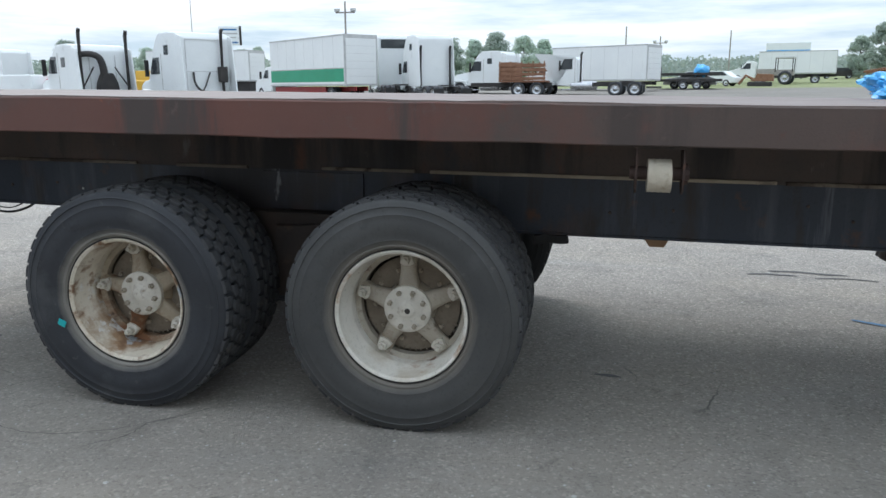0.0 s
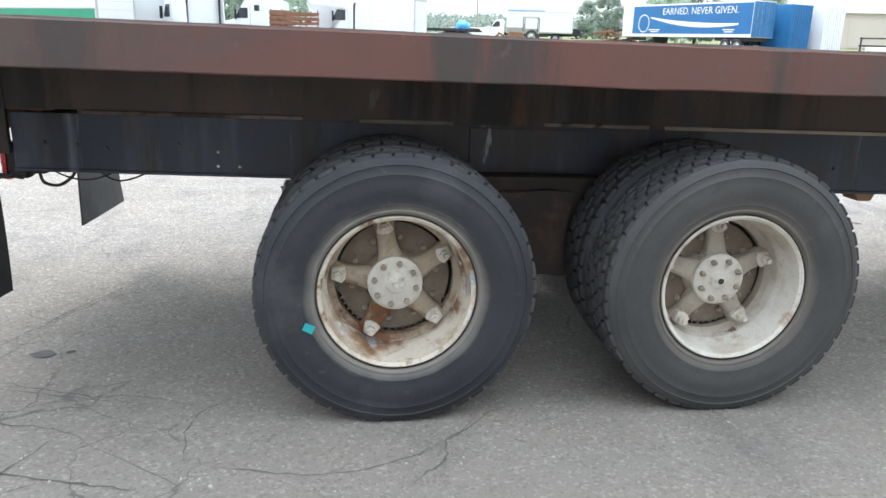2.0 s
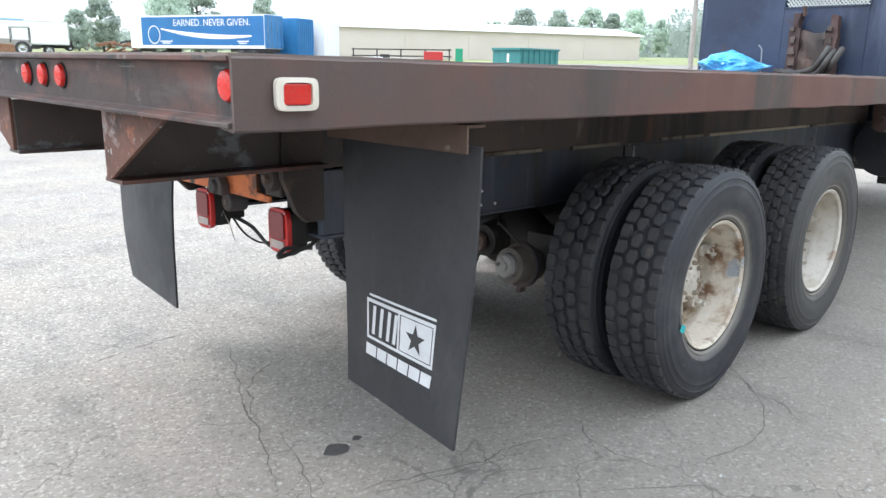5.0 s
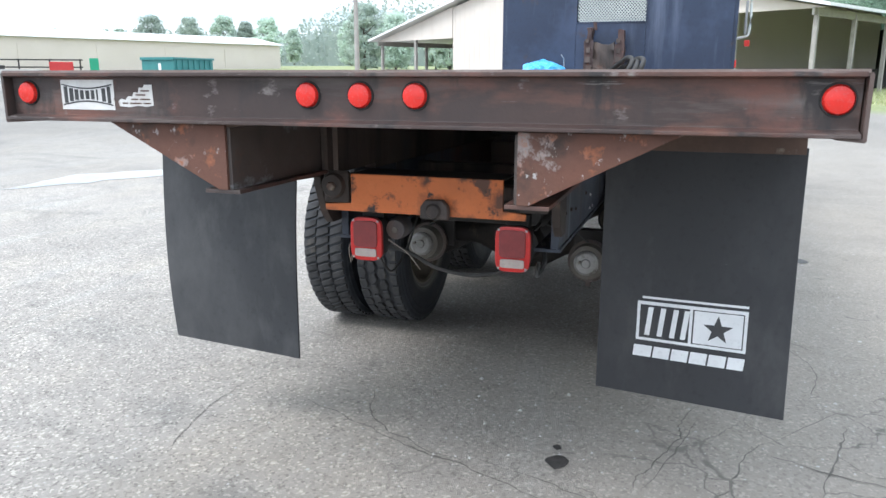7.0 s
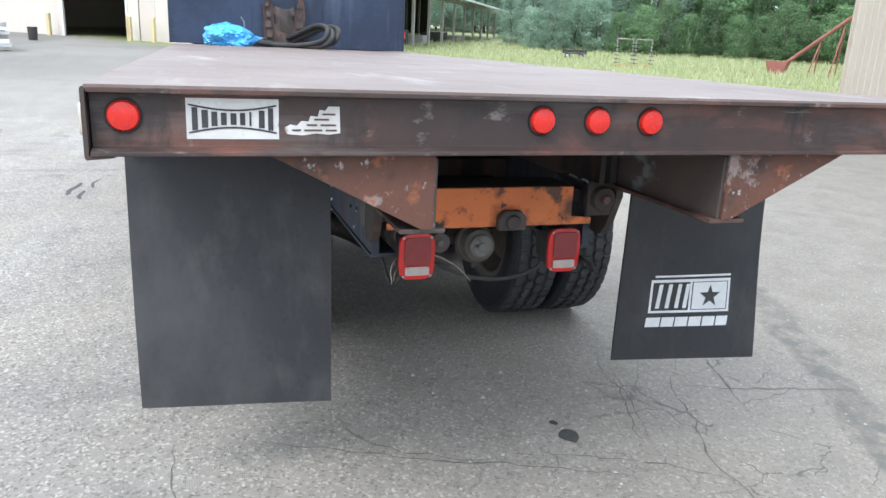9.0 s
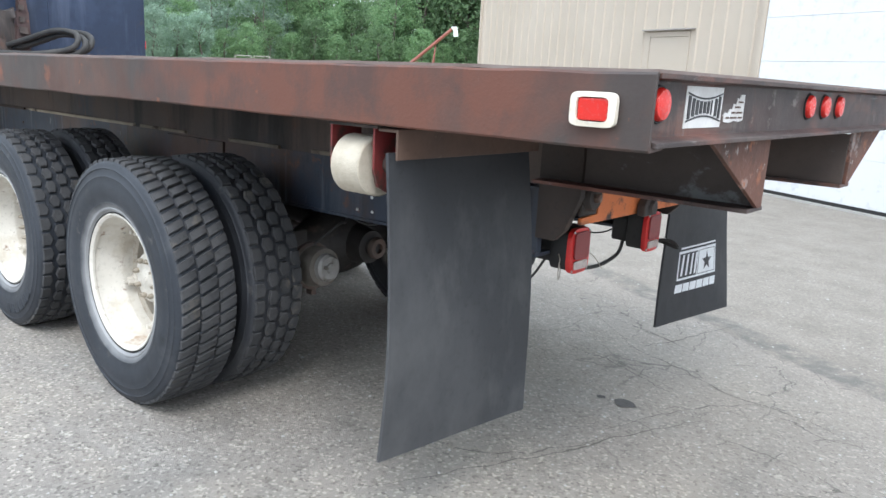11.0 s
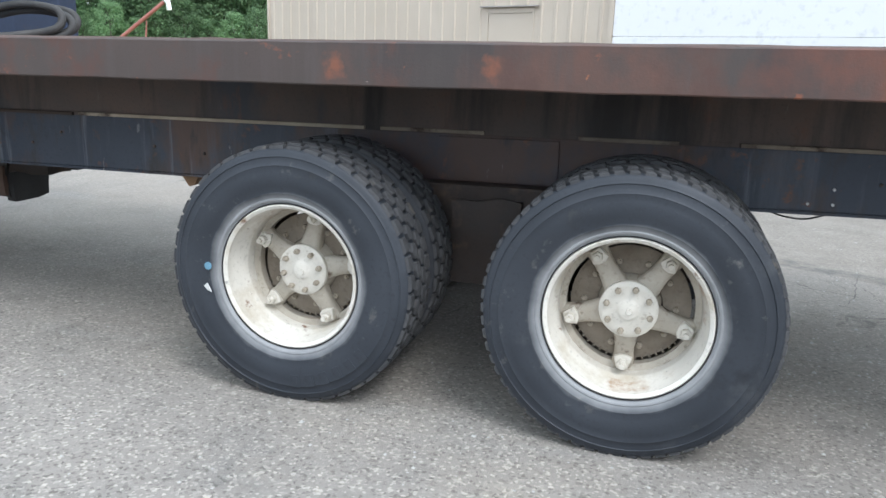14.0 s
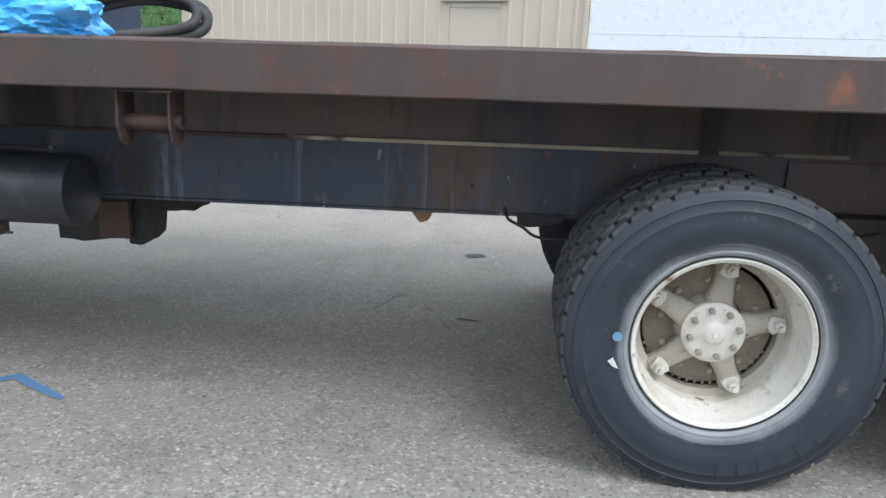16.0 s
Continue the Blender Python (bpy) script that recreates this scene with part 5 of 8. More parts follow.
for r_, pts in ((0.005, [(-1.04, 0.30, 0.85), (-1.10, 0.30, 0.80), (-1.205, 0.30, 0.707), (-1.364, 0.30, 0.65), (-1.47, 0.30, 0.70), (-1.54, 0.30, 0.80)]), (0.004, [(-0.50, 0.37, 0.82), (-0.524, 0.36, 0.802), (-0.581, 0.36, 0.786), (-0.658, 0.36, 0.783), (-0.735, 0.36, 0.807), (-0.76, 0.37, 0.82)]),
                (0.004, [(-1.45, -0.37, 0.82), (-1.423, -0.36, 0.799), (-1.366, -0.36, 0.78), (-1.297, -0.36, 0.778), (-1.225, -0.36, 0.801), (-1.20, -0.37, 0.82)]), (0.0065, [(2.06, 0.44, 0.82), (2.04, 0.50, 0.785), (1.98, 0.55, 0.763), (1.93, 0.55, 0.729), (1.84, 0.55, 0.716), (1.70, 0.52, 0.72)]), (0.008, [(-1.50, -0.36, 0.84), (-1.60, -0.385, 0.80), (-1.68, -0.39, 0.785), (-1.74, -0.385, 0.775), (-1.70, -0.38, 0.80), (-1.58, -0.36, 0.78)])):
    body("hanging_wire", tube(curve_points(pts, 6), r_, 6), M["hose"], cross, "loose black wire", True)
M["mirror_grey"] = surf("dull_grey_plastic", (0.22, 0.23, 0.24), (0.30, 0.31, 0.31), 4, 0.5, 0, 0.05, 40)
# cab, hood and front axle ahead of the guard
cab = body("cab", prism([(4.70, 1.0), (4.70, 2.62), (4.85, 2.72), (5.9, 2.70), (6.25, 1.95), (6.3, 1.0)], "Y", -1.0, 1.0, bevel=0.04), M["bulkhead"], label="dark blue conventional cab")
body("hood", prism([(6.31, 0.95), (6.31, 1.85), (7.3, 1.70), (7.75, 1.55), (7.8, 0.9)], "Y", -0.85, 0.85, bevel=0.06), M["bulkhead"], label="dark blue hood")
for s in (-1, 1):
    arm = body("mirror_arm", tube(curve_points([(5.6, s * 1.0, 1.92), (5.55, s * 1.36, 1.97), (5.55, s * 1.42, 2.05), (5.55, s * 1.42, 2.34), (5.55, s * 1.38, 2.44), (5.6, s * 1.0, 2.50)], 4), 0.016, 8), M["steel_grey"], cab, "pale mirror arm", True)
    body("mirror", box(5.46, 5.53, *sorted((s * 1.36, s * (1.52 if s > 0 else 1.39))), 2.00, 2.38, 0.02), M["mirror_grey"], cab, "grey west-coast mirror")
    body("mirror_light", box(5.43, 5.458, *sorted((s * 1.37, s * (1.50 if s > 0 else 1.43))), *((2.30, 2.36) if s > 0 else (1.86, 1.93)), 0.006), M["red_lens"], cab, "small red light")
    body("cab_marker", box(4.475, 4.50, *sorted((s * 1.20, s * 1.26)), 1.60, 1.68, 0.008), M["red_lens"], bulk, "small red guard light")
    fw = part("front_wheel", tyre_mesh(), M["tyre"], truck, "black front tyre", True, pose(6.36, s * 0.98, FLAT, 0, 0, 0 if s < 0 else 180))
    part("front_rim", rim_mesh(), M["rim"], fw, "cream front rim", True)
    part("front_tread", flatten(tread_mesh(5, 48, 0.004), 0.2), M["tread"], fw, "", False)
    part("front_hub", moved(spider_mesh(radians(90), False), Matrix.Diagonal((1, 0.5, 1, 1))), M["spider"], fw, "cream cast centre", True)
body("front_axle", box(6.29, 6.43, -0.9, 0.9, 0.44, 0.56, 0.02), M["grease"], label="greasy front axle beam")
body("transmission", prism([(4.9, 0.70), (5.3, 0.62), (6.2, 0.60), (6.2, 1.15), (4.9, 1.05)], "Y", -0.30, 0.30, bevel=0.05), M["grease"], label="greasy gearbox under the cab")

# hydraulic valve uprights, tarp and hoses at the guard's foot
box_ = body("gearbox", lumpy(3.89, 4.27, -0.22, 0.085, 0.492, 0.84, 3.0, 0.020), M["grease"], label="greasy gearbox between the frame rails", smooth=True)
body("gearbox_nose", lumpy(4.25, 4.95, -0.20, 0.075, 0.64, 0.90, 5.0, 0.020), M["grease"], box_, "", True)
body("gearbox_cover", lumpy(3.895, 4.05, 0.075, 0.105, 0.515, 0.70, 6.0, 0.012), M["hanger"], box_, "tan dusty side cover", True)
body("gearbox_flange", lumpy(3.85, 3.915, -0.20, 0.07, 0.480, 0.72, 8.0, 0.020), M["black"], box_, "", True)
body("shaft_yoke", lumpy(3.57, 3.86, -0.11, 0.07, 0.668, 0.80, 2.0, 0.022), M["tank_rust"], box_, "greasy shaft yoke", True)
for s in (-1, 1):
    body("frame_lump", lumpy(1.82, 2.0, *sorted((s * 0.40, s * 0.46)), 0.748, 0.788, 5.0 + s, 0.022), M["black"], label="caked dirt under the frame", smooth=True)
for y, z in ((0.73, 0.722), (-0.73, 0.637)):
    foot = body("tank_lug", box(4.09, 4.14, y - 0.03, y + 0.03, z - 0.052, z, 0.004), M["under"], label="small steel lug under the tank")
    body("lug_pin", tube([(4.06, y, z - 0.046), (4.16, y, z - 0.050)], 0.006, 6), M["under"], foot, "", True)
    body("lug_wire", tube(curve_points([(4.14, y, z - 0.03), (4.20, y + 0.01, z - 0.012), (4.25, y + 0.02, z + 0.006)], 4), 0.004, 5), M["hose"], foot, "", True)

M["post_rust"] = surf("dark_rusted_iron", (0.075, 0.040, 0.034), (0.045, 0.030, 0.030), 6.0, 0.75, 0, 0.25, 60, [((0.15, 0.062, 0.04), 9.0, 0.58, 0.70)])
for y, z1, w, seed in ((0.275, 2.03, 0.05, 1.0), (-0.055, 1.99, 0.055, 5.0)):
    post = body("valve_post", lumpy(4.32, 4.40, y - w, y + w, 1.46, z1 - 0.14, seed, 0.022), M["post_rust"], bulk, "rusty upright of the old hoist valve", True)
    body("post_head", lumpy(4.33, 4.39, y - w * 0.75, y + w * 0.5, z1 - 0.16, z1, seed + 2, 0.025), M["post_rust"], post, "", True)
    for k in range(4):
        body("valve_knob", lumpy(4.300, 4.325, y - 0.04 + 0.012 * k, y + 0.025 + 0.01 * (k % 2), 1.55 + 0.105 * k, 1.62 + 0.095 * k, seed + k, 0.012), M["under"], post, "", True)
body("valve_block", lumpy(4.355, 4.42, -0.01, 0.235, 1.50, 1.87, 9.0, 0.045), M["under"], bulk, "grimy valve block between the uprights", True)
body("valve_pin", tube([(4.36, 0.21, 2.0), (4.36, 0.22, 2.09)], 0.02, 7), M["post_rust"], bulk, "", True)
body("lever", tube([(4.25, 0.52, 1.46), (4.25, 0.53, 1.70), (4.24, 0.56, 1.74)], 0.007, 6), M["steel"], bulk, "thin steel lever", True)


def crumpled(name, label, category, centre, size, seed, material, knot):
    """A crumpled plastic bag: a creased lump that narrows to a tied neck."""
    bm = bmesh.new()
    bmesh.ops.create_icosphere(bm, subdivisions=5, radius=1.0)
    for v in bm.verts:
        p = v.co.copy()
        f = 1 + 0.30 * noise.noise(p * 1.6 + Vector((seed, 0, 0))) + 0.22 * abs(noise.noise(p * 4.0 + Vector((0, seed, 0)))) + 0.10 * abs(noise.noise(p * 9.0))
        q = p * f
        neck = max(0.0, q.dot(knot) - 0.45)
        q = q - (q - knot * q.dot(knot)) * min(0.85, neck * 1.5) + knot * neck * 0.6
        v.co = Vector((q.x * size[0], q.y * size[1], max(q.z, -0.55) * size[2] + 0.55 * size[2]))
    ob = part(name, bm, material, None, smooth=True, m=Matrix.Translation(centre))
    return tagged(ob, label, category)


crumpled("plastic_bag", "crumpled bright blue plastic bag tied at the deck's front", "bag", (3.97, 0.69, 1.407), (0.31, 0.23, 0.125), 3.3, M["blue_tarp"], Vector((0.2, -0.98, 0.1)).normalized())
hose_set = thing("hose_coil", "dusty black hydraulic hoses coiled on the deck", "hose")
for k, (dy, dz, r) in enumerate(((0.0, 0.0, 0.026), (0.05, 0.03, 0.024), (-0.06, 0.02, 0.026))):
    pts = curve_points([(4.34, 0.36 + dy, 1.45), (4.16, 0.24 + dy, 1.435), (3.95, 0.02 + dy, 1.435), (3.76 + dz, -0.16 + dy, 1.435 + dz), (3.64 + dz, -0.25 + dy, 1.475 + dz), (3.63 + dz, -0.29 + dy, 1.545 + dz), (3.74, -0.29 + dy, 1.600 + dz), (3.95, -0.22 + dy, 1.612 + dz), (4.18, -0.10 + dy, 1.54 + dz), (4.36, 0.02 + dy, 1.47 + dz)], 6)
    part("hose", tube(pts, r, 10), M["hose"], hose_set, "", True)

# plates on the rear sill and print on the flap
plate = body("maker_plate", box(-2.3195, -2.316, 0.815, 1.015, 1.338, 1.428), M["sticker"], sill, "white maker's plate, scuffed")
for k, w in enumerate((0.017, 0.019, 0.018, 0.017, 0.018, 0.016, 0.006, 0.018, 0.016)):
    y, tall = 1.003 - 0.0205 * k, 0.013 + 0.012 * ((k - 4) / 4) ** 2
    body("plate_bar", box(-2.3215, -2.320, y - w * 0.72, y, 1.383 - tall, 1.383 + tall), M["print_black"], plate)
for zc, sgn in ((1.352, 1), (1.414, -1)):
    bm = bmesh.new()
    for i in range(12):
        y0, y1 = 1.010 - 0.190 * i / 12, 1.010 - 0.190 * (i + 1) / 12
        f0, f1 = (zc + sgn * 0.012 * math.sin(math.pi * q / 12) for q in (i, i + 1))
        bm.faces.new([bm.verts.new(p) for p in ((-2.3208, y0, f0 - 0.002), (-2.3208, y1, f1 - 0.002), (-2.3208, y1, f1 + 0.002), (-2.3208, y0, f0 + 0.002))])
    body("plate_line", bm, M["print_black"], plate)
torn = body("torn_sticker", prism([(0.797, 1.350), (0.803, 1.364), (0.789, 1.372), (0.774, 1.369), (0.764, 1.380), (0.748, 1.379), (0.743, 1.392), (0.727, 1.390), (0.722, 1.406), (0.709, 1.404), (0.702, 1.414), (0.676, 1.414), (0.674, 1.353), (0.70, 1.349), (0.73, 1.352), (0.76, 1.347)], "X", -2.3195, -2.317), M["sticker"], sill, "torn white sticker")
for z, y0, y1 in ((1.359, 0.785, 0.765), (1.359, 0.758, 0.716), (1.359, 0.708, 0.682), (1.371, 0.752, 0.728), (1.371, 0.720, 0.684), (1.384, 0.735, 0.700), (1.396, 0.716, 0.686)):
    body("print_bar", box(-2.3208, -2.3198, y1, y0, z - 0.0022, z + 0.0022), M["hanger"], torn)


def on_flap(surface, y0, y1, z0, z1, name, parent, depth=0.0015, material=None, slant=0.0):
    """A printed patch that follows the flap's bend."""
    bm = bmesh.new()
    n = 6
    rows = []
    for i in range(n + 1):
        row = []
        for j in range(n + 1):
            yy, zz = y0 + (y1 - y0) * i / n, z0 + (z1 - z0) * j / n
            yy += slant * (zz - z0)
            u = (1.212 - abs(yy)) / 0.625
            v = (1.245 - zz) / (1.245 - 0.357)
            p = surface(u, v)
            row.append(bm.verts.new((p.x - depth, yy, zz)))
        rows.append(row)
    for a, b in zip(rows, rows[1:]):
        for j in range(n):
            bm.faces.new((a[j], b[j], b[j + 1], a[j + 1]))
    return part(name, bm, material or M["print_white"], parent)


# emblem in outline: frame, two bars, slanted strokes and a star, with a row of bars beneath
for a in ((-0.72, -1.08, 0.690, 0.702), (-0.735, -1.08, 0.712, 0.720), (-0.72, -1.08, 0.560, 0.570), (-0.72, -0.730, 0.570, 0.69), (-0.895, -0.905, 0.570, 0.69), (-1.07, -1.08, 0.570, 0.69)):
    on_flap(surf_r, *a, "emblem_line", flap_r)
for y in (-0.748, -0.790, -0.832, -0.868):
    on_flap(surf_r, y, y - 0.017, 0.580, 0.682, "emblem_stroke", flap_r, slant=-0.10)
on_flap(surf_r, -0.91, -1.066, 0.573, 0.687, "emblem_field", flap_r)
star = bmesh.new()
pts = []
for k in range(10):
    a, r = math.pi / 2 + math.pi * k / 5, (0.050 if k % 2 == 0 else 0.020)
    yy, zz = -0.988 + r * math.cos(a), 0.628 + r * math.sin(a)
    p = surf_r((1.212 - abs(yy)) / 0.625, (1.245 - zz) / (1.245 - 0.357))
    pts.append(star.verts.new((p.x - 0.003, yy, zz)))
star.faces.new(pts)
part("emblem_star", star, M["print_black"], flap_r, "black star")
y = -0.712
for w in (0.062, 0.055, 0.055, 0.055, 0.055, 0.052):
    on_flap(surf_r, y, y - w, 0.500, 0.541, "name_bar", flap_r, slant=-0.10)
    y -= w + 0.006

# paint marks on tyres
part("sticker_mark", box(-0.020, 0.020, -0.1425, -0.1395, -0.016, 0.016, 0.001), M["cyan"], wheel_a, "teal sticker", False, pose(-0.325, 0.0, -0.118, 0, 25, 0))
M["mark_white"] = glow_free("white_chalk_mark", (0.6, 0.6, 0.58), 0.8)
M["mark_blue"] = glow_free("pale_blue_dot", (0.13, 0.27, 0.37), 0.7)
part("tyre_dot", moved(lathe([(0.0, -0.1425), (0.016, -0.1425), (0.016, -0.1385)], "Y", 16), pose(-0.345, 0, 0.018)), M["mark_blue"], wheel_d, "pale blue dot")
part("tyre_triangle", prism([(-0.368, -0.068), (-0.352, -0.085), (-0.332, -0.092), (-0.352, -0.055)], "Y", -0.1425, -0.1385), M["mark_white"], wheel_d, "white chalk triangle")

# ---- buildings ----
M["beige_wall"] = surf("beige_ribbed_steel", (0.46, 0.395, 0.32), (0.50, 0.435, 0.36), 0.8, 0.55, 0, 0.02, 260, [((0.40, 0.34, 0.28), 1.2, 0.58, 0.8, (2, 2, 0.3))])
M["pale_wall"] = surf("pale_cream_steel", (0.60, 0.54, 0.48), (0.64, 0.58, 0.52), 0.8, 0.55, 0, 0.02, 260, [((0.55, 0.48, 0.42), 0.9, 0.55, 0.8, (2, 2, 0.2))])
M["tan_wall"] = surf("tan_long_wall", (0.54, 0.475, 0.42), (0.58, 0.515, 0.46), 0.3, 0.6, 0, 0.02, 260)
M["white_wall"] = surf("white_sectional_panel", (0.72, 0.73, 0.74), (0.70, 0.71, 0.72), 0.8, 0.45, 0, 0.0, 8, [((0.70, 0.70, 0.69), 0.4, 0.55, 0.85)])
M["roof"] = surf("white_metal_roof", (0.74, 0.74, 0.74), (0.68, 0.68, 0.68), 0.5, 0.4, 0, 0.02, 20)
M["grey_post"] = surf("grey_wood_post", (0.36, 0.34, 0.31), (0.28, 0.26, 0.24), 4, 0.85, 0, 0.1, 40)
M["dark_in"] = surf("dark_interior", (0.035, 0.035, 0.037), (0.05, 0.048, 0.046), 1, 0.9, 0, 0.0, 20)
M["bollard"] = surf("yellowed_bollard", (0.62, 0.52, 0.30), (0.55, 0.45, 0.26), 5, 0.6, 0, 0.05, 40)
M["concrete"] = surf("grey_concrete", (0.36, 0.35, 0.33), (0.44, 0.43, 0.40), 2, 0.9, 0, 0.15, 40)


def ribbed(width, height, pitch, depth, rib):
    """A ribbed steel sheet in its own x-z plane, ribs towards -y."""
    pts = []
    n = int(round(width / pitch))
    pitch = width / n
    for k in range(n):
        x = k * pitch
        pts += [(x, 0.0), (x + pitch * 0.5 - rib, 0.0), (x + pitch * 0.5 - rib * 0.5, -depth), (x + pitch * 0.5 + rib * 0.5, -depth), (x + pitch * 0.5 + rib, 0.0)]
    pts.append((width, 0.0))
    return pts


def ribbed_sheet(x0, x1, z0, z1, pitch=0.30, depth=0.022, rib=0.035, thick=0.05):
    own = bmesh.new()
    pts = ribbed(x1 - x0, z1 - z0, pitch, depth, rib)
    lo = [own.verts.new((x0 + x, y, z0)) for x, y in pts]
    hi = [own.verts.new((x0 + x, y, z1)) for x, y in pts]
    for i in range(len(pts) - 1):
        own.faces.new((lo[i], lo[i + 1], hi[i + 1], hi[i]))
    back = [own.verts.new(p) for p in ((x0, thick, z0), (x1, thick, z0), (x1, thick, z1), (x0, thick, z1))]
    own.faces.new(back)
    own.faces.new((lo[0], hi[0], back[3], back[0]))
    own.faces.new((lo[-1], back[1], back[2], hi[-1]))
    own.faces.new([*hi, back[2], back[3]])
    own.faces.new([*lo[::-1], back[0], back[1]])
    return own


# steel building beside the yard: local x runs along its long wall, -y faces the truck
SHOP_L = 20.85
SHOP = pose(9.45 - SHOP_L * 0.917, -12.45 + SHOP_L * 0.399, 0.02, 0, 0, -23.5)
shop = thing("shop_building", "beige ribbed steel shop with white sectional doors", "building", m=SHOP)


def shop_part(name, bm, material, label="", smooth=False):
    """Given with x counted from the wall's far corner."""
    bm.transform(Matrix.Translation((SHOP_L, 0, 0)) @ Matrix.Diagonal((-1, 1, 1, 1)))
    return part(name, bm, material, shop, label, smooth)


DX = 6.72
for a, b, z0, z1 in ((0.42, DX, 0.0, 5.4), (DX + 1.02, 9.17, 0.0, 5.4), (DX, DX + 1.02, 2.33, 5.4)):
    shop_part("wall_panel", moved(ribbed_sheet(a, b, z0, z1), Matrix.Diagonal((1, -1, 1, 1))), M["beige_wall"], "beige ribbed steel wall")
shop_part("door", box(DX + 0.05, DX + 0.97, -0.04, 0.0, 0.02, 2.24, 0.004), M["beige_wall"], "flat beige steel door")
for x0, x1, z0, z1 in ((DX + 0.002, DX + 0.045, 0.0, 2.328), (DX + 0.975, DX + 1.018, 0.0, 2.328), (DX + 0.046, DX + 0.974, 2.245, 2.328)):
    shop_part("door_frame", box(x0, x1, -0.06, 0.012, z0, z1, 0.004), M["beige_wall"], "beige door frame")
shop_part("drip_cap", box(DX - 0.10, DX + 1.12, 0.0, 0.08, 2.342, 2.365, 0.003), M["grey_post"], "thin dark drip cap")
shop_part("corner_trim", box(9.172, 9.25, -0.05, 0.04, 0.0, 5.4, 0.005), M["beige_wall"])
shop_part("corner_trim", box(0.37, 0.418, -0.05, 0.04, 0.0, 5.4, 0.005), M["beige_wall"])
# white sectional doors, panel by panel
for bay, x0 in enumerate((9.256, 15.1)):
    w = 5.6
    for k in range(9):
        z = 0.06 + 0.60 * k
        shop_part("door_section", box(x0, x0 + w, -0.03, 0.02, z, z + 0.597, 0.004), M["white_wall"], "white sectional door panel")
    shop_part("door_seal", box(x0, x0 + w, -0.02, 0.015, 0.012, 0.058), M["black"], "dark rubber door seal")
    shop_part("door_jamb", box(x0 + w + 0.005, x0 + w + 0.115, -0.06, 0.05, 0.0, 5.46, 0.006), M["white_wall"])
shop_part("side_wall", box(0.38, 0.419, -14.0, -0.052, 0.0, 5.4), M["beige_wall"], "beige end wall")
shop_part("roof", prism([(-14.2, 5.47), (0.25, 5.47), (0.25, 5.55), (-7.0, 6.7), (-14.2, 5.55)], "X", 0.1, 21.1), M["roof"], "white low metal roof")
shop_part("back_wall", box(0.43, 20.85, -14.0, -13.95, 0.0, 5.46), M["beige_wall"])
shop_part("sill_curb", box(9.3, 20.85, -0.02, 0.06, -0.06, 0.010), M["concrete"], "dark concrete threshold")
for x in (9.42, 15.02):
    ob = part("bollard", lathe([(0.0, 0.0), (0.055, 0.0), (0.055, 0.28), (0.045, 0.32), (0.0, 0.335)], "Z", 16), M["bollard"], None, smooth=True, m=SHOP @ pose(SHOP_L - x, 0.22, 0.0))
    tagged(ob, "short yellowed stump of a bollard by the door", "bollard", "door stumps")

# open shed beyond the truck's front: local x runs along its gable front (away to the left), y into its depth
ANG = 60.0
SH0 = Vector((32.3, -5.8, 0.0))
SHED = pose(SH0.x, SH0.y, 0.50, 0, 0, ANG)
shed = thing("open_shed", "large cream steel shed with open lean-to sides", "building", m=SHED)
W_TOT, W0, W1, DEPTH, EAVE, RIDGE = 31.0, 7.9, 23.1, 48.5, 3.78, 7.2


def roof_z(s):
    low = EAVE if s < W_TOT / 2 else EAVE - 0.45
    return low + (RIDGE - low) * (1 - abs(s - W_TOT / 2) / (W_TOT / 2))


D0, D1, DH = 11.75, 15.35, 4.2


def gable(x0, x1, z0):
    pts = [(x0, z0), (x1, z0), (x1, roof_z(x1) - 0.12)]
    if x0 < W_TOT / 2 < x1:
        pts.append((W_TOT / 2, RIDGE - 0.12))
    pts.append((x0, roof_z(x0) - 0.12))
    return prism(pts, "Y", -0.10, 0.0)


def shed_part(name, bm, material, label=""):
    """Given with y as depth behind the gable front."""
    bm.transform(Matrix.Diagonal((1, -1, 1, 1)))
    return part(name, bm, material, shed, label)


shed_part("front_wall", gable(W0, 10.1, -0.4), M["pale_wall"], "cream steel gable wall")
shed_part("front_wall", gable(11.05, D0, -0.4), M["pale_wall"], "cream steel gable wall")
shed_part("front_wall", gable(D1, W1, -0.4), M["pale_wall"], "cream steel gable wall")
shed_part("front_wall", gable(D0 + 0.001, D1 - 0.001, DH), M["pale_wall"], "cream steel gable wall")
shed_part("front_wall", gable(10.101, 11.049, 2.2), M["pale_wall"], "cream steel gable wall")
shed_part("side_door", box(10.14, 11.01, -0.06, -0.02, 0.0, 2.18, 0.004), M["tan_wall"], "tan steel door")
roll = shed_part("roll_door", box(D0 + 0.05, D1 - 0.05, -0.05, 0.05, DH - 1.05, DH - 0.005, 0.02), M["white_wall"], "white overhead door, mostly raised")
for x0, x1 in ((D0 - 0.12, D0), (D1, D1 + 0.12)):
    shed_part("door_trim", box(x0, x1, -0.14, -0.101, -0.2, DH + 0.1, 0.004), M["white_wall"], "white door trim")
for x in (D0 - 0.5, D1 + 0.45, 9.9, 11.2):
    shed_part("guard_post", box(x - 0.09, x + 0.09, -0.75, -0.57, -0.4, 1.25, 0.03), M["bollard"], "yellowed timber guard post")
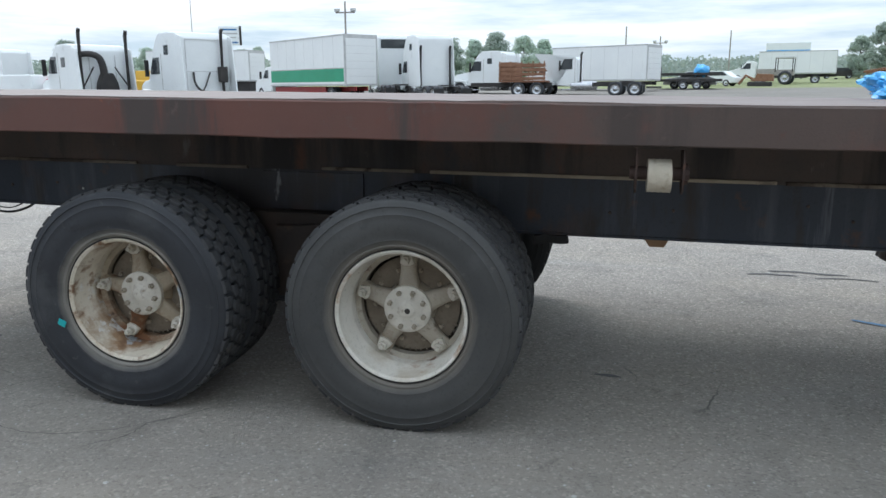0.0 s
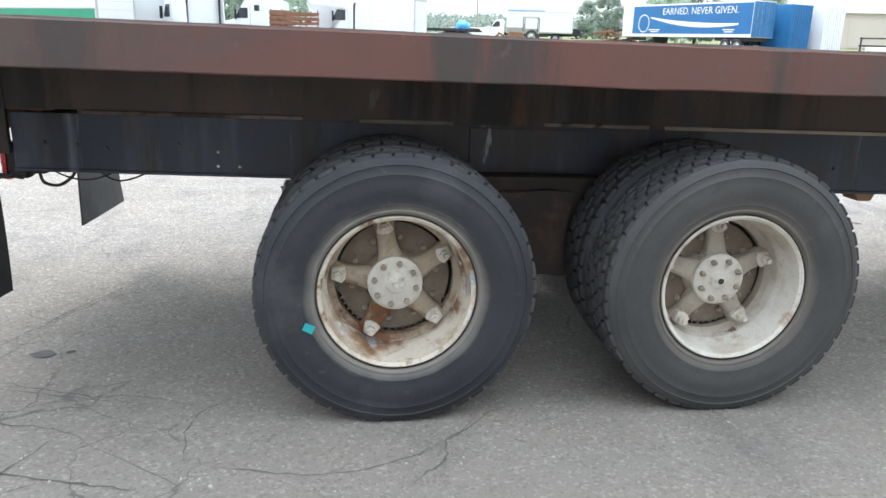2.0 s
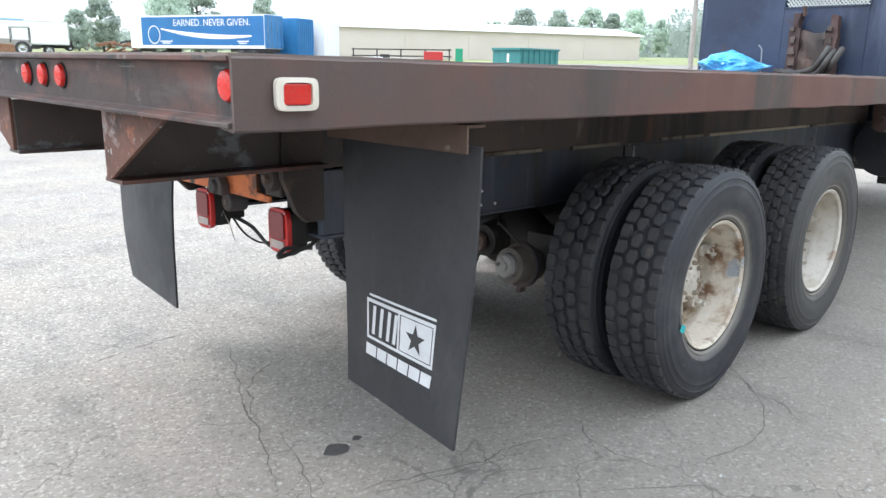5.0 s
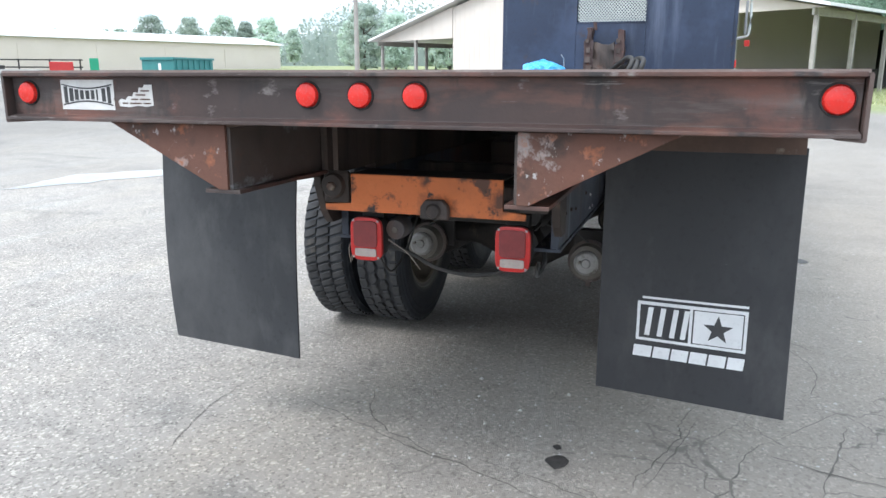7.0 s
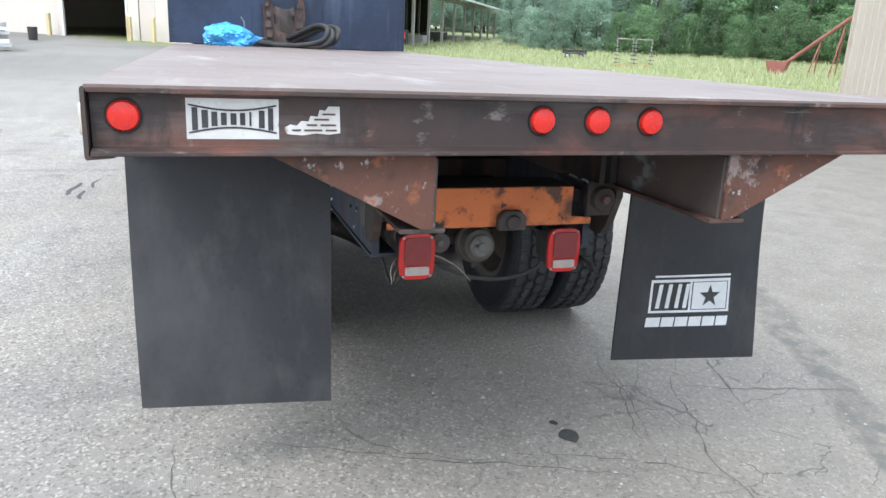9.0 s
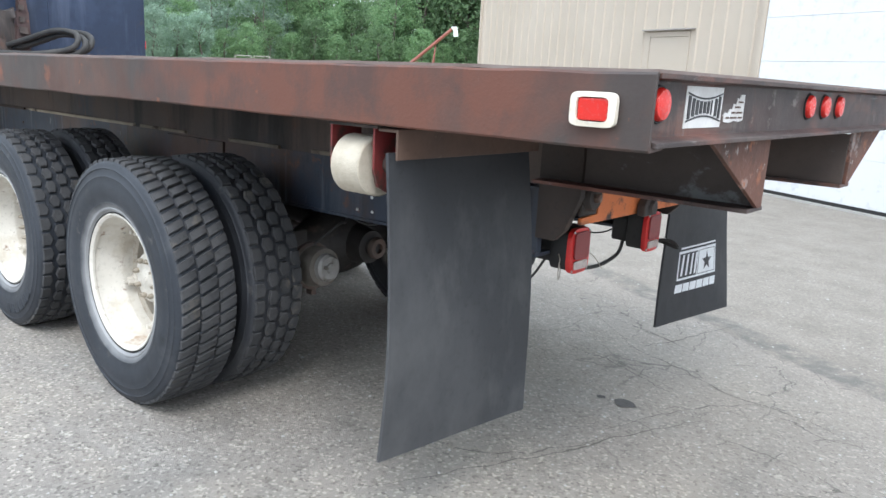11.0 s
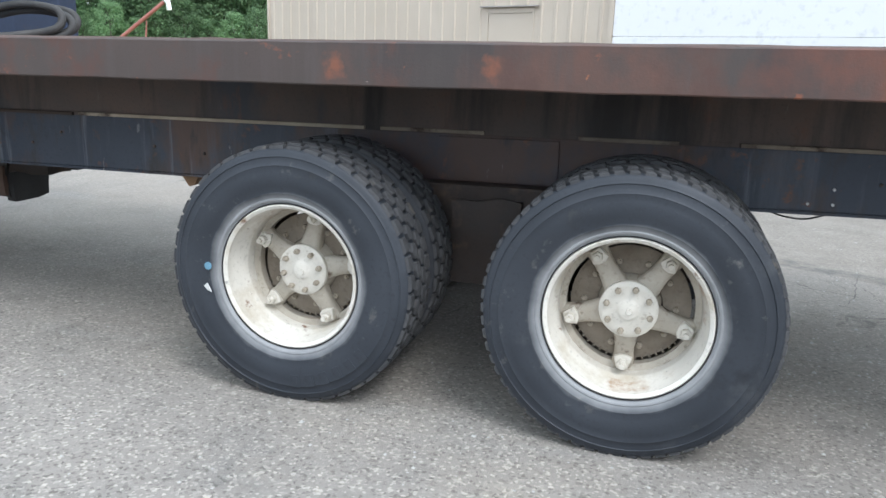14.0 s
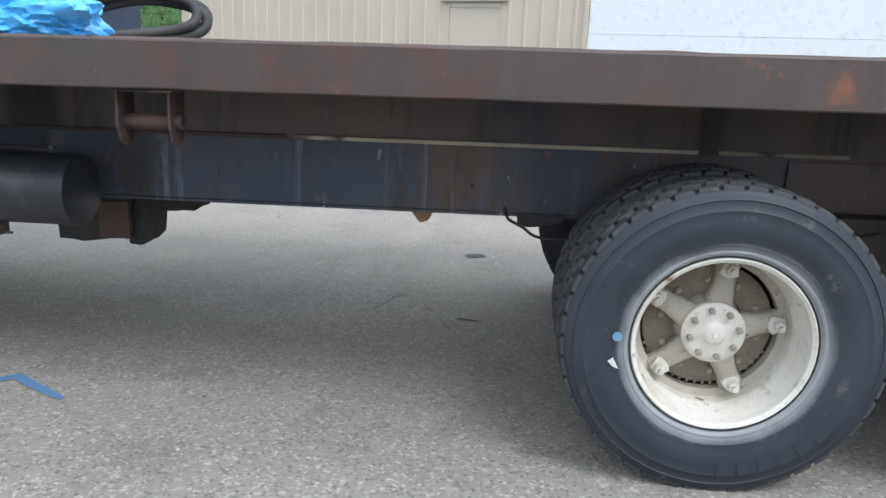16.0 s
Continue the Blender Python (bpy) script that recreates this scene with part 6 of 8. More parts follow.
for s0, s1 in ((0, 1), (1, 0)):
    half = [(-0.6 if s0 == 0 else W_TOT / 2, 0), (W_TOT / 2 if s0 == 0 else W_TOT + 0.6, 0)]
    x0, x1 = half[0][0], half[1][0]
    own = bmesh.new()
    v = [own.verts.new((x, y, roof_z(min(max(x, 0), W_TOT)) + d)) for d in (0.0, 0.14) for x, y in ((x0, -0.7), (x1, -0.7), (x1, DEPTH), (x0, DEPTH))]
    for f in ((0, 1, 2, 3), (7, 6, 5, 4), (0, 4, 5, 1), (1, 5, 6, 2), (2, 6, 7, 3), (3, 7, 4, 0)):
        own.faces.new([v[i] for i in f])
    shed_part("roof", own, M["roof"], "white metal roof")
# tan instead of cream puts the lean-to roof's shade into the wall colour
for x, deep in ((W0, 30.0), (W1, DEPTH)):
    shed_part("side_wall", box(x - 0.05, x + 0.05, 0.001, deep, -0.4, roof_z(x) - 0.02), M["tan_wall"], "side wall in darker tan for the lean-to's shade")
for x in (W0, 12.0, 19.0):
    for y in (34.0, 39.0, 44.0):
        shed_part("post", box(x - 0.12, x + 0.12, y - 0.12, y + 0.12, -0.5, roof_z(x) - 0.03, 0.01), M["grey_post"], "grey timber post")
ribs = bmesh.new()
for k in range(34):
    x = W0 + 0.25 + 0.447 * k
    z0 = DH if D0 - 0.15 < x < D1 + 0.15 else (2.3 if 10.05 < x < 11.1 else -0.38)
    box(x - 0.03, x + 0.03, -0.108, -0.1005, z0, roof_z(x) - 0.2, bm=ribs)
tagged(shed_part("wall_rib", ribs, M["pale_wall"], "upright ribs of the cream gable wall"), kind="stuff")
# near-black back wall: the shade inside the shed is put into its colour
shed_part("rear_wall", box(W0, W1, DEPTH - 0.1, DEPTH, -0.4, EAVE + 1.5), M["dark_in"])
for x in (0.2, 3.8, W_TOT - 4.0, W_TOT - 0.2):
    deep = (0.0, 4.2, 8.4, 12.6, 16.8, 21.0, 25.2, 29.4, 33.6, 37.8, 42.0, 46.2) if x in (0.2, W_TOT - 0.2) else (0.0,)
    for y in deep:
        shed_part("post", box(x - 0.09, x + 0.09, y - 0.09, y + 0.09, -0.5, roof_z(x) - 0.03, 0.01), M["grey_post"], "grey timber post")
for x in (0.2, W_TOT - 0.2):
    shed_part("eave_beam", box(x - 0.05, x + 0.05, -0.4, DEPTH, roof_z(x) - 0.36, roof_z(x) - 0.04), M["grey_post"])
shed_part("porch_gable", prism([(-0.3, EAVE - 0.02), (W0 - 0.06, EAVE - 0.02 + 0.0), (W0 - 0.06, roof_z(W0) - 0.06)], "Y", -0.12, -0.03), M["pale_wall"], "cream gable infill")
shed_part("porch_gable", prism([(W1 + 0.06, EAVE - 0.47), (W_TOT + 0.3, EAVE - 0.47), (W1 + 0.06, roof_z(W1) - 0.06)], "Y", -0.12, -0.03), M["pale_wall"], "cream gable infill")
shed_part("slab", box(-0.4, W_TOT + 0.4, -0.5, DEPTH, -0.55, -0.02), M["concrete"], "concrete slab")
for k in range(5):
    y = 6 + 6 * k
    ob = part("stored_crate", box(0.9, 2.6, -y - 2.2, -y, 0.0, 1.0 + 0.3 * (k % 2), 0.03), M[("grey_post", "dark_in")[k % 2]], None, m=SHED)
    tagged(ob, "dark crate stored under the lean-to roof", "crate", "stored crates")

# long low building far across the yard
LONG_A, LONG_B = Vector((53.5, 75.5)), Vector((97.0, 58.0))
dirv = (LONG_A - LONG_B)
LW = dirv.length
LONG = pose(LONG_B.x, LONG_B.y, 2.35, 0, 0, math.degrees(math.atan2(dirv.y, dirv.x)))
long_b = thing("long_building", "long low tan steel building with a white roof", "building", m=LONG)
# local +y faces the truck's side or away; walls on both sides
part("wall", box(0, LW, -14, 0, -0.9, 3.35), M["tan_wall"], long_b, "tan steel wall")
part("roof", prism([(-14.4, 3.36), (0.4, 3.36), (0.4, 3.46), (-7.0, 4.7), (-14.4, 3.46)], "X", -0.5, LW + 0.5), M["roof"], long_b, "white metal roof")
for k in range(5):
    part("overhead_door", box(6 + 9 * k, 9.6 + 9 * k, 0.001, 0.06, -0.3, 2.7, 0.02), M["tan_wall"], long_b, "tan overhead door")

# ---- vehicles across the yard ----
M["truck_white"] = surf("white_truck_paint", (0.81, 0.83, 0.83), (0.76, 0.78, 0.785), 0.7, 0.35, 0, 0.0, 30, [((0.55, 0.55, 0.54), 1.3, 0.62, 0.85)])
M["box_white"] = surf("white_box_body", (0.80, 0.81, 0.80), (0.75, 0.76, 0.76), 0.5, 0.45, 0, 0.0, 30, [((0.60, 0.59, 0.57), 0.9, 0.62, 0.85, (1, 1, 0.3))])
M["green"] = surf("green_stripe_paint", (0.015, 0.27, 0.14), (0.02, 0.31, 0.17), 1, 0.4, 0, 0.0, 30)
M["chassis"] = surf("dark_chassis", (0.03, 0.028, 0.028), (0.05, 0.045, 0.042), 2, 0.8, 0, 0.1, 30)
M["red_frame"] = surf("red_chassis_paint", (0.30, 0.03, 0.03), (0.22, 0.03, 0.03), 2, 0.6, 0, 0.0, 30)
M["chrome"] = surf("dull_chrome", (0.55, 0.56, 0.58), (0.45, 0.46, 0.48), 4, 0.25, 0.9, 0.0, 30)
M["stake"] = surf("brown_stake_body", (0.20, 0.095, 0.055), (0.27, 0.14, 0.085), 3, 0.8, 0, 0.1, 30)
M["blue_trailer"] = surf("blue_trailer_side", (0.014, 0.125, 0.32), (0.018, 0.15, 0.38), 0.6, 0.4, 0, 0.0, 20)
M["blue_door"] = surf("blue_trailer_door", (0.02, 0.14, 0.32), (0.03, 0.18, 0.40), 1.0, 0.4, 0, 0.0, 20)
M["teal"] = surf("teal_dumpster_paint", (0.03, 0.17, 0.17), (0.045, 0.21, 0.20), 1.5, 0.55, 0, 0.05, 20, [((0.10, 0.09, 0.07), 2.0, 0.66, 0.8)])
M["yellow"] = surf("yellow_machine_paint", (0.62, 0.36, 0.03), (0.52, 0.30, 0.03), 2, 0.5, 0, 0.0, 20)
M["red_paint"] = surf("red_paint", (0.52, 0.035, 0.03), (0.42, 0.03, 0.03), 2, 0.5, 0, 0.0, 20)
M["lumber"] = surf("wrapped_lumber", (0.55, 0.55, 0.54), (0.42, 0.42, 0.42), 3, 0.5, 0, 0.05, 20)

FAR_TYRE = mesh_of("tyre", lathe([(0.30, -0.12), (0.40, -0.14), (0.48, -0.135), (0.51, -0.10), (0.51, 0.10), (0.48, 0.135), (0.40, 0.14), (0.30, 0.12)], "Y", 24, closed=True), M["tyre"], True)
FAR_RIM = mesh_of("rim", lathe([(0.0, -0.06), (0.10, -0.10), (0.11, -0.05), (0.26, -0.02), (0.29, -0.11), (0.305, -0.11), (0.305, 0.11), (0.0, 0.08)], "Y", 24), M["chrome"], True)


def far_wheel(parent, x, y, out, scale=1.0):
    w = shared("wheel", FAR_RIM, parent, pose(x, y, 0.51 * scale, 0, 0, 0 if out < 0 else 180) @ Matrix.Scale(scale, 4))
    shared("tyre", FAR_TYRE, w)
    return w


def place(az, d, eye=(2.15, -4.14)):
    """A spot on the yard, by bearing and distance from where the walk begins."""
    x, y = eye[0] + d * math.cos(radians(az)), eye[1] + d * math.sin(radians(az))
    return x, y, rise(x, y)


def tractor(x, y, z, heading, roof=3.6, sleeper=True, stacks=2, nose=True, body_mat=None, tall=0.62, label="white road tractor with a high sleeper cab"):
    """Road tractor: local x ahead, origin under its rear axle."""
    mt = body_mat or M["truck_white"]
    t = thing("road_tractor", label, "truck", "parked road tractors", pose(x, y, z, 0, 0, heading))
    for s in (-1, 1):
        part("frame_rail", box(-1.1, 6.2, *sorted((s * 0.36, s * 0.44)), 0.70, 0.95, 0.01), M["chassis"], t)
        for wx in (-0.66, 0.66):
            far_wheel(t, wx, s * 1.02, s)
            far_wheel(t, wx, s * 0.70, s)
        far_wheel(t, 5.6, s * 1.0, s)
        part("mud_flap", box(-1.18, -1.16, *sorted((s * 0.60, s * 1.20)), 0.25, 0.85), M["black"], t)
        part("fuel_tank", moved(lathe([(0.0, 2.2), (0.30, 2.22), (0.32, 2.26), (0.32, 3.7), (0.30, 3.74), (0.0, 3.76)], "X", 20), pose(0, s * 0.95, 0.72)), M["chrome"], t, "round chrome fuel tank", True)
    part("fifth_wheel", lathe([(0.0, 0.98), (0.48, 0.98), (0.50, 1.02), (0.46, 1.06), (0.0, 1.06)], "Z", 20), M["chassis"], t, "greasy coupling plate", True)
    back = 1.9 if sleeper else 3.3
    side = [(back, 0.95), (back, roof - 0.28), (back + 0.15, roof - 0.06), (back + 0.7, roof), (3.6, roof - 0.02), (4.0, roof - 0.35), (4.35, roof - 0.95), (4.75, 1.75), (4.75, 0.75), (3.0, 0.65)]
    cab = part("cab", prism(side, "Y", -1.18, 1.18, bevel=0.07), mt, t, "white cab with sleeper")
    for s in (-1, 1):
        ys = sorted((s * 1.178, s * 1.190))
        part("side_window", prism([(3.65, 1.85), (3.65, 2.55), (4.22, 2.55), (4.55, 1.95), (4.5, 1.85)], "Y", *ys), M["dark_glass"], cab, "dark side window")
        if sleeper:
            part("sleeper_window", box(2.75, 3.15, *ys, roof - 0.95, roof - 0.55, 0.0), M["dark_glass"], cab, "small dark sleeper window")
            part("fairing", prism([(back - 0.55, 1.0), (back - 0.30, roof - 0.25), (back + 0.02, roof - 0.15), (back + 0.02, 1.0)], "Y", *sorted((s * 1.12, s * 1.18))), mt, cab, "white side fairing")
        part("door_seam", box(3.45, 3.47, *ys, 0.95, 2.7), M["grey_post"], cab)
        part("mirror", box(4.45, 4.55, *sorted((s * 1.28, s * 1.45)), 1.75, 2.45, 0.03), M["black"], cab, "black side mirror")
        part("step", box(3.3, 4.4, *sorted((s * 0.95, s * 1.15)), 0.42, 0.52, 0.02), M["chrome"], t)
        part("fender", prism([(4.9, 0.80), (5.05, 1.12), (5.6, 1.22), (6.15, 1.10), (6.3, 0.75), (6.15, 0.75), (5.9, 1.05), (5.3, 1.05), (5.05, 0.75)], "Y", *sorted((s * 0.84, s * 1.16)), bevel=0.02), mt, t, "white fender")
    part("windscreen", prism([(4.03, roof - 0.42), (4.37, roof - 0.98), (4.78, 1.82), (4.80, 1.82), (4.40, roof - 0.95), (4.06, roof - 0.40)], "Y", -1.0, 1.0), M["dark_glass"], cab, "dark windscreen")
    part("hood", prism([(4.755, 0.8), (4.755, 1.80), (6.1, 1.58), (6.45, 1.40), (6.55, 0.75)], "Y", -0.82, 0.82, bevel=0.08), mt, t, "white hood")
    part("bumper", box(6.4, 6.62, -1.15, 1.15, 0.38, 0.72, 0.05), M["chrome"], t, "chrome bumper")
    part("grille", box(6.551, 6.58, -0.5, 0.5, 0.80, 1.32, 0.01), M["chassis"], t, "dark grille")
    if sleeper:
        part("back_panel", box(back - 0.012, back - 0.001, -0.9, 0.9, 1.1, roof - 0.5), mt, cab)
    for s in ((-1, 1) if stacks == 2 else (1,) * stacks):
        part("exhaust_pipe", tube([(back - 0.22, s * 0.98, 0.9), (back - 0.22, s * 0.98, roof + tall), (back - 0.30, s * 0.98, roof + tall + 0.18)], 0.075, 12), M["chassis"], t, "dark exhaust stack", True)
    return t


def van_box(parent, x0, x1, half, z0, z1, stripe=None, doors=True):
    bodyp = part("box_body", box(x0, x1, -half, half, z0, z1, 0.03), M["box_white"], parent, "white box body with aluminium edges")
    for s in (-1, 1):
        for z in (z0 + 0.02, z1 - 0.10):
            part("edge_rail", box(x0 - 0.01, x1 + 0.01, *sorted((s * half, s * (half + 0.02))), z, z + 0.10, 0.005), M["lumber"], bodyp)
        if stripe:
            part("stripe", box(x0 + 0.06, x1 - 0.06, *sorted((s * (half + 0.001), s * (half + 0.006))), *stripe), M["green"], bodyp, "broad green stripe")
            part("stripe_line", box(x0 + 0.06, x1 - 0.06, *sorted((s * (half + 0.001), s * (half + 0.006))), stripe[1] + 0.01, stripe[1] + 0.05), M["grey_post"], bodyp)
        n = int((x1 - x0) / 1.2)
        for k in range(1, n):
            xx = x0 + (x1 - x0) * k / n
            part("seam", box(xx - 0.008, xx + 0.008, *sorted((s * half, s * (half + 0.004))), (stripe[1] + 0.06 if stripe else z0 + 0.13), z1 - 0.11), M["lumber"], bodyp)
    if doors:
        part("door_frame", box(x0 - 0.06, x0 - 0.001, -half, half, z0, z1, 0.01), M["lumber"], bodyp, "aluminium rear frame")
        for k in range(6):
            z = z0 + 0.12 + (z1 - z0 - 0.35) * k / 6
            part("door_slat", box(x0 - 0.085, x0 - 0.061, -half + 0.12, half - 0.12, z, z + (z1 - z0 - 0.35) / 6 - 0.012, 0.004), M["box_white"], bodyp, "white roll-up door slat")
    return bodyp


def box_truck(x, y, z, heading, length, height, stripe=None, cab_over=False, frame_mat=None, label="white box truck"):
    """Delivery truck: local x ahead, origin under the rear of its box."""
    t = thing("box_truck", label, "truck", "parked box trucks", pose(x, y, z, 0, 0, heading))
    van_box(t, 0.0, length, 1.22, 1.05, height, stripe)
    fm = frame_mat or M["chassis"]
    for s in (-1, 1):
        part("frame_rail", box(-0.1, length + 3.0, *sorted((s * 0.38, s * 0.46)), 0.72, 1.0, 0.01), fm, t)
        far_wheel(t, 1.9, s * 1.02, s, 0.95)
        far_wheel(t, 1.9, s * 0.70, s, 0.95)
        far_wheel(t, length + 2.1, s * 0.95, s, 0.95)
        part("under_rail", box(2.7, length - 0.3, *sorted((s * 1.0, s * 1.05)), 0.62, 1.0, 0.01), fm, t)
    part("rear_step", box(-0.25, 0.0, -1.1, 1.1, 0.45, 0.60, 0.02), fm, t, "rear step bumper")
    L = length + 0.25
    side = [(L, 0.70), (L, 2.30), (L + 0.2, 2.45), (L + 1.0, 2.42), (L + 1.55, 1.72), (L + 2.6, 1.50), (L + 2.85, 1.25), (L + 2.9, 0.60)]
    if cab_over:
        side = [(L, 0.80), (L, 2.75), (L + 0.15, 2.88), (L + 1.5, 2.85), (L + 1.72, 2.1), (L + 1.8, 1.3), (L + 1.8, 0.55)]
    cab = part("cab", prism(side, "Y", -1.05, 1.05, bevel=0.06), M["truck_white"], t, "white cab")
    for s in (-1, 1):
        a, b = (L + 0.55, L + 1.4)
        part("side_window", prism([(a, 1.62), (a, 2.22), (b - 0.42, 2.22), (b, 1.68), (b, 1.62)] if not cab_over else [(a, 1.75), (a, 2.55), (a + 0.9, 2.55), (a + 0.98, 1.75)], "Y", *sorted((s * 1.048, s * 1.06))), M["dark_glass"], cab, "dark side window")
        part("mirror", box(L + 1.45, L + 1.52, *sorted((s * 1.15, s * 1.32)), 1.6, 2.1, 0.02), M["black"], cab, "black mirror")
        part("fender", prism([(length + 1.45, 0.55), (length + 1.6, 1.02), (length + 2.1, 1.15), (length + 2.6, 1.02), (length + 2.75, 0.55), (length + 2.6, 0.55), (length + 2.1, 1.05), (length + 1.6, 0.55)], "Y", *sorted((s * 0.9, s * 1.07))), M["truck_white"], cab)
    if not cab_over:
        part("windscreen", prism([(L + 1.06, 2.36), (L + 1.55, 1.76), (L + 1.58, 1.78), (L + 1.09, 2.38)], "Y", -0.9, 0.9), M["dark_glass"], cab, "dark windscreen")
    part("bumper", box(L + 2.86 if not cab_over else L + 1.8, L + 3.02 if not cab_over else L + 1.98, -1.05, 1.05, 0.40, 0.70, 0.03), M["chrome"], t, "chrome bumper")
    return t


def behind(az, d, heading, back=1.9):
    """Origin of a tractor whose cab back stands at that bearing and distance."""
    x, y, z = place(az, d)
    x, y = x - back * math.cos(radians(heading)), y - back * math.sin(radians(heading))
    return x, y, rise(x, y)


# row of parked trucks along the far side of the yard
x, y, z = place(109.3, 48)
box_truck(x + 1.22 * 0.643, y + 1.22 * 0.766, z - 0.2, 140, 10.4, 4.18, stripe=(1.3, 2.1), frame_mat=M["red_frame"], label="white box truck with a broad green stripe")
x, y, z = behind(125.9, 35.5, 150)
tractor(x, y, z - 0.15, 150, roof=3.05, stacks=2, tall=0.38, label="white road tractor with tall twin stacks and a dark intake duct")
t1 = bpy.data.objects["road_tractor"]
part("intake_duct", tube(curve_points([(1.84, 0.95, 2.60), (1.66, 0.60, 2.62), (1.55, 0.30, 2.50), (1.50, 0.18, 2.20), (1.50, 0.12, 1.80)], 5), [0.11 + 0.05 * (k / 20) for k in range(21)], 12), M["chassis"], t1, "dark kinked intake duct", True)
part("air_filter", prism([(-0.45, 1.0), (-0.38, 1.45), (-0.20, 1.85), (0.18, 1.85), (0.36, 1.45), (0.42, 1.0)], "X", 1.36, 1.80, bevel=0.03), M["chassis"], t1, "dark air filter housing")
for s in (-1, 1):
    part("stack_strut", tube([(1.66, s * 0.95, 1.3), (1.72, s * 0.45, 2.1)], 0.03, 6), M["chassis"], t1)
    part("cab_seam", box(1.875, 1.887, s * 0.55 - 0.012, s * 0.55 + 0.012, 1.1, 2.6), M["lumber"], t1)
x, y, z = behind(119.2, 34, 147)
tractor(x, y, z - 0.15, 147, roof=3.58, stacks=0, label="white tall-roofed sleeper tractor")
t2 = bpy.data.objects["road_tractor.001"]
part("exhaust_pipe", tube([(1.72, -0.72, 0.9), (1.72, -0.72, 3.55), (1.62, -0.72, 3.68)], 0.07, 10), M["chassis"], t2, "dark upright exhaust pipe", True)
part("pipe_guard", box(1.60, 1.85, -0.90, -0.55, 1.5, 2.15, 0.03), M["chassis"], t2, "dark pipe guard")
part("hose_loop", tube(curve_points([(1.86, 0.55, 1.9), (1.7, 0.60, 1.5), (1.6, 0.45, 1.2), (1.5, 0.2, 1.1)], 5), 0.045, 8), M["chassis"], t2, "coiled black air lines", True)
part("hose_loop", tube(curve_points([(1.86, -0.2, 1.9), (1.7, 0.1, 1.4), (1.6, 0.3, 1.15)], 5), 0.03, 8), M["chassis"], t2, "black air line", True)
for z0, z1 in ((1.05, 1.95), (2.02, 3.25)):
    part("back_frame", box(1.874, 1.886, -0.85, -0.83, z0, z1), M["lumber"], t2)
    part("back_frame", box(1.874, 1.886, 0.83, 0.85, z0, z1), M["lumber"], t2)
    part("back_frame", box(1.874, 1.886, -0.829, 0.829, z1 - 0.02, z1), M["lumber"], t2)
x, y, z = behind(105.5, 51, 116)
tractor(x, y, z - 0.15, 116, roof=4.3, stacks=0, label="white sleeper tractor with a sloped roof window")
part("roof_window", box(1.86, 1.88, -0.95, 0.95, 3.38, 3.95, 0.02), M["dark_glass"], bpy.data.objects["road_tractor.002"], "dark roof window")
x, y, z = behind(102.6, 48, 124)
tractor(x, y, z - 0.15, 124, roof=4.15, stacks=2, tall=-0.9, label="white sleeper tractor parked beside another")
x, y, z = place(95.3, 57)
tractor(x, y, z - 0.15, 160, roof=3.3, stacks=0, label="white mid-roof sleeper tractor")
x, y, z = place(130.2, 62)
tractor(x, y, z, 165, roof=3.2, stacks=0, label="white sleeper tractor farther off")
x, y, z = place(129.2, 40)
low = thing("utility_trailer", "low white enclosed trailer with a red panel", "trailer", m=pose(x, y, z - 0.2, 0, 0, 172))
part("trailer_body", box(0.0, 5.6, -1.0, 1.0, 0.45, 1.75, 0.06), M["truck_white"], low, "white low body")
part("red_panel", box(-0.35, -0.001, -0.8, 0.2, 0.6, 1.55, 0.03), M["red_paint"], low, "red end panel")
for s in (-1, 1):
    far_wheel(low, 2.4, s * 0.98, s, 0.7)
x, y, z = place(115.6, 68)
for dx, dh in ((0.0, 0.0), (6.2, 0.15)):
    c = thing("cargo_box", "plain white cargo box body", "cargo box", "white cargo boxes", pose(x - dx * 0.9, y + dx * 0.2, z + 0.3, 0, 0, 172))
    van_box(c, 0, 5.4, 1.2, 0.5, 3.1 + dh)
    part("leg_frame", box(0.2, 5.2, -0.9, 0.9, -0.6, 0.49, 0.02), M["chassis"], c)
x, y, z = place(123.3, 52)
lift = thing("loader", "small yellow loader between parked trucks", "loader", m=pose(x, y, z, 0, 0, 120) @ Matrix.Scale(0.72, 4))
part("loader_body", prism([(-0.9, 0.5), (-0.9, 1.5), (-0.2, 1.6), (0.0, 2.4), (0.9, 2.4), (1.1, 1.3), (1.6, 1.1), (1.6, 0.5)], "Y", -0.7, 0.7, bevel=0.05), M["yellow"], lift, "yellow machine body")
for s in (-1, 1):
    far_wheel(lift, -0.4, s * 0.85, s, 1.0)
    far_wheel(lift, 1.1, s * 0.85, s, 1.0)

# stake truck, day-cab tractor and long white van body
x, y, z = place(94.1, 54)
st = thing("stake_truck", "brown stake-sided truck body on a dark chassis", "truck", m=pose(x, y, z - 0.1, 0, 0, 174))
part("stake_floor", box(0, 3.3, -1.15, 1.15, 1.0, 1.12, 0.02), M["stake"], st)
for s in (-1, 1):
    for k in range(4):
        part("stake_board", box(0.0, 3.3, *sorted((s * 1.10, s * 1.15)), 1.16 + 0.30 * k, 1.36 + 0.30 * k, 0.01), M["stake"], st, "brown side board")
    for k in range(5):
        part("stake_post", box(0.05 + 0.78 * k, 0.13 + 0.78 * k, *sorted((s * 1.151, s * 1.20)), 1.0, 2.42, 0.01), M["stake"], st)
    for wx in (0.6, 1.9):
        far_wheel(st, wx, s * 1.0, s)
    part("frame_rail", box(-0.2, 5.5, *sorted((s * 0.38, s * 0.46)), 0.70, 0.98), M["chassis"], st)
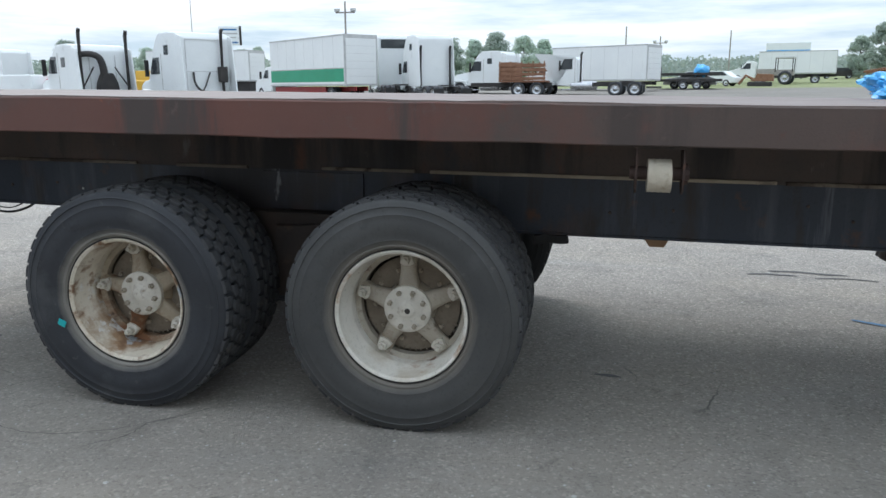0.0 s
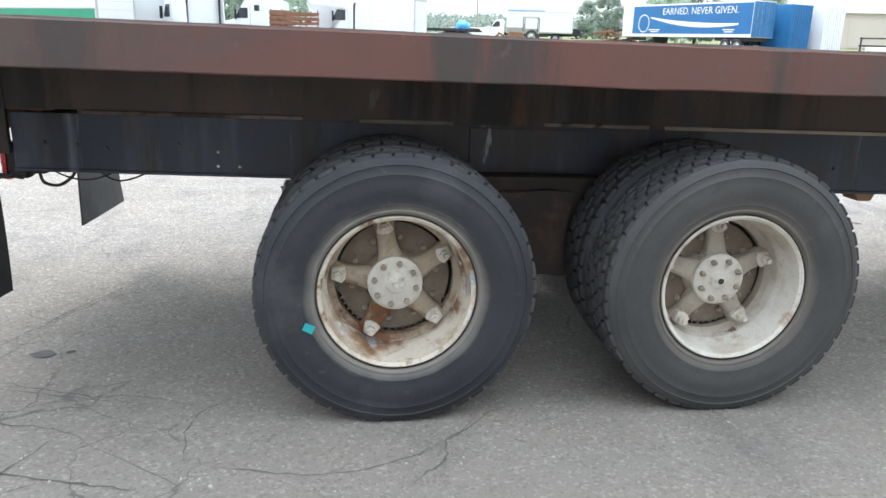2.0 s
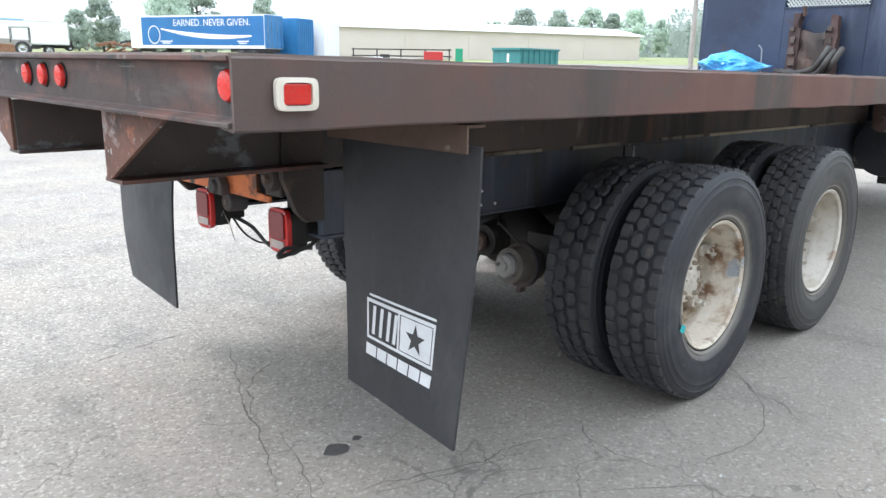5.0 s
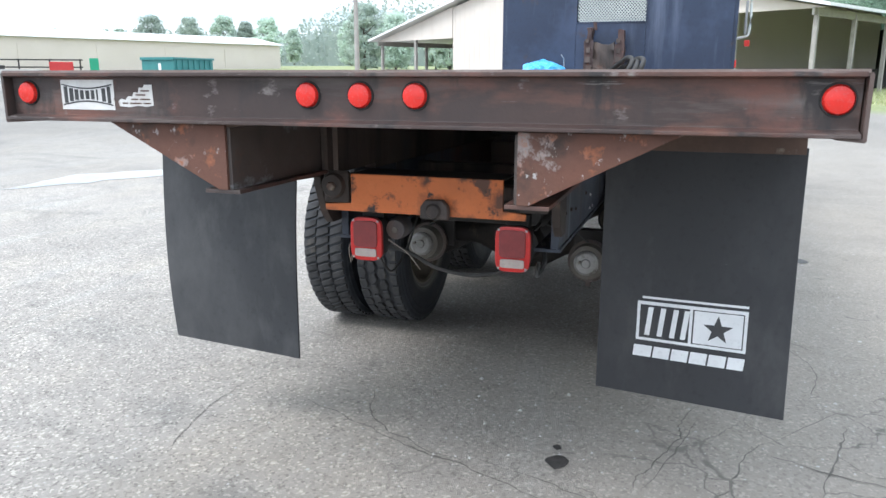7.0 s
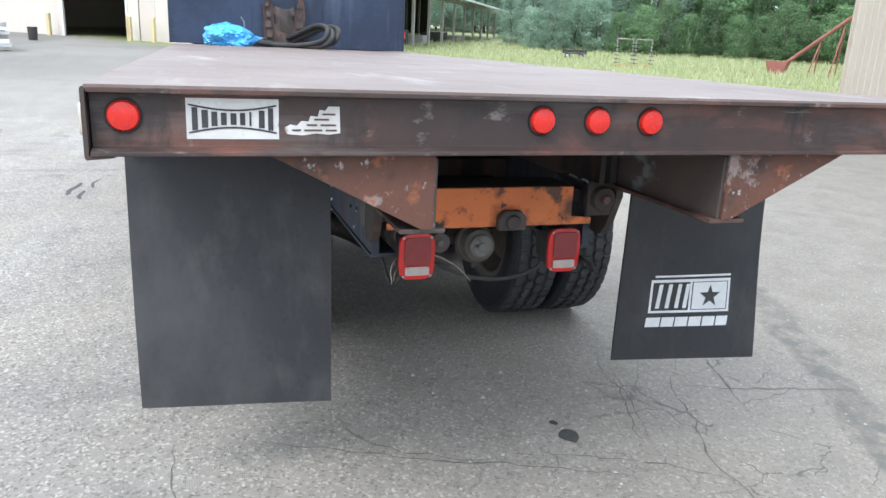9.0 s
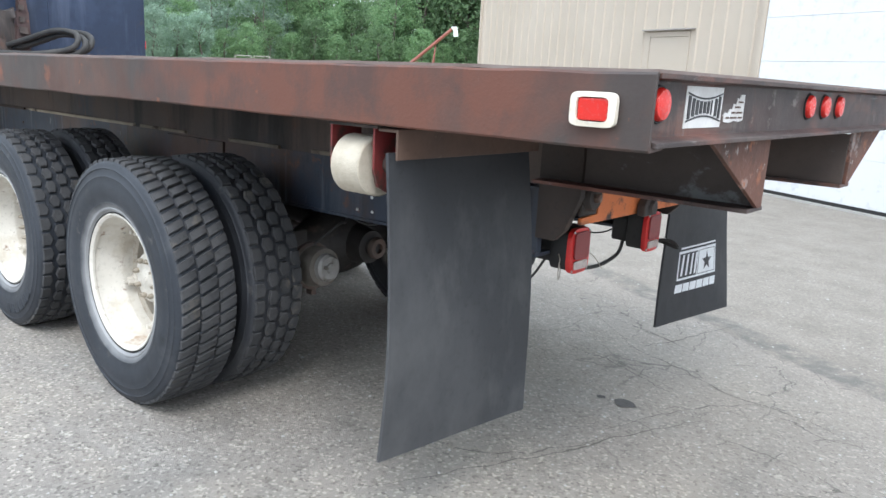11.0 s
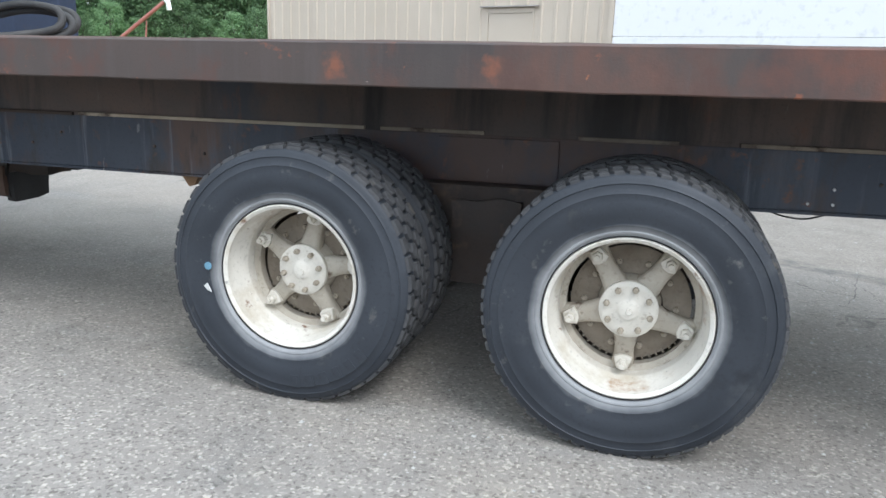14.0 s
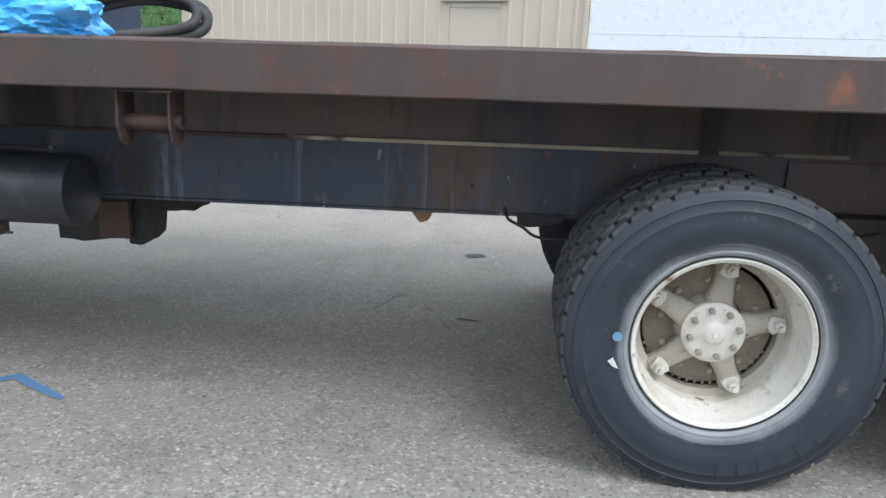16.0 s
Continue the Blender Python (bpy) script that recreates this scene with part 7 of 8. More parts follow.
part("bulk_board", box(2.1, 3.28, -1.09, 1.09, 1.13, 2.36, 0.02), M["stake"], st, "brown solid front section")
x, y, z = place(86.5, 62)
box_truck(x - 1.22 * 0.0, y + 1.4, z - 0.2, 150, 8.8, 3.85, label="white truck with a long plain box")
x, y, z = place(88.4, 55)
tractor(x, y, z - 0.1, 172, roof=2.75, sleeper=False, stacks=1, tall=0.1, label="white day-cab tractor with a single dark stack")

# scattered machines to the side of the row
x, y, z = place(74.8, 92)
box_truck(x, y, z - 0.1, 166, 7.6, 3.45, label="white box truck parked on the grass verge")
eq = thing("equipment_trailer", "dark flat equipment trailer with a blue tarp on it", "trailer", m=pose(*place(84.2, 68), 0, 0, 172))
part("trailer_deck", box(-2.8, 2.6, -1.1, 1.1, 0.65, 0.85, 0.03), M["chassis"], eq)
part("upright_frame", box(2.2, 2.6, -1.1, 1.1, 0.851, 1.9, 0.03), M["chassis"], eq, "dark front rack")
part("side_beam", box(-2.6, 2.1, -1.0, 1.0, 1.15, 1.35, 0.03), M["chassis"], eq)
tarp = bmesh.new()
bmesh.ops.create_icosphere(tarp, subdivisions=4, radius=0.85)
for v in tarp.verts:
    v.co = Vector((v.co.x * 0.75 - 1.1, v.co.y * 0.9, max(-0.35, v.co.z * 0.62) + 0.25 * noise.noise(v.co * 2) + 0.08 * noise.noise(v.co * 6) + 1.5))
part("tarp", tarp, M["blue_tarp"], eq, "bright blue tarp", True)
for s in (-1, 1):
    far_wheel(eq, -0.8, s * 1.05, s, 0.7)
    far_wheel(eq, 0.3, s * 1.05, s, 0.7)


def far_car(x, y, z, heading, colour, label):
    c = thing("car", label, "car", "parked cars", pose(x, y, z, 0, 0, heading))
    part("car_body", prism([(0, 0.32), (0.05, 0.85), (0.5, 0.98), (1.1, 1.42), (2.5, 1.45), (3.2, 1.0), (4.3, 0.85), (4.45, 0.35)], "Y", -0.86, 0.86, bevel=0.08), colour, c, "car body")
    for s in (-1, 1):
        part("side_glass", prism([(0.75, 1.0), (1.2, 1.36), (2.45, 1.38), (2.95, 1.0)], "Y", *sorted((s * 0.855, s * 0.875))), M["dark_glass"], c, "dark side glass")
        far_wheel(c, 0.85, s * 0.80, s, 0.62)
        far_wheel(c, 3.5, s * 0.80, s, 0.62)
    return c


far_car(*place(82.2, 70), 170, M["lumber"], "dusty silver car on the verge")
far_car(*place(80.8, 78), 150, M["truck_white"], "white car on the verge")
far_car(*place(72.4, 125), 165, M["red_paint"], "dark red car on the verge")
far_car(*place(73.6, 118), 170, M["chassis"], "dark car on the verge")


def farm_tractor(x, y, z, heading):
    t = thing("farm_tractor", "grey farm tractor with a glazed cab", "tractor", m=pose(x, y, z, 0, 0, heading))
    part("engine_hood", box(0.8, 2.6, -0.4, 0.4, 0.9, 1.55, 0.08), M["grey_post"], t)
    part("cab_roof", box(-0.9, 0.8, -0.8, 0.8, 2.55, 2.7, 0.04), M["lumber"], t)
    for a in (-0.85, 0.72):
        for s in (-1, 1):
            part("cab_post", box(a, a + 0.08, *sorted((s * 0.70, s * 0.78)), 1.2, 2.55), M["chassis"], t)
    part("cab_base", box(-0.85, 0.8, -0.72, 0.72, 0.9, 1.45, 0.04), M["grey_post"], t)
    for s in (-1, 1):
        far_wheel(t, -0.2, s * 0.95, s, 1.3)
        far_wheel(t, 2.2, s * 0.80, s, 0.8)


farm_tractor(*place(77.9, 84), 160)
x, y, z = place(79.4, 78)
dig = thing("excavator", "rusty orange digger beside the verge", "excavator", m=pose(x, y, z - 0.2, 0, 0, 165) @ Matrix.Scale(0.75, 4))
part("track", box(-1.4, 1.4, -1.1, 1.1, 0.0, 0.8, 0.2), M["chassis"], dig, "dark tracks")
part("engine_house", prism([(-1.6, 0.85), (-1.5, 1.7), (0.3, 1.8), (0.6, 1.2), (1.2, 0.85)], "Y", -1.0, 1.0, bevel=0.05), M["stake"], dig, "faded orange housing")
part("boom", tube([(0.8, 0, 1.1), (1.7, 0, 1.6), (2.5, 0, 0.5)], 0.16, 8), M["stake"], dig, "rusty boom")
for k, (az, d, lab, nm) in enumerate(((70.2, 84, "pile of dark scrap iron on the verge", "scrap_pile"), (71.4, 92, "heap of brown timber on the verge", "timber_pile"))):
    x, y, z = place(az, d)
    bm = bmesh.new()
    rr = random.Random(30 + k)
    for j in range(26):
        a, l = rr.uniform(0, 180), rr.uniform(0.8, 2.2)
        moved(box(-l / 2, l / 2, -0.12, 0.12, -0.1, 0.1), pose(rr.uniform(-1.8, 1.8), rr.uniform(-0.9, 0.9), 0.2 + 1.5 * rr.random() * (1 - abs(rr.uniform(-0.6, 0.6))), rr.uniform(-15, 15), rr.uniform(-15, 15), a), bm)
    ob = part(nm, bm, M["stake"] if k else M["chassis"], None, m=pose(x, y, z))
    tagged(ob, lab, "pile", kind="stuff")

# blue trailer with a slogan
TA, TB = Vector((27.5, 71.2)), Vector((32.96, 56.2))
tv = TA - TB
TL = tv.length
TR = pose(TB.x, TB.y, rise(*TB) + 0.10, 0, 0, math.degrees(math.atan2(tv.y, tv.x)))
trailer = thing("blue_trailer", "blue box trailer with a white curved stroke and slogan", "trailer", m=TR)
part("trailer_body", box(0, TL, -2.6, 0, 1.15, 4.05, 0.02), M["box_white"], trailer, "white trailer shell")
SIDE = part("side_sheet", box(0.05, TL - 1.5, 0.001, 0.012, 1.42, 3.92), M["blue_trailer"], trailer, "blue printed side sheet")
for k in range(2):
    part("rear_door", box(-0.06, -0.001, -2.55 + 1.28 * k, -1.29 + 1.28 * k, 1.2, 4.0, 0.01), M["blue_door"], trailer, "blue rear door")
    for j in range(2):
        part("lock_rod", box(-0.09, -0.061, -2.2 + 1.28 * k + 0.5 * j, -2.16 + 1.28 * k + 0.5 * j, 1.2, 4.0), M["chrome"], trailer)
for wx in (1.4, 2.7):
    for s, yy in ((1, -0.15), (-1, -2.45)):
        far_wheel(trailer, wx, yy, s)
part("landing_gear", box(TL - 4.2, TL - 4.0, -2.2, -0.4, -0.1, 1.15, 0.02), M["chassis"], trailer)
part("side_skirt", box(0.2, 4.0, -2.4, -0.2, 0.85, 1.14, 0.02), M["chassis"], trailer)
# local +y looks towards the yard, x runs right to left for the viewer
txt = bpy.data.curves.new("slogan", "FONT")
txt.body, txt.size, txt.align_x, txt.extrude = "EARNED. NEVER GIVEN.", 0.84, "CENTER", 0.004
M["sign_white"] = glow_free("white_lettering", (0.78, 0.78, 0.78), 0.5)
txt.materials.append(M["sign_white"])
slogan = new("slogan", txt)
slogan.parent = SIDE
slogan.matrix_basis = pose(6.0, 0.02, 3.12, 90, 0, 180)
sweep = bmesh.new()
n = 24
for i in range(n):
    q0, q1 = i / n, (i + 1) / n
    def edge(q):
        xx = 1.4 + 10.6 * q
        mid = 2.15 + 1.0 * (q - 0.25) ** 2 * 1.3
        th = 0.34 * (0.25 + math.sin(math.pi * min(1, q * 0.92 + 0.06)))
        return xx, mid - th / 2, mid + th / 2
    (xa, la, ha), (xb, lb, hb) = edge(q0), edge(q1)
    sweep.faces.new([sweep.verts.new(p) for p in ((xa, 0.016, la), (xb, 0.016, lb), (xb, 0.016, hb), (xa, 0.016, ha))])
part("curved_stroke", sweep, M["sign_white"], SIDE, "white curved stroke")
ring = lathe([(0.62, 0.013), (0.70, 0.013), (0.70, 0.018), (0.62, 0.018)], "Y", 28, closed=True)
part("ring_emblem", moved(ring, Matrix.Translation((12.9, 0, 2.35)) @ Matrix.Diagonal((1.1, 1, 1.2, 1))), M["sign_white"], SIDE, "white ring emblem")
for xx, zz, w in ((11.4, 1.72, 1.5), (11.4, 1.55, 1.0), (2.4, 1.72, 1.3), (2.4, 1.55, 0.9)):
    part("caption_bar", box(xx - w / 2, xx + w / 2, 0.013, 0.018, zz, zz + 0.10), M["sign_white"], SIDE)
for off, mat_, lab, ln in ((3.3, M["blue_door"], "plain blue shipping container beside the trailer", 6.0), (6.6, M["box_white"], "weathered white trailer behind the blue one", 10.0)):
    c = thing("cargo_container", lab, "container", m=TR @ pose(-0.4 - 0.2 * off, -off, 0))
    part("container_shell", box(0, ln, -2.5, 0, 0.3, 3.9, 0.03), mat_, c)
    for k in range(8):
        part("corrugation", box(-0.05, -0.001, -2.4 + 0.3 * k, -2.25 + 0.3 * k, 0.35, 3.85, 0.01), mat_, c)

# dumpster, fence and small things before the long building
bx, by = 38.5, 32.0
dump = thing("dumpster", "large teal roll-off dumpster with ribbed sides", "dumpster", m=pose(bx, by, rise(bx, by) - 0.05, 0, 0, 5))
part("bin_shell", box(0, 5.0, 0, 2.4, 0.15, 1.75, 0.03), M["teal"], dump, "teal steel bin")
for k in range(7):
    part("bin_rib", box(0.3 + 0.7 * k, 0.42 + 0.7 * k, -0.07, -0.001, 0.2, 1.64, 0.01), M["teal"], dump)
part("top_rail", box(-0.06, 5.06, -0.10, -0.001, 1.66, 1.80, 0.02), M["teal"], dump)
part("end_rail", box(-0.10, -0.001, -0.05, 2.45, 1.62, 1.80, 0.02), M["teal"], dump)
part("bin_label", box(-0.012, -0.001, 0.95, 1.15, 0.8, 1.4), M["sign_white"], dump, "white label")
E2 = (-2.68, -2.91)
fx, fy, fz = place(52.5, 80, E2)
fence = thing("rail_fence", "grey steel rail fence by the long building", "fence", m=pose(fx, fy, fz + 0.1, 0, 0, -53))
for k in range(5):
    part("post", box(2.5 * k - 0.06, 2.5 * k + 0.06, -0.06, 0.06, -0.3, 1.3), M["chassis"], fence)
for z in (0.5, 1.15):
    part("rail", box(-0.2, 10.2, 0.061, 0.12, z, z + 0.12), M["chassis"], fence)
for nm, az, d, mat_, lab, h, w in (("rack", 46.6, 76, M["red_paint"], "red steel rack by the fence", 1.25, 1.9), ("hopper", 44.7, 72, M["green"], "green feed hopper on a stand", 1.6, 0.7), ("barrier", 51.2, 74, M["truck_white"], "white barrier block by the fence", 0.7, 2.2), ("barrier", 49.2, 70, M["concrete"], "grey concrete block by the fence", 0.7, 3.0), ("engine", 50.2, 78, M["chassis"], "dark engine part on a pallet", 0.9, 1.0)):
    ox, oy, oz = place(az, d, E2)
    o = part(nm, box(-w / 2, w / 2, -0.4, 0.4, 0.0, h, 0.06), mat_, None, m=pose(ox, oy, oz - 0.05, 0, 0, az - 90))
    tagged(o, lab, nm)

# sign on a pole, light poles
x, y, z = place(117.4, 84)
sg = thing("pole_sign", "white and blue sign board on a dark pole", "sign", m=pose(x, y, z, 0, 0, 20))
part("sign_pole", box(-0.2, 0.2, -0.2, 0.2, -0.3, 4.25, 0.03), M["chassis"], sg, "dark pole")
part("sign_board", box(-1.05, 1.05, -0.15, 0.15, 4.26, 6.15, 0.04), M["truck_white"], sg, "white board")
part("sign_edge", box(1.051, 1.25, -0.18, 0.18, 4.25, 6.2, 0.02), M["chassis"], sg)
for zz, w, mt in ((5.75, 0.8, "blue_trailer"), (5.35, 0.85, "lumber"), (4.95, 0.7, "lumber"), (4.45, 0.9, "blue_trailer")):
    part("sign_bar", box(-w, w, -0.162, -0.151, zz, zz + 0.16), M[mt], sg)
x, y, z = place(77.8, 120)
bb = thing("billboard", "blue and white billboard on posts", "billboard", m=pose(x, y, z, 0, 0, -8))
part("board", box(-2.9, 2.9, -0.2, 0.2, 3.2, 5.0, 0.05), M["truck_white"], bb)
part("board_field", box(-2.8, 2.8, -0.215, -0.201, 3.25, 4.0), M["blue_tarp"], bb, "blue lower field")
for s in (-1, 1):
    part("board_post", box(s * 2.0 - 0.12, s * 2.0 + 0.12, -0.12, 0.12, -0.3, 3.19), M["chassis"], bb)
for az, d, h, head in ((109.1, 70, 7.7, True), (88.6, 95, 6.6, False), (86.2, 110, 6.0, True), (81.5, 110, 6.5, False), (119.9, 60, 9.0, False)):
    x, y, z = place(az, d)
    pl = thing("light_pole", "slim grey yard light pole" if head else "bare wooden utility pole", "pole", m=pose(x, y, z))
    part("mast", lathe([(0.0, -0.3), (0.11 if az < 119 else 0.04, -0.3), (0.08 if az < 119 else 0.02, h), (0.0, h)], "Z", 10), M["grey_post"], pl)
    if head:
        part("lamp_arm", box(-0.9, 0.9, -0.06, 0.06, h - 1.0, h - 0.88), M["grey_post"], pl)
        for s in (-1, 1):
            part("lamp_head", box(s * 0.75 - 0.22, s * 0.75 + 0.22, -0.16, 0.16, h - 0.87, h - 0.60, 0.03), M["lumber"], pl, "grey lamp head")
x, y = 31.5, 15.5
pl = thing("light_pole", "tall grey utility pole by the shed", "pole", m=pose(x, y, rise(x, y)))
part("mast", lathe([(0.0, -0.3), (0.13, -0.3), (0.09, 9), (0.0, 9)], "Z", 10), M["grey_post"], pl)

# ---- trees ----
def leaf_material(name, c1, c2):
    m = bpy.data.materials.new(name)
    m.use_nodes = True
    nt = m.node_tree
    N, L = nt.nodes.new, nt.links.new
    b = nt.nodes["Principled BSDF"]
    g, info = N("ShaderNodeNewGeometry"), N("ShaderNodeObjectInfo")
    mx, hue = N("ShaderNodeMixRGB"), N("ShaderNodeHueSaturation")
    mx.inputs["Color1"].default_value, mx.inputs["Color2"].default_value = (*c1, 1), (*c2, 1)
    L(g.outputs["Random Per Island"], mx.inputs["Fac"])
    L(mx.outputs["Color"], hue.inputs["Color"])
    r = N("ShaderNodeMapRange")
    r.inputs["To Min"].default_value, r.inputs["To Max"].default_value = 0.7, 1.35
    L(info.outputs["Random"], r.inputs["Value"])
    L(r.outputs["Result"], hue.inputs["Value"])
    L(hue.outputs["Color"], b.inputs["Base Color"])
    b.inputs["Roughness"].default_value = 0.6
    tr, ad = N("ShaderNodeBsdfTranslucent"), N("ShaderNodeMixShader")
    ad.inputs["Fac"].default_value = 0.45
    L(hue.outputs["Color"], tr.inputs["Color"])
    L(b.outputs[0], ad.inputs[1])
    L(tr.outputs[0], ad.inputs[2])
    L(ad.outputs[0], nt.nodes["Material Output"].inputs["Surface"])
    return m


M["leaf"] = leaf_material("green_leaves", (0.10, 0.185, 0.09), (0.215, 0.33, 0.16))
# blue-green lift in this colour imitates haze over the wood by the shed
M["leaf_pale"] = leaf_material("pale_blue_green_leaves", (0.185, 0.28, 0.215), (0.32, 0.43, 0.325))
# far leaves far paler than foliage: distance haze is painted into them
M["leaf_far"] = leaf_material("haze_paled_far_leaves", (0.36, 0.45, 0.39), (0.54, 0.61, 0.53))
M["bark"] = surf("grey_brown_bark", (0.10, 0.085, 0.07), (0.16, 0.14, 0.12), 4, 0.9, 0, 0.4, 30)


def crown_mesh(seed, height, spread, low, clumps, leaves, size, mat):
    """Leaves in uneven clumps, thin at the edges."""
    rnd = np.random.RandomState(seed)
    verts, faces = [], []
    for c in range(clumps):
        u = rnd.uniform(0, 1)
        zc = low + (height - low) * u
        r = spread * (0.35 + 0.75 * math.sin(math.pi * min(1, 0.15 + 0.85 * u))) * rnd.uniform(0.45, 1.0)
        a = rnd.uniform(0, 2 * math.pi)
        centre = np.array([r * math.cos(a), r * math.sin(a), zc])
        cs = spread * rnd.uniform(0.22, 0.42)
        for k in range(leaves):
            d = rnd.normal(size=3)
            d /= np.linalg.norm(d)
            p = centre + d * cs * rnd.uniform(0.6, 1.05) * np.array([1.15, 1.15, 0.8])
            t = rnd.normal(size=3)
            t -= d * (t @ d) * 0.6
            t /= np.linalg.norm(t)
            b = np.cross(d + 0.5 * rnd.normal(size=3), t)
            b /= np.linalg.norm(b)
            s = size * rnd.uniform(0.6, 1.3)
            i = len(verts)
            verts += [p - t * s, p + b * s * 0.55, p + t * s, p - b * s * 0.55]
            faces.append((i, i + 1, i + 2, i + 3))
    me = bpy.data.meshes.new("crown")
    me.from_pydata([tuple(v) for v in verts], [], faces)
    me.materials.append(mat)
    return me


def trunk_mesh(seed, height):
    rnd = random.Random(seed)
    pts = [(0, 0, -0.4), (rnd.uniform(-0.1, 0.1), rnd.uniform(-0.1, 0.1), height * 0.3), (rnd.uniform(-0.3, 0.3), rnd.uniform(-0.3, 0.3), height * 0.6), (rnd.uniform(-0.4, 0.4), rnd.uniform(-0.4, 0.4), height * 0.9)]
    bm = tube(pts, [0.22, 0.17, 0.11, 0.03], 8)
    for k in range(6):
        a, h = rnd.uniform(0, 6.28), height * rnd.uniform(0.3, 0.7)
        ln = height * rnd.uniform(0.15, 0.28)
        tube([(0, 0, h), (ln * 0.5 * math.cos(a), ln * 0.5 * math.sin(a), h + ln * 0.4), (ln * math.cos(a), ln * math.sin(a), h + ln * 0.9)], [0.07, 0.05, 0.015], 6, bm)
    return mesh_of("trunk", bm, M["bark"], True)


KINDS = []
for k in range(5):
    hgt = (9.0, 11.0, 8.0, 10.0, 12.0)[k]
    KINDS.append((trunk_mesh(20 + k, hgt), crown_mesh(40 + k, hgt, (2.4, 2.8, 2.6, 2.2, 2.9)[k], (1.2, 1.8, 0.6, 1.0, 2.0)[k], 105, 85, 0.13, M["leaf"]), hgt))
PALE_KINDS = []
for k in range(4):
    hgt = (9.5, 11.0, 8.5, 12.0)[k]
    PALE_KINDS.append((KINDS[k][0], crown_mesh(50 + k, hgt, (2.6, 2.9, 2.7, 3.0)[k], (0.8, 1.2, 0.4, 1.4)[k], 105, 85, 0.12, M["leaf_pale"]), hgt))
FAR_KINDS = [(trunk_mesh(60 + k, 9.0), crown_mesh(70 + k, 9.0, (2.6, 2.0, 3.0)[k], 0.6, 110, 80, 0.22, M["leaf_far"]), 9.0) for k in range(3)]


def tree(x, y, kind, scale, turn, group, label, z=None):
    t = thing("tree", label, "tree", group, pose(x, y, rise(x, y) if z is None else z, 0, 0, turn) @ Matrix.Scale(scale, 4))
    shared("trunk", kind[0], t)
    shared("crown", kind[1], t)
    return t


rnd = random.Random(5)
# woodland beyond the field, in three staggered rows
for row, (dist, n) in enumerate(((56, 34), (62, 30), (70, 26))):
    for k in range(n):
        az = -78 + 62 * (k + 0.4 * (row % 2)) / n + rnd.uniform(-0.6, 0.6)
        d = dist + rnd.uniform(-2.5, 2.5) + (8 if az > -24 else 0)
        if -74 < az < -60 and d < 58:
            continue
        x, y = d * math.cos(radians(az)), d * math.sin(radians(az))
        q = SHED.inverted() @ Vector((x, y, 0))
        if -4 < q.x < 34 and -57 < q.y < 3:
            continue
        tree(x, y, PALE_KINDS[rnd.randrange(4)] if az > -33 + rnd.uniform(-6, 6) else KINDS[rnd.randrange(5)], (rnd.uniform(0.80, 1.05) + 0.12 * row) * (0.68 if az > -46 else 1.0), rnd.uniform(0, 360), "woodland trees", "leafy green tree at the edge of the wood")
for k in range(34):
    az = -76 + 58 * k / 34
    d = 51 + rnd.uniform(-1.5, 1.5) + (8 if az > -24 else 0)
    q = SHED.inverted() @ Vector((d * math.cos(radians(az)), d * math.sin(radians(az)), 0))
    if -3 < q.x < 34 and -55 < q.y < 3:
        continue
    tree(d * math.cos(radians(az)), d * math.sin(radians(az)), PALE_KINDS[2] if az > -31 else KINDS[2], rnd.uniform(0.30, 0.50), rnd.uniform(0, 360), "woodland bushes", "low leafy bush in front of the wood")
# trees behind the shed and beside it
for k in range(16):
    az = -16 + 44 * k / 16 + rnd.uniform(-1, 1)
    d = 105 + rnd.uniform(-8, 8)
    tree(d * math.cos(radians(az)), d * math.sin(radians(az)), FAR_KINDS[k % 3], rnd.uniform(0.75, 1.0), rnd.uniform(0, 360), "trees behind the shed", "hazy green tree behind the shed")
for row in range(3):
    for k in range(20):
        az = -27 + 26 * (k + 0.33 * row) / 20 + rnd.uniform(-0.4, 0.4)
        d = 97 + 8 * row + rnd.uniform(-2, 2)
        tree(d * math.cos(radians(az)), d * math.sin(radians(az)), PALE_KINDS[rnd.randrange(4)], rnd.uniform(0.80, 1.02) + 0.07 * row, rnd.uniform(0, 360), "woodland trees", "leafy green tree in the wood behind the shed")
# loose belt of far trees round the yard: bearing, distance, scale
belt = [(33, 175, 1.1), (34.5, 178, 1.0), (36, 180, 1.15), (38.5, 170, 1.0), (41, 176, 1.05), (43, 182, 0.8), (31, 190, 0.9), (27, 165, 1.0), (47, 185, 0.75), (51, 185, 0.7), (56, 180, 0.75),
        (61, 120, 0.9), (66.0, 104, 1.0), (68.0, 100, 0.9), (72.0, 112, 0.75), (73.4, 118, 0.6), (94.5, 105, 0.6), (96, 98, 0.62), (98.0, 104, 0.68), (99.6, 108, 0.62), (101.5, 104, 0.62),
        (110, 118, 0.6), (115.5, 112, 0.52), (116.6, 118, 0.5), (121, 110, 0.5), (123, 116, 0.5), (128, 110, 0.55), (134, 108, 0.6)]
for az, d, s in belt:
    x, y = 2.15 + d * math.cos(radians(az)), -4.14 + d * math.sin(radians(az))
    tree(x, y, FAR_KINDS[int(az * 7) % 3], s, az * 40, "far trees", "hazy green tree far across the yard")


def wood_top(az):
    """Height of the wooded skyline at a bearing."""
    return 6 + 4 * noise.noise((az * 6, 1.0, 0)) + 2 * noise.noise((az * 25, 3.0, 0)) + 5 * min(1.0, max(0.0, (radians(50) - az) / 0.15)) + 9 * min(1.0, max(0.0, (radians(30) - az) / 0.10))


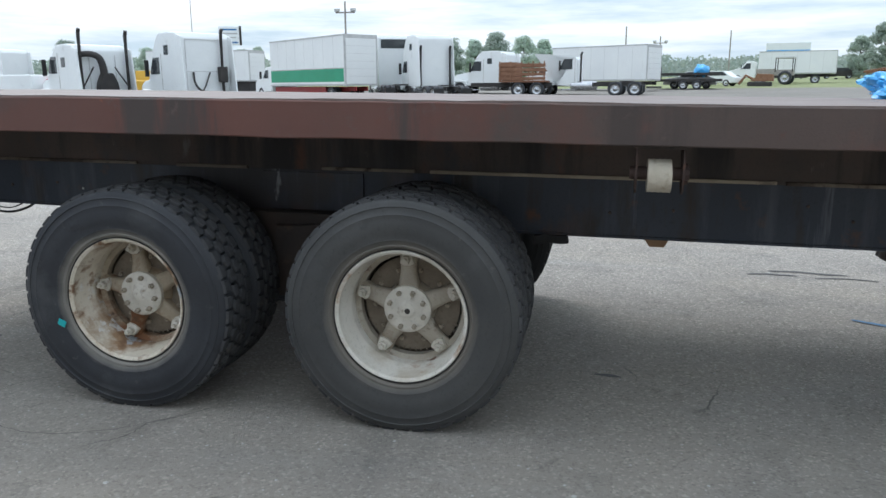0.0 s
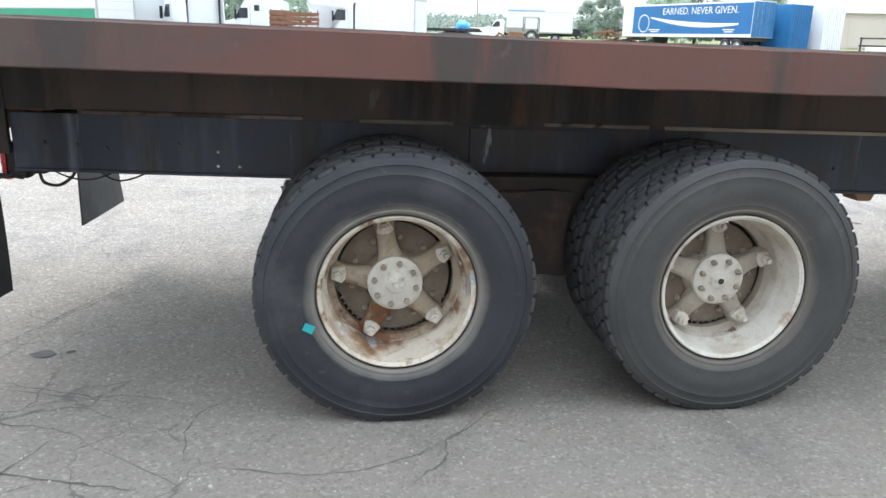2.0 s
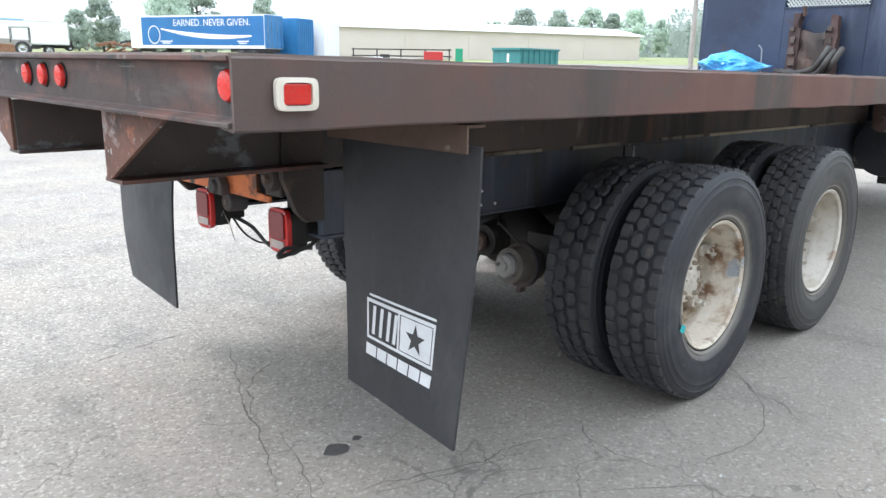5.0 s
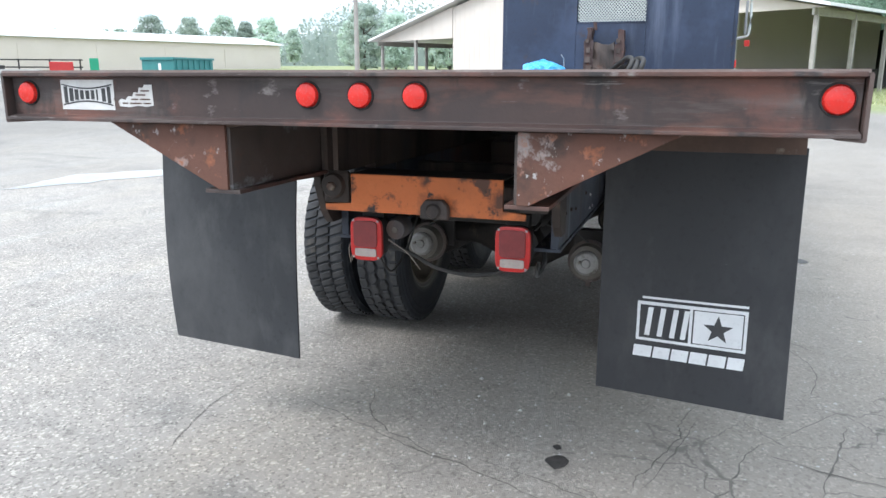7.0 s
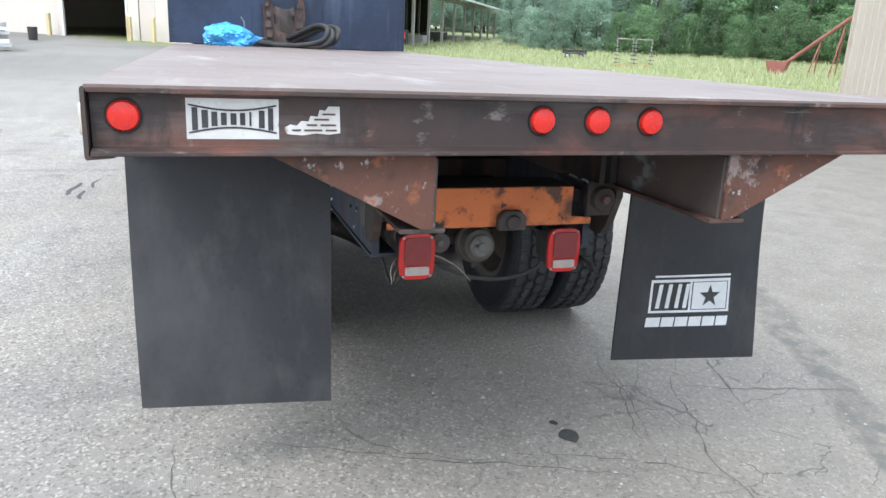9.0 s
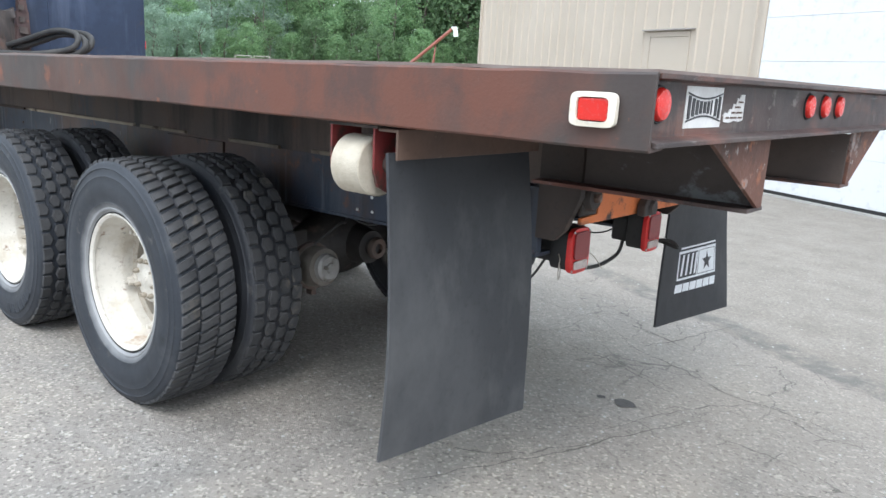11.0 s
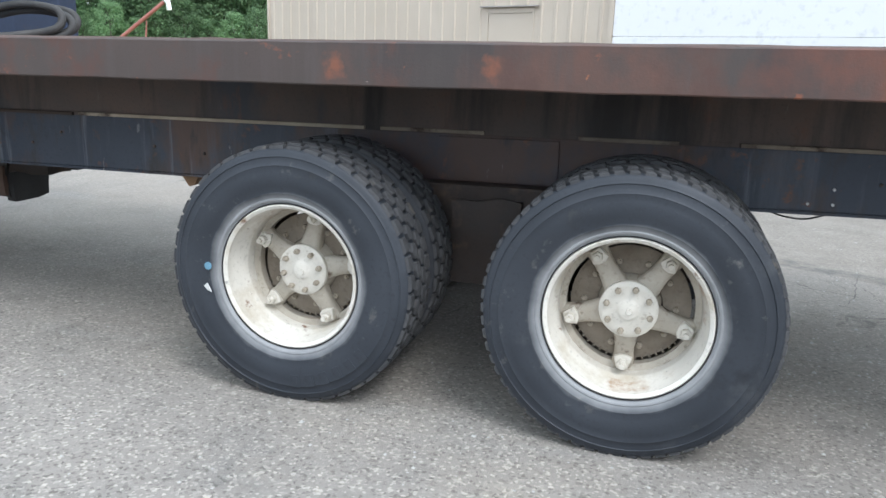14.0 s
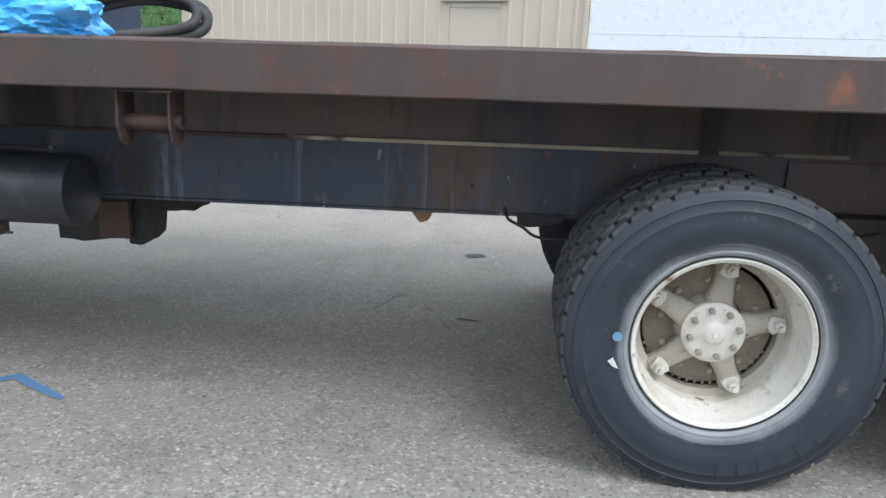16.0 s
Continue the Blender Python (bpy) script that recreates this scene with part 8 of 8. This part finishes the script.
def far_wood():
    """Low wooded hills on the horizon, as one mass of leaf clumps."""
    rs = np.random.RandomState(9)
    verts, faces = [], []
    for k in range(80000):
        az = radians(rs.uniform(4, 140))
        d = rs.uniform(230, 320)
        top = wood_top(az)
        p = np.array([d * math.cos(az), d * math.sin(az), 4.0 + top * rs.uniform(0, 1)])
        t = rs.normal(size=3)
        t /= np.linalg.norm(t)
        b = np.cross(t, rs.normal(size=3))
        b /= np.linalg.norm(b)
        s = rs.uniform(0.35, 0.8)
        i = len(verts)
        verts += [tuple(p - t * s), tuple(p + b * s * 0.7), tuple(p + t * s), tuple(p - b * s * 0.7)]
        faces.append((i, i + 1, i + 2, i + 3))
    # the dense body of the wood behind its outer leaves
    n = 700
    for k in range(n + 1):
        az = radians(3 + 138 * k / n)
        for d, f in ((236, 0.0), (242, 0.62), (262, 0.80), (300, 0.86), (330, 0.0)):
            bump = 1 + 0.22 * noise.noise((az * 90, d * 0.2, 0)) + 0.12 * noise.noise((az * 260, d, 4.0))
            verts.append((d * math.cos(az), d * math.sin(az), 3.0 + wood_top(az) * f * bump))
        if k:
            i = len(verts) - 10
            faces += [(i + j, i + 5 + j, i + 6 + j, i + 1 + j) for j in range(4)]
    me = bpy.data.meshes.new("far_wood")
    me.from_pydata(verts, [], faces)
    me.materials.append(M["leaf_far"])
    return tagged(new("far_wood", me), "hazy wooded hills on the horizon", "woods", kind="stuff")


far_wood()

# ---- small things in the yard ----
M["faded_red"] = surf("faded_red_tube", (0.23, 0.070, 0.055), (0.30, 0.11, 0.085), 2.0, 0.6, 0, 0.05, 60)


def auger(x, y):
    t = thing("grain_auger", "slanting red auger tube with a white spout", "auger", m=pose(x, y, rise(x, y), 0, 0, -147))
    part("tube", tube([(-3.2, 0, 0.4), (0.0, 0, 3.15)], 0.085, 12), M["faded_red"], t, "red steel tube", True)
    part("spout", tube([(0.02, 0, 3.16), (0.16, 0, 3.22), (0.22, 0, 2.80)], 0.12, 12), M["truck_white"], t, "white spout", True)
    for dx in (-1.9, -1.0):
        part("leg", tube([(dx, 0.6, 0.0), (dx + 0.2, 0, 1.4 + 0.86 * (dx + 1.9) + 0.1)], 0.03, 8), M["faded_red"], t)
        part("leg", tube([(dx, -0.6, 0.0), (dx + 0.2, 0, 1.4 + 0.86 * (dx + 1.9) + 0.1)], 0.03, 8), M["faded_red"], t)
    part("hopper", prism([(-3.7, 0.0), (-3.9, 0.6), (-2.9, 0.6), (-3.1, 0.0)], "Y", -0.3, 0.3), M["faded_red"], t, "red intake hopper")


auger(22.9, -26.9)


def rack_cart(x, y, turn):
    t = thing("rack_cart", "tall grey tube rack cart with an orange foot rail", "cart", "rack carts", pose(x, y, rise(x, y), 0, 0, turn))
    for dy in (-0.38, 0.38):
        part("upright", tube([(0, dy, 0.0), (0, dy, 1.30)], 0.022, 8), M["grey_post"], t)
        part("upright", tube([(0.4, dy, 0.0), (0.4, dy, 1.30)], 0.022, 8), M["grey_post"], t)
        part("side_bar", tube([(0, dy, 1.30), (0.4, dy, 1.30)], 0.022, 8), M["grey_post"], t)
    for dx in (0, 0.4):
        part("top_bar", tube([(dx, -0.38, 1.30), (dx, 0.38, 1.30)], 0.022, 8), M["grey_post"], t)
    for k in range(6):
        for dy in (-0.38, 0.38):
            part("hook_bar", tube([(-0.02, dy - 0.16, 0.15 + 0.18 * k), (-0.02, dy + 0.10, 0.17 + 0.18 * k)], 0.018, 6), M["chassis"], t)
    part("foot_rail", box(-0.05, 0.45, -0.44, 0.44, 0.0, 0.07, 0.02), M["orange"], t, "orange foot rail")


for k in range(2):
    rack_cart(29.43 - 0.45 * k, -18.97 - 0.78 * k, -31)


def hand_trailer(x, y):
    t = thing("small_trailer", "small dark flat trailer on the grass", "trailer", m=pose(x, y, rise(x, y), 0, 0, 63) @ Matrix.Scale(0.62, 4))
    part("bed", box(-1.1, 1.1, -0.6, 0.6, 0.45, 0.55, 0.02), M["chassis"], t)
    part("side", box(-1.1, 1.1, -0.62, -0.56, 0.56, 0.8, 0.01), M["chassis"], t)
    for s in (-1, 1):
        far_wheel(t, -0.6, s * 0.65, s, 0.5)
        far_wheel(t, 0.6, s * 0.65, s, 0.5)


hand_trailer(35.0, -19.1)


def stack(name, x, y, turn, l, w, layers, h, mat_, label, cat):
    t = thing(name, label, cat, "stacked goods by the shed", pose(x, y, rise(x, y), 0, 0, turn))
    part("skid", box(-l / 2, l / 2, -w / 2, w / 2, 0.0, 0.12, 0.01), M["grey_post"], t)
    for k in range(layers):
        d = 0.05 * ((k * 7) % 3)
        own = box(-l / 2 + d, l / 2 - d, -w / 2 + d / 2, w / 2, 0.126 + h * k, 0.114 + h * (k + 1))
        bmesh.ops.subdivide_edges(own, edges=own.edges[:], cuts=7, use_grid_fill=True)
        for v in own.verts:
            v.co += (0.05 if "wrapped" in name else 0.012) * Vector([noise.noise(v.co * 5.0 + Vector((x, q * 3.0, k))) for q in range(3)])
        part("layer", own, mat_ if not isinstance(mat_, tuple) else mat_[k % len(mat_)], t)


stack("wrapped_pallet", 27.2, 8.6, 25, 3.0, 1.6, 6, 0.135, (M["lumber"], M["truck_white"], M["grey_post"]), "white plastic-wrapped pallet stack by the shed", "pallet")
stack("wrapped_pallet", 29.0, 10.2, 35, 2.6, 1.5, 5, 0.15, (M["lumber"], M["concrete"], M["box_white"]), "grey wrapped pallet stack by the shed", "pallet")
stack("beam_stack", 31.0, 12.6, 35, 3.6, 1.6, 4, 0.13, (M["yellow"], M["stake"], M["yellow"]), "stack of orange-yellow beams by the shed", "beam")
stack("beam_stack", 33.0, 15.2, 30, 3.0, 1.5, 5, 0.13, (M["stake"], M["grey_post"]), "stack of brown boards by the shed", "beam")
box_bin = part("rubbish_bin", lathe([(0.0, 0.0), (0.18, 0.0), (0.21, 0.55), (0.22, 0.57), (0.0, 0.58)], "Z", 16), M["chassis"], None, m=pose(34.2, 8.0, rise(34.2, 8.0)))
tagged(box_bin, "dark bin beside the shed's wall", "bin")


def ground_patch(name, outline, z, material, label, category, wob=0.05, kind="structure"):
    """A thin flat shape that lies on the yard, with an uneven edge."""
    bm = bmesh.new()
    pts = curve_points([(*p, 0) for p in outline + outline[:1]], 6)[:-1]
    vs = []
    for p in pts:
        x, y = p.x + wob * noise.noise((p.x * 3, p.y * 3, 1.0)), p.y + wob * noise.noise((p.x * 3, p.y * 3, 7.0))
        vs.append(bm.verts.new((x, y, rise(x, y) + z)))
    bm.faces.new(vs)
    bmesh.ops.triangulate(bm, faces=bm.faces)
    ob = part(name, bm, material)
    return tagged(ob, label, category, kind=kind)


def water_material():
    m = bpy.data.materials.new("shallow_water")
    m.use_nodes = True
    b = m.node_tree.nodes["Principled BSDF"]
    b.inputs["Base Color"].default_value = (0.16, 0.155, 0.145, 1)
    b.inputs["Roughness"].default_value = 0.03
    b.inputs["IOR"].default_value = 1.33
    b.inputs["Specular IOR Level"].default_value = 0.9
    return m


ground_patch("water", [(3.2, 7.6), (4.6, 6.9), (5.9, 5.9), (7.0, 4.8), (7.9, 3.9), (8.6, 4.2), (8.2, 5.4), (7.1, 6.4), (5.8, 7.1), (4.4, 7.9)], 0.006, water_material(), "shallow puddle that mirrors the pale sky", "puddle", 0.25)
M["oil"] = surf("dark_oil_stain", (0.028, 0.026, 0.025), (0.05, 0.046, 0.043), 20, 0.6, 0, 0.2, 90)
M["blue_chalk"] = surf("blue_paint_on_asphalt", (0.075, 0.165, 0.30), (0.10, 0.21, 0.36), 20, 0.8, 0, 0.2, 90, [((0.15, 0.15, 0.15), 30, 0.6, 0.68)])
ground_patch("stain", [(-1.62, -0.44), (-1.56, -0.40), (-1.50, -0.44), (-1.53, -0.48), (-1.58, -0.475)], 0.004, M["oil"], "small dark oil spot on the asphalt", "stain", 0.05)
ground_patch("stain", [(-1.46, -0.43), (-1.43, -0.41), (-1.41, -0.43), (-1.44, -0.445)], 0.004, M["oil"], "small dark oil spot on the asphalt", "stain", 0.03)
ground_patch("stain", [(2.10, -0.36), (2.20, -0.335), (2.28, -0.362), (2.20, -0.378)], 0.004, M["oil"], "small dark oil spot on the asphalt", "stain", 0.06)
ground_patch("stain", [(2.2, -1.75), (2.30, -1.70), (2.36, -1.78), (2.27, -1.82)], 0.004, M["oil"], "small dark oil spot on the asphalt", "stain", 0.06)
for pts in ([(3.35, 2.06), (3.52, 2.10), (3.72, 2.06), (3.70, 2.09), (3.52, 2.135), (3.36, 2.09)], [(3.55, 2.22), (3.80, 2.17), (4.10, 2.20), (4.08, 2.23), (3.82, 2.21), (3.58, 2.25)], [(3.86, 2.02), (4.02, 2.06), (4.28, 2.02), (4.26, 2.05), (4.02, 2.10), (3.88, 2.05)]):
    ground_patch("stain", pts, 0.004, M["oil"], "broken dark crack in the asphalt", "stain", 0.07)
ground_patch("paint_mark", [(4.16, 0.79), (4.10, 0.74), (4.05, 0.755), (4.11, 0.815)], 0.004, M["blue_chalk"], "sprayed blue mark on the asphalt", "paint mark", 0.01)
ground_patch("paint_mark", [(4.09, 0.735), (3.95, 0.81), (3.79, 0.905), (3.80, 0.935), (3.98, 0.845), (4.11, 0.765)], 0.0045, M["blue_chalk"], "sprayed blue mark on the asphalt", "paint mark", 0.01)


def crack(points, width, seed):
    """A narrow open crack in the asphalt, wandering and thinning out at its ends."""
    rs = random.Random(seed)
    bm = bmesh.new()
    line = curve_points([(*p, 0) for p in points], 9)
    prev = None
    for i, p in enumerate(line):
        way = line[min(i + 1, len(line) - 1)] - line[max(i - 1, 0)]
        side = Vector((-way.y, way.x, 0)).normalized()
        w = width * rs.uniform(0.25, 1.0) * min(1.0, 0.15 + 3.0 * min(i, len(line) - 1 - i) / len(line)) / 2
        c = p + side * (0.020 * noise.noise((p.x * 9, p.y * 9, seed)) + rs.uniform(-0.006, 0.006))
        z = rise(c.x, c.y) + 0.0028
        pair = [bm.verts.new((c.x + side.x * w, c.y + side.y * w, z)), bm.verts.new((c.x - side.x * w, c.y - side.y * w, z))]
        if prev:
            bm.faces.new((prev[0], prev[1], pair[1], pair[0]))
        prev = pair
    ob = part("crack", bm, M["crack"])
    return tagged(ob, "narrow dark crack in the asphalt", "crack", kind="structure")


M["crack"] = surf("dirt_filled_crack", (0.115, 0.106, 0.095), (0.16, 0.148, 0.132), 12, 0.95, 0, 0.2, 90)
for k, (w, pts) in enumerate((
        (0.010, [(-1.26, 0.92), (-1.46, 0.48), (-1.62, 0.13), (-1.70, -0.12), (-1.81, -0.39), (-1.89, -0.57)]),
        (0.009, [(0.47, -1.09), (0.21, -1.32), (0.15, -1.47), (0.03, -1.63)]),
        (0.009, [(-1.71, -0.74), (-1.55, -0.76), (-1.34, -0.85), (-1.20, -0.90), (-1.03, -0.90), (-0.78, -1.0)]),
        (0.007, [(-1.97, 1.04), (-1.62, 1.13), (-1.25, 1.15)]),
        (0.008, [(-0.72, -1.43), (-0.78, -1.22), (-0.73, -1.03), (-0.62, -0.95)]),
        (0.008, [(-1.67, -0.11), (-1.56, 0.18), (-1.40, 0.40), (-1.10, 0.51)]),
        (0.007, [(-0.72, -1.43), (-0.52, -1.50), (-0.20, -1.53), (0.14, -1.39), (0.35, -1.14)]),
        (0.011, [(-0.62, -1.67), (-1.22, -1.18), (-1.52, -1.09), (-1.83, -0.94), (-2.15, -0.93), (-2.52, -0.83)]),
        (0.010, [(-1.22, -1.18), (-1.36, -1.59), (-1.50, -2.27)]),
        (0.010, [(-0.87, -1.58), (-1.16, -1.50), (-1.54, -1.38)]),
        (0.008, [(-1.0, -0.96), (-1.38, -0.87), (-1.67, -0.77)]),
        (0.008, [(-1.16, -1.50), (-1.30, -1.60), (-1.15, -1.83)]),
        (0.008, [(3.52, -2.04), (3.32, -2.35), (3.19, -2.52), (3.07, -3.14)]),
        (0.009, [(-1.62, -0.10), (-1.74, -0.51), (-1.89, -0.79), (-2.06, -1.0)]))):
    crack(pts, w, k + 1)


def pebbles():
    """Loose grit and small stones on the yard round the truck."""
    rs = np.random.RandomState(3)
    verts, faces = [], []
    for k in range(2600):
        a, r = rs.uniform(0, 6.283), rs.uniform(0.3, 5.5)
        x, y = -0.3 + r * math.cos(a) * 1.2, r * math.sin(a)
        s = rs.uniform(0.0025, 0.007) * (1.8 if rs.uniform() > 0.96 else 1)
        i = len(verts)
        h = s * rs.uniform(0.5, 1.0)
        verts += [(x - s, y - s * 0.7, 0), (x + s * 0.8, y - s, 0), (x + s, y + s * 0.8, 0), (x - s * 0.7, y + s, 0), (x + s * 0.1, y, h)]
        faces += [(i, i + 1, i + 4), (i + 1, i + 2, i + 4), (i + 2, i + 3, i + 4), (i + 3, i, i + 4)]
    me = bpy.data.meshes.new("grit")
    me.from_pydata(verts, [], faces)
    me.materials.append(M["concrete"])
    return tagged(new("grit", me), "loose pale grit on the asphalt", "grit", kind="stuff")


pebbles()


def field_grass():
    """Tufts of rough grass over the field beyond the yard."""
    rs = np.random.RandomState(12)
    verts, faces = [], []
    while len(faces) < 26000:
        az, d = radians(rs.uniform(-62, -14)), rs.uniform(22, 58)
        x, y = d * math.cos(az), d * math.sin(az)
        if 0.64 * x - 0.77 * y < 23.5:
            continue
        z = rise(x, y)
        for q in range(4):
            a, h, w = rs.uniform(0, 6.28), rs.uniform(0.10, 0.32), rs.uniform(0.02, 0.05)
            ox, oy = rs.normal(0, 0.12, 2)
            i = len(verts)
            lx, ly = rs.normal(0, 0.08, 2)
            verts += [(x + ox - w * math.cos(a), y + oy - w * math.sin(a), z - 0.02), (x + ox + w * math.cos(a), y + oy + w * math.sin(a), z - 0.02), (x + ox + lx, y + oy + ly, z + h)]
            faces.append((i, i + 1, i + 2))
    me = bpy.data.meshes.new("field_grass")
    me.from_pydata(verts, [], faces)
    me.materials.append(leaf_material("dry_grass_blades", (0.24, 0.28, 0.13), (0.42, 0.42, 0.25)))
    return tagged(new("field_grass", me), "rough yellow-green grass on the field", "grass", kind="stuff")


field_grass()
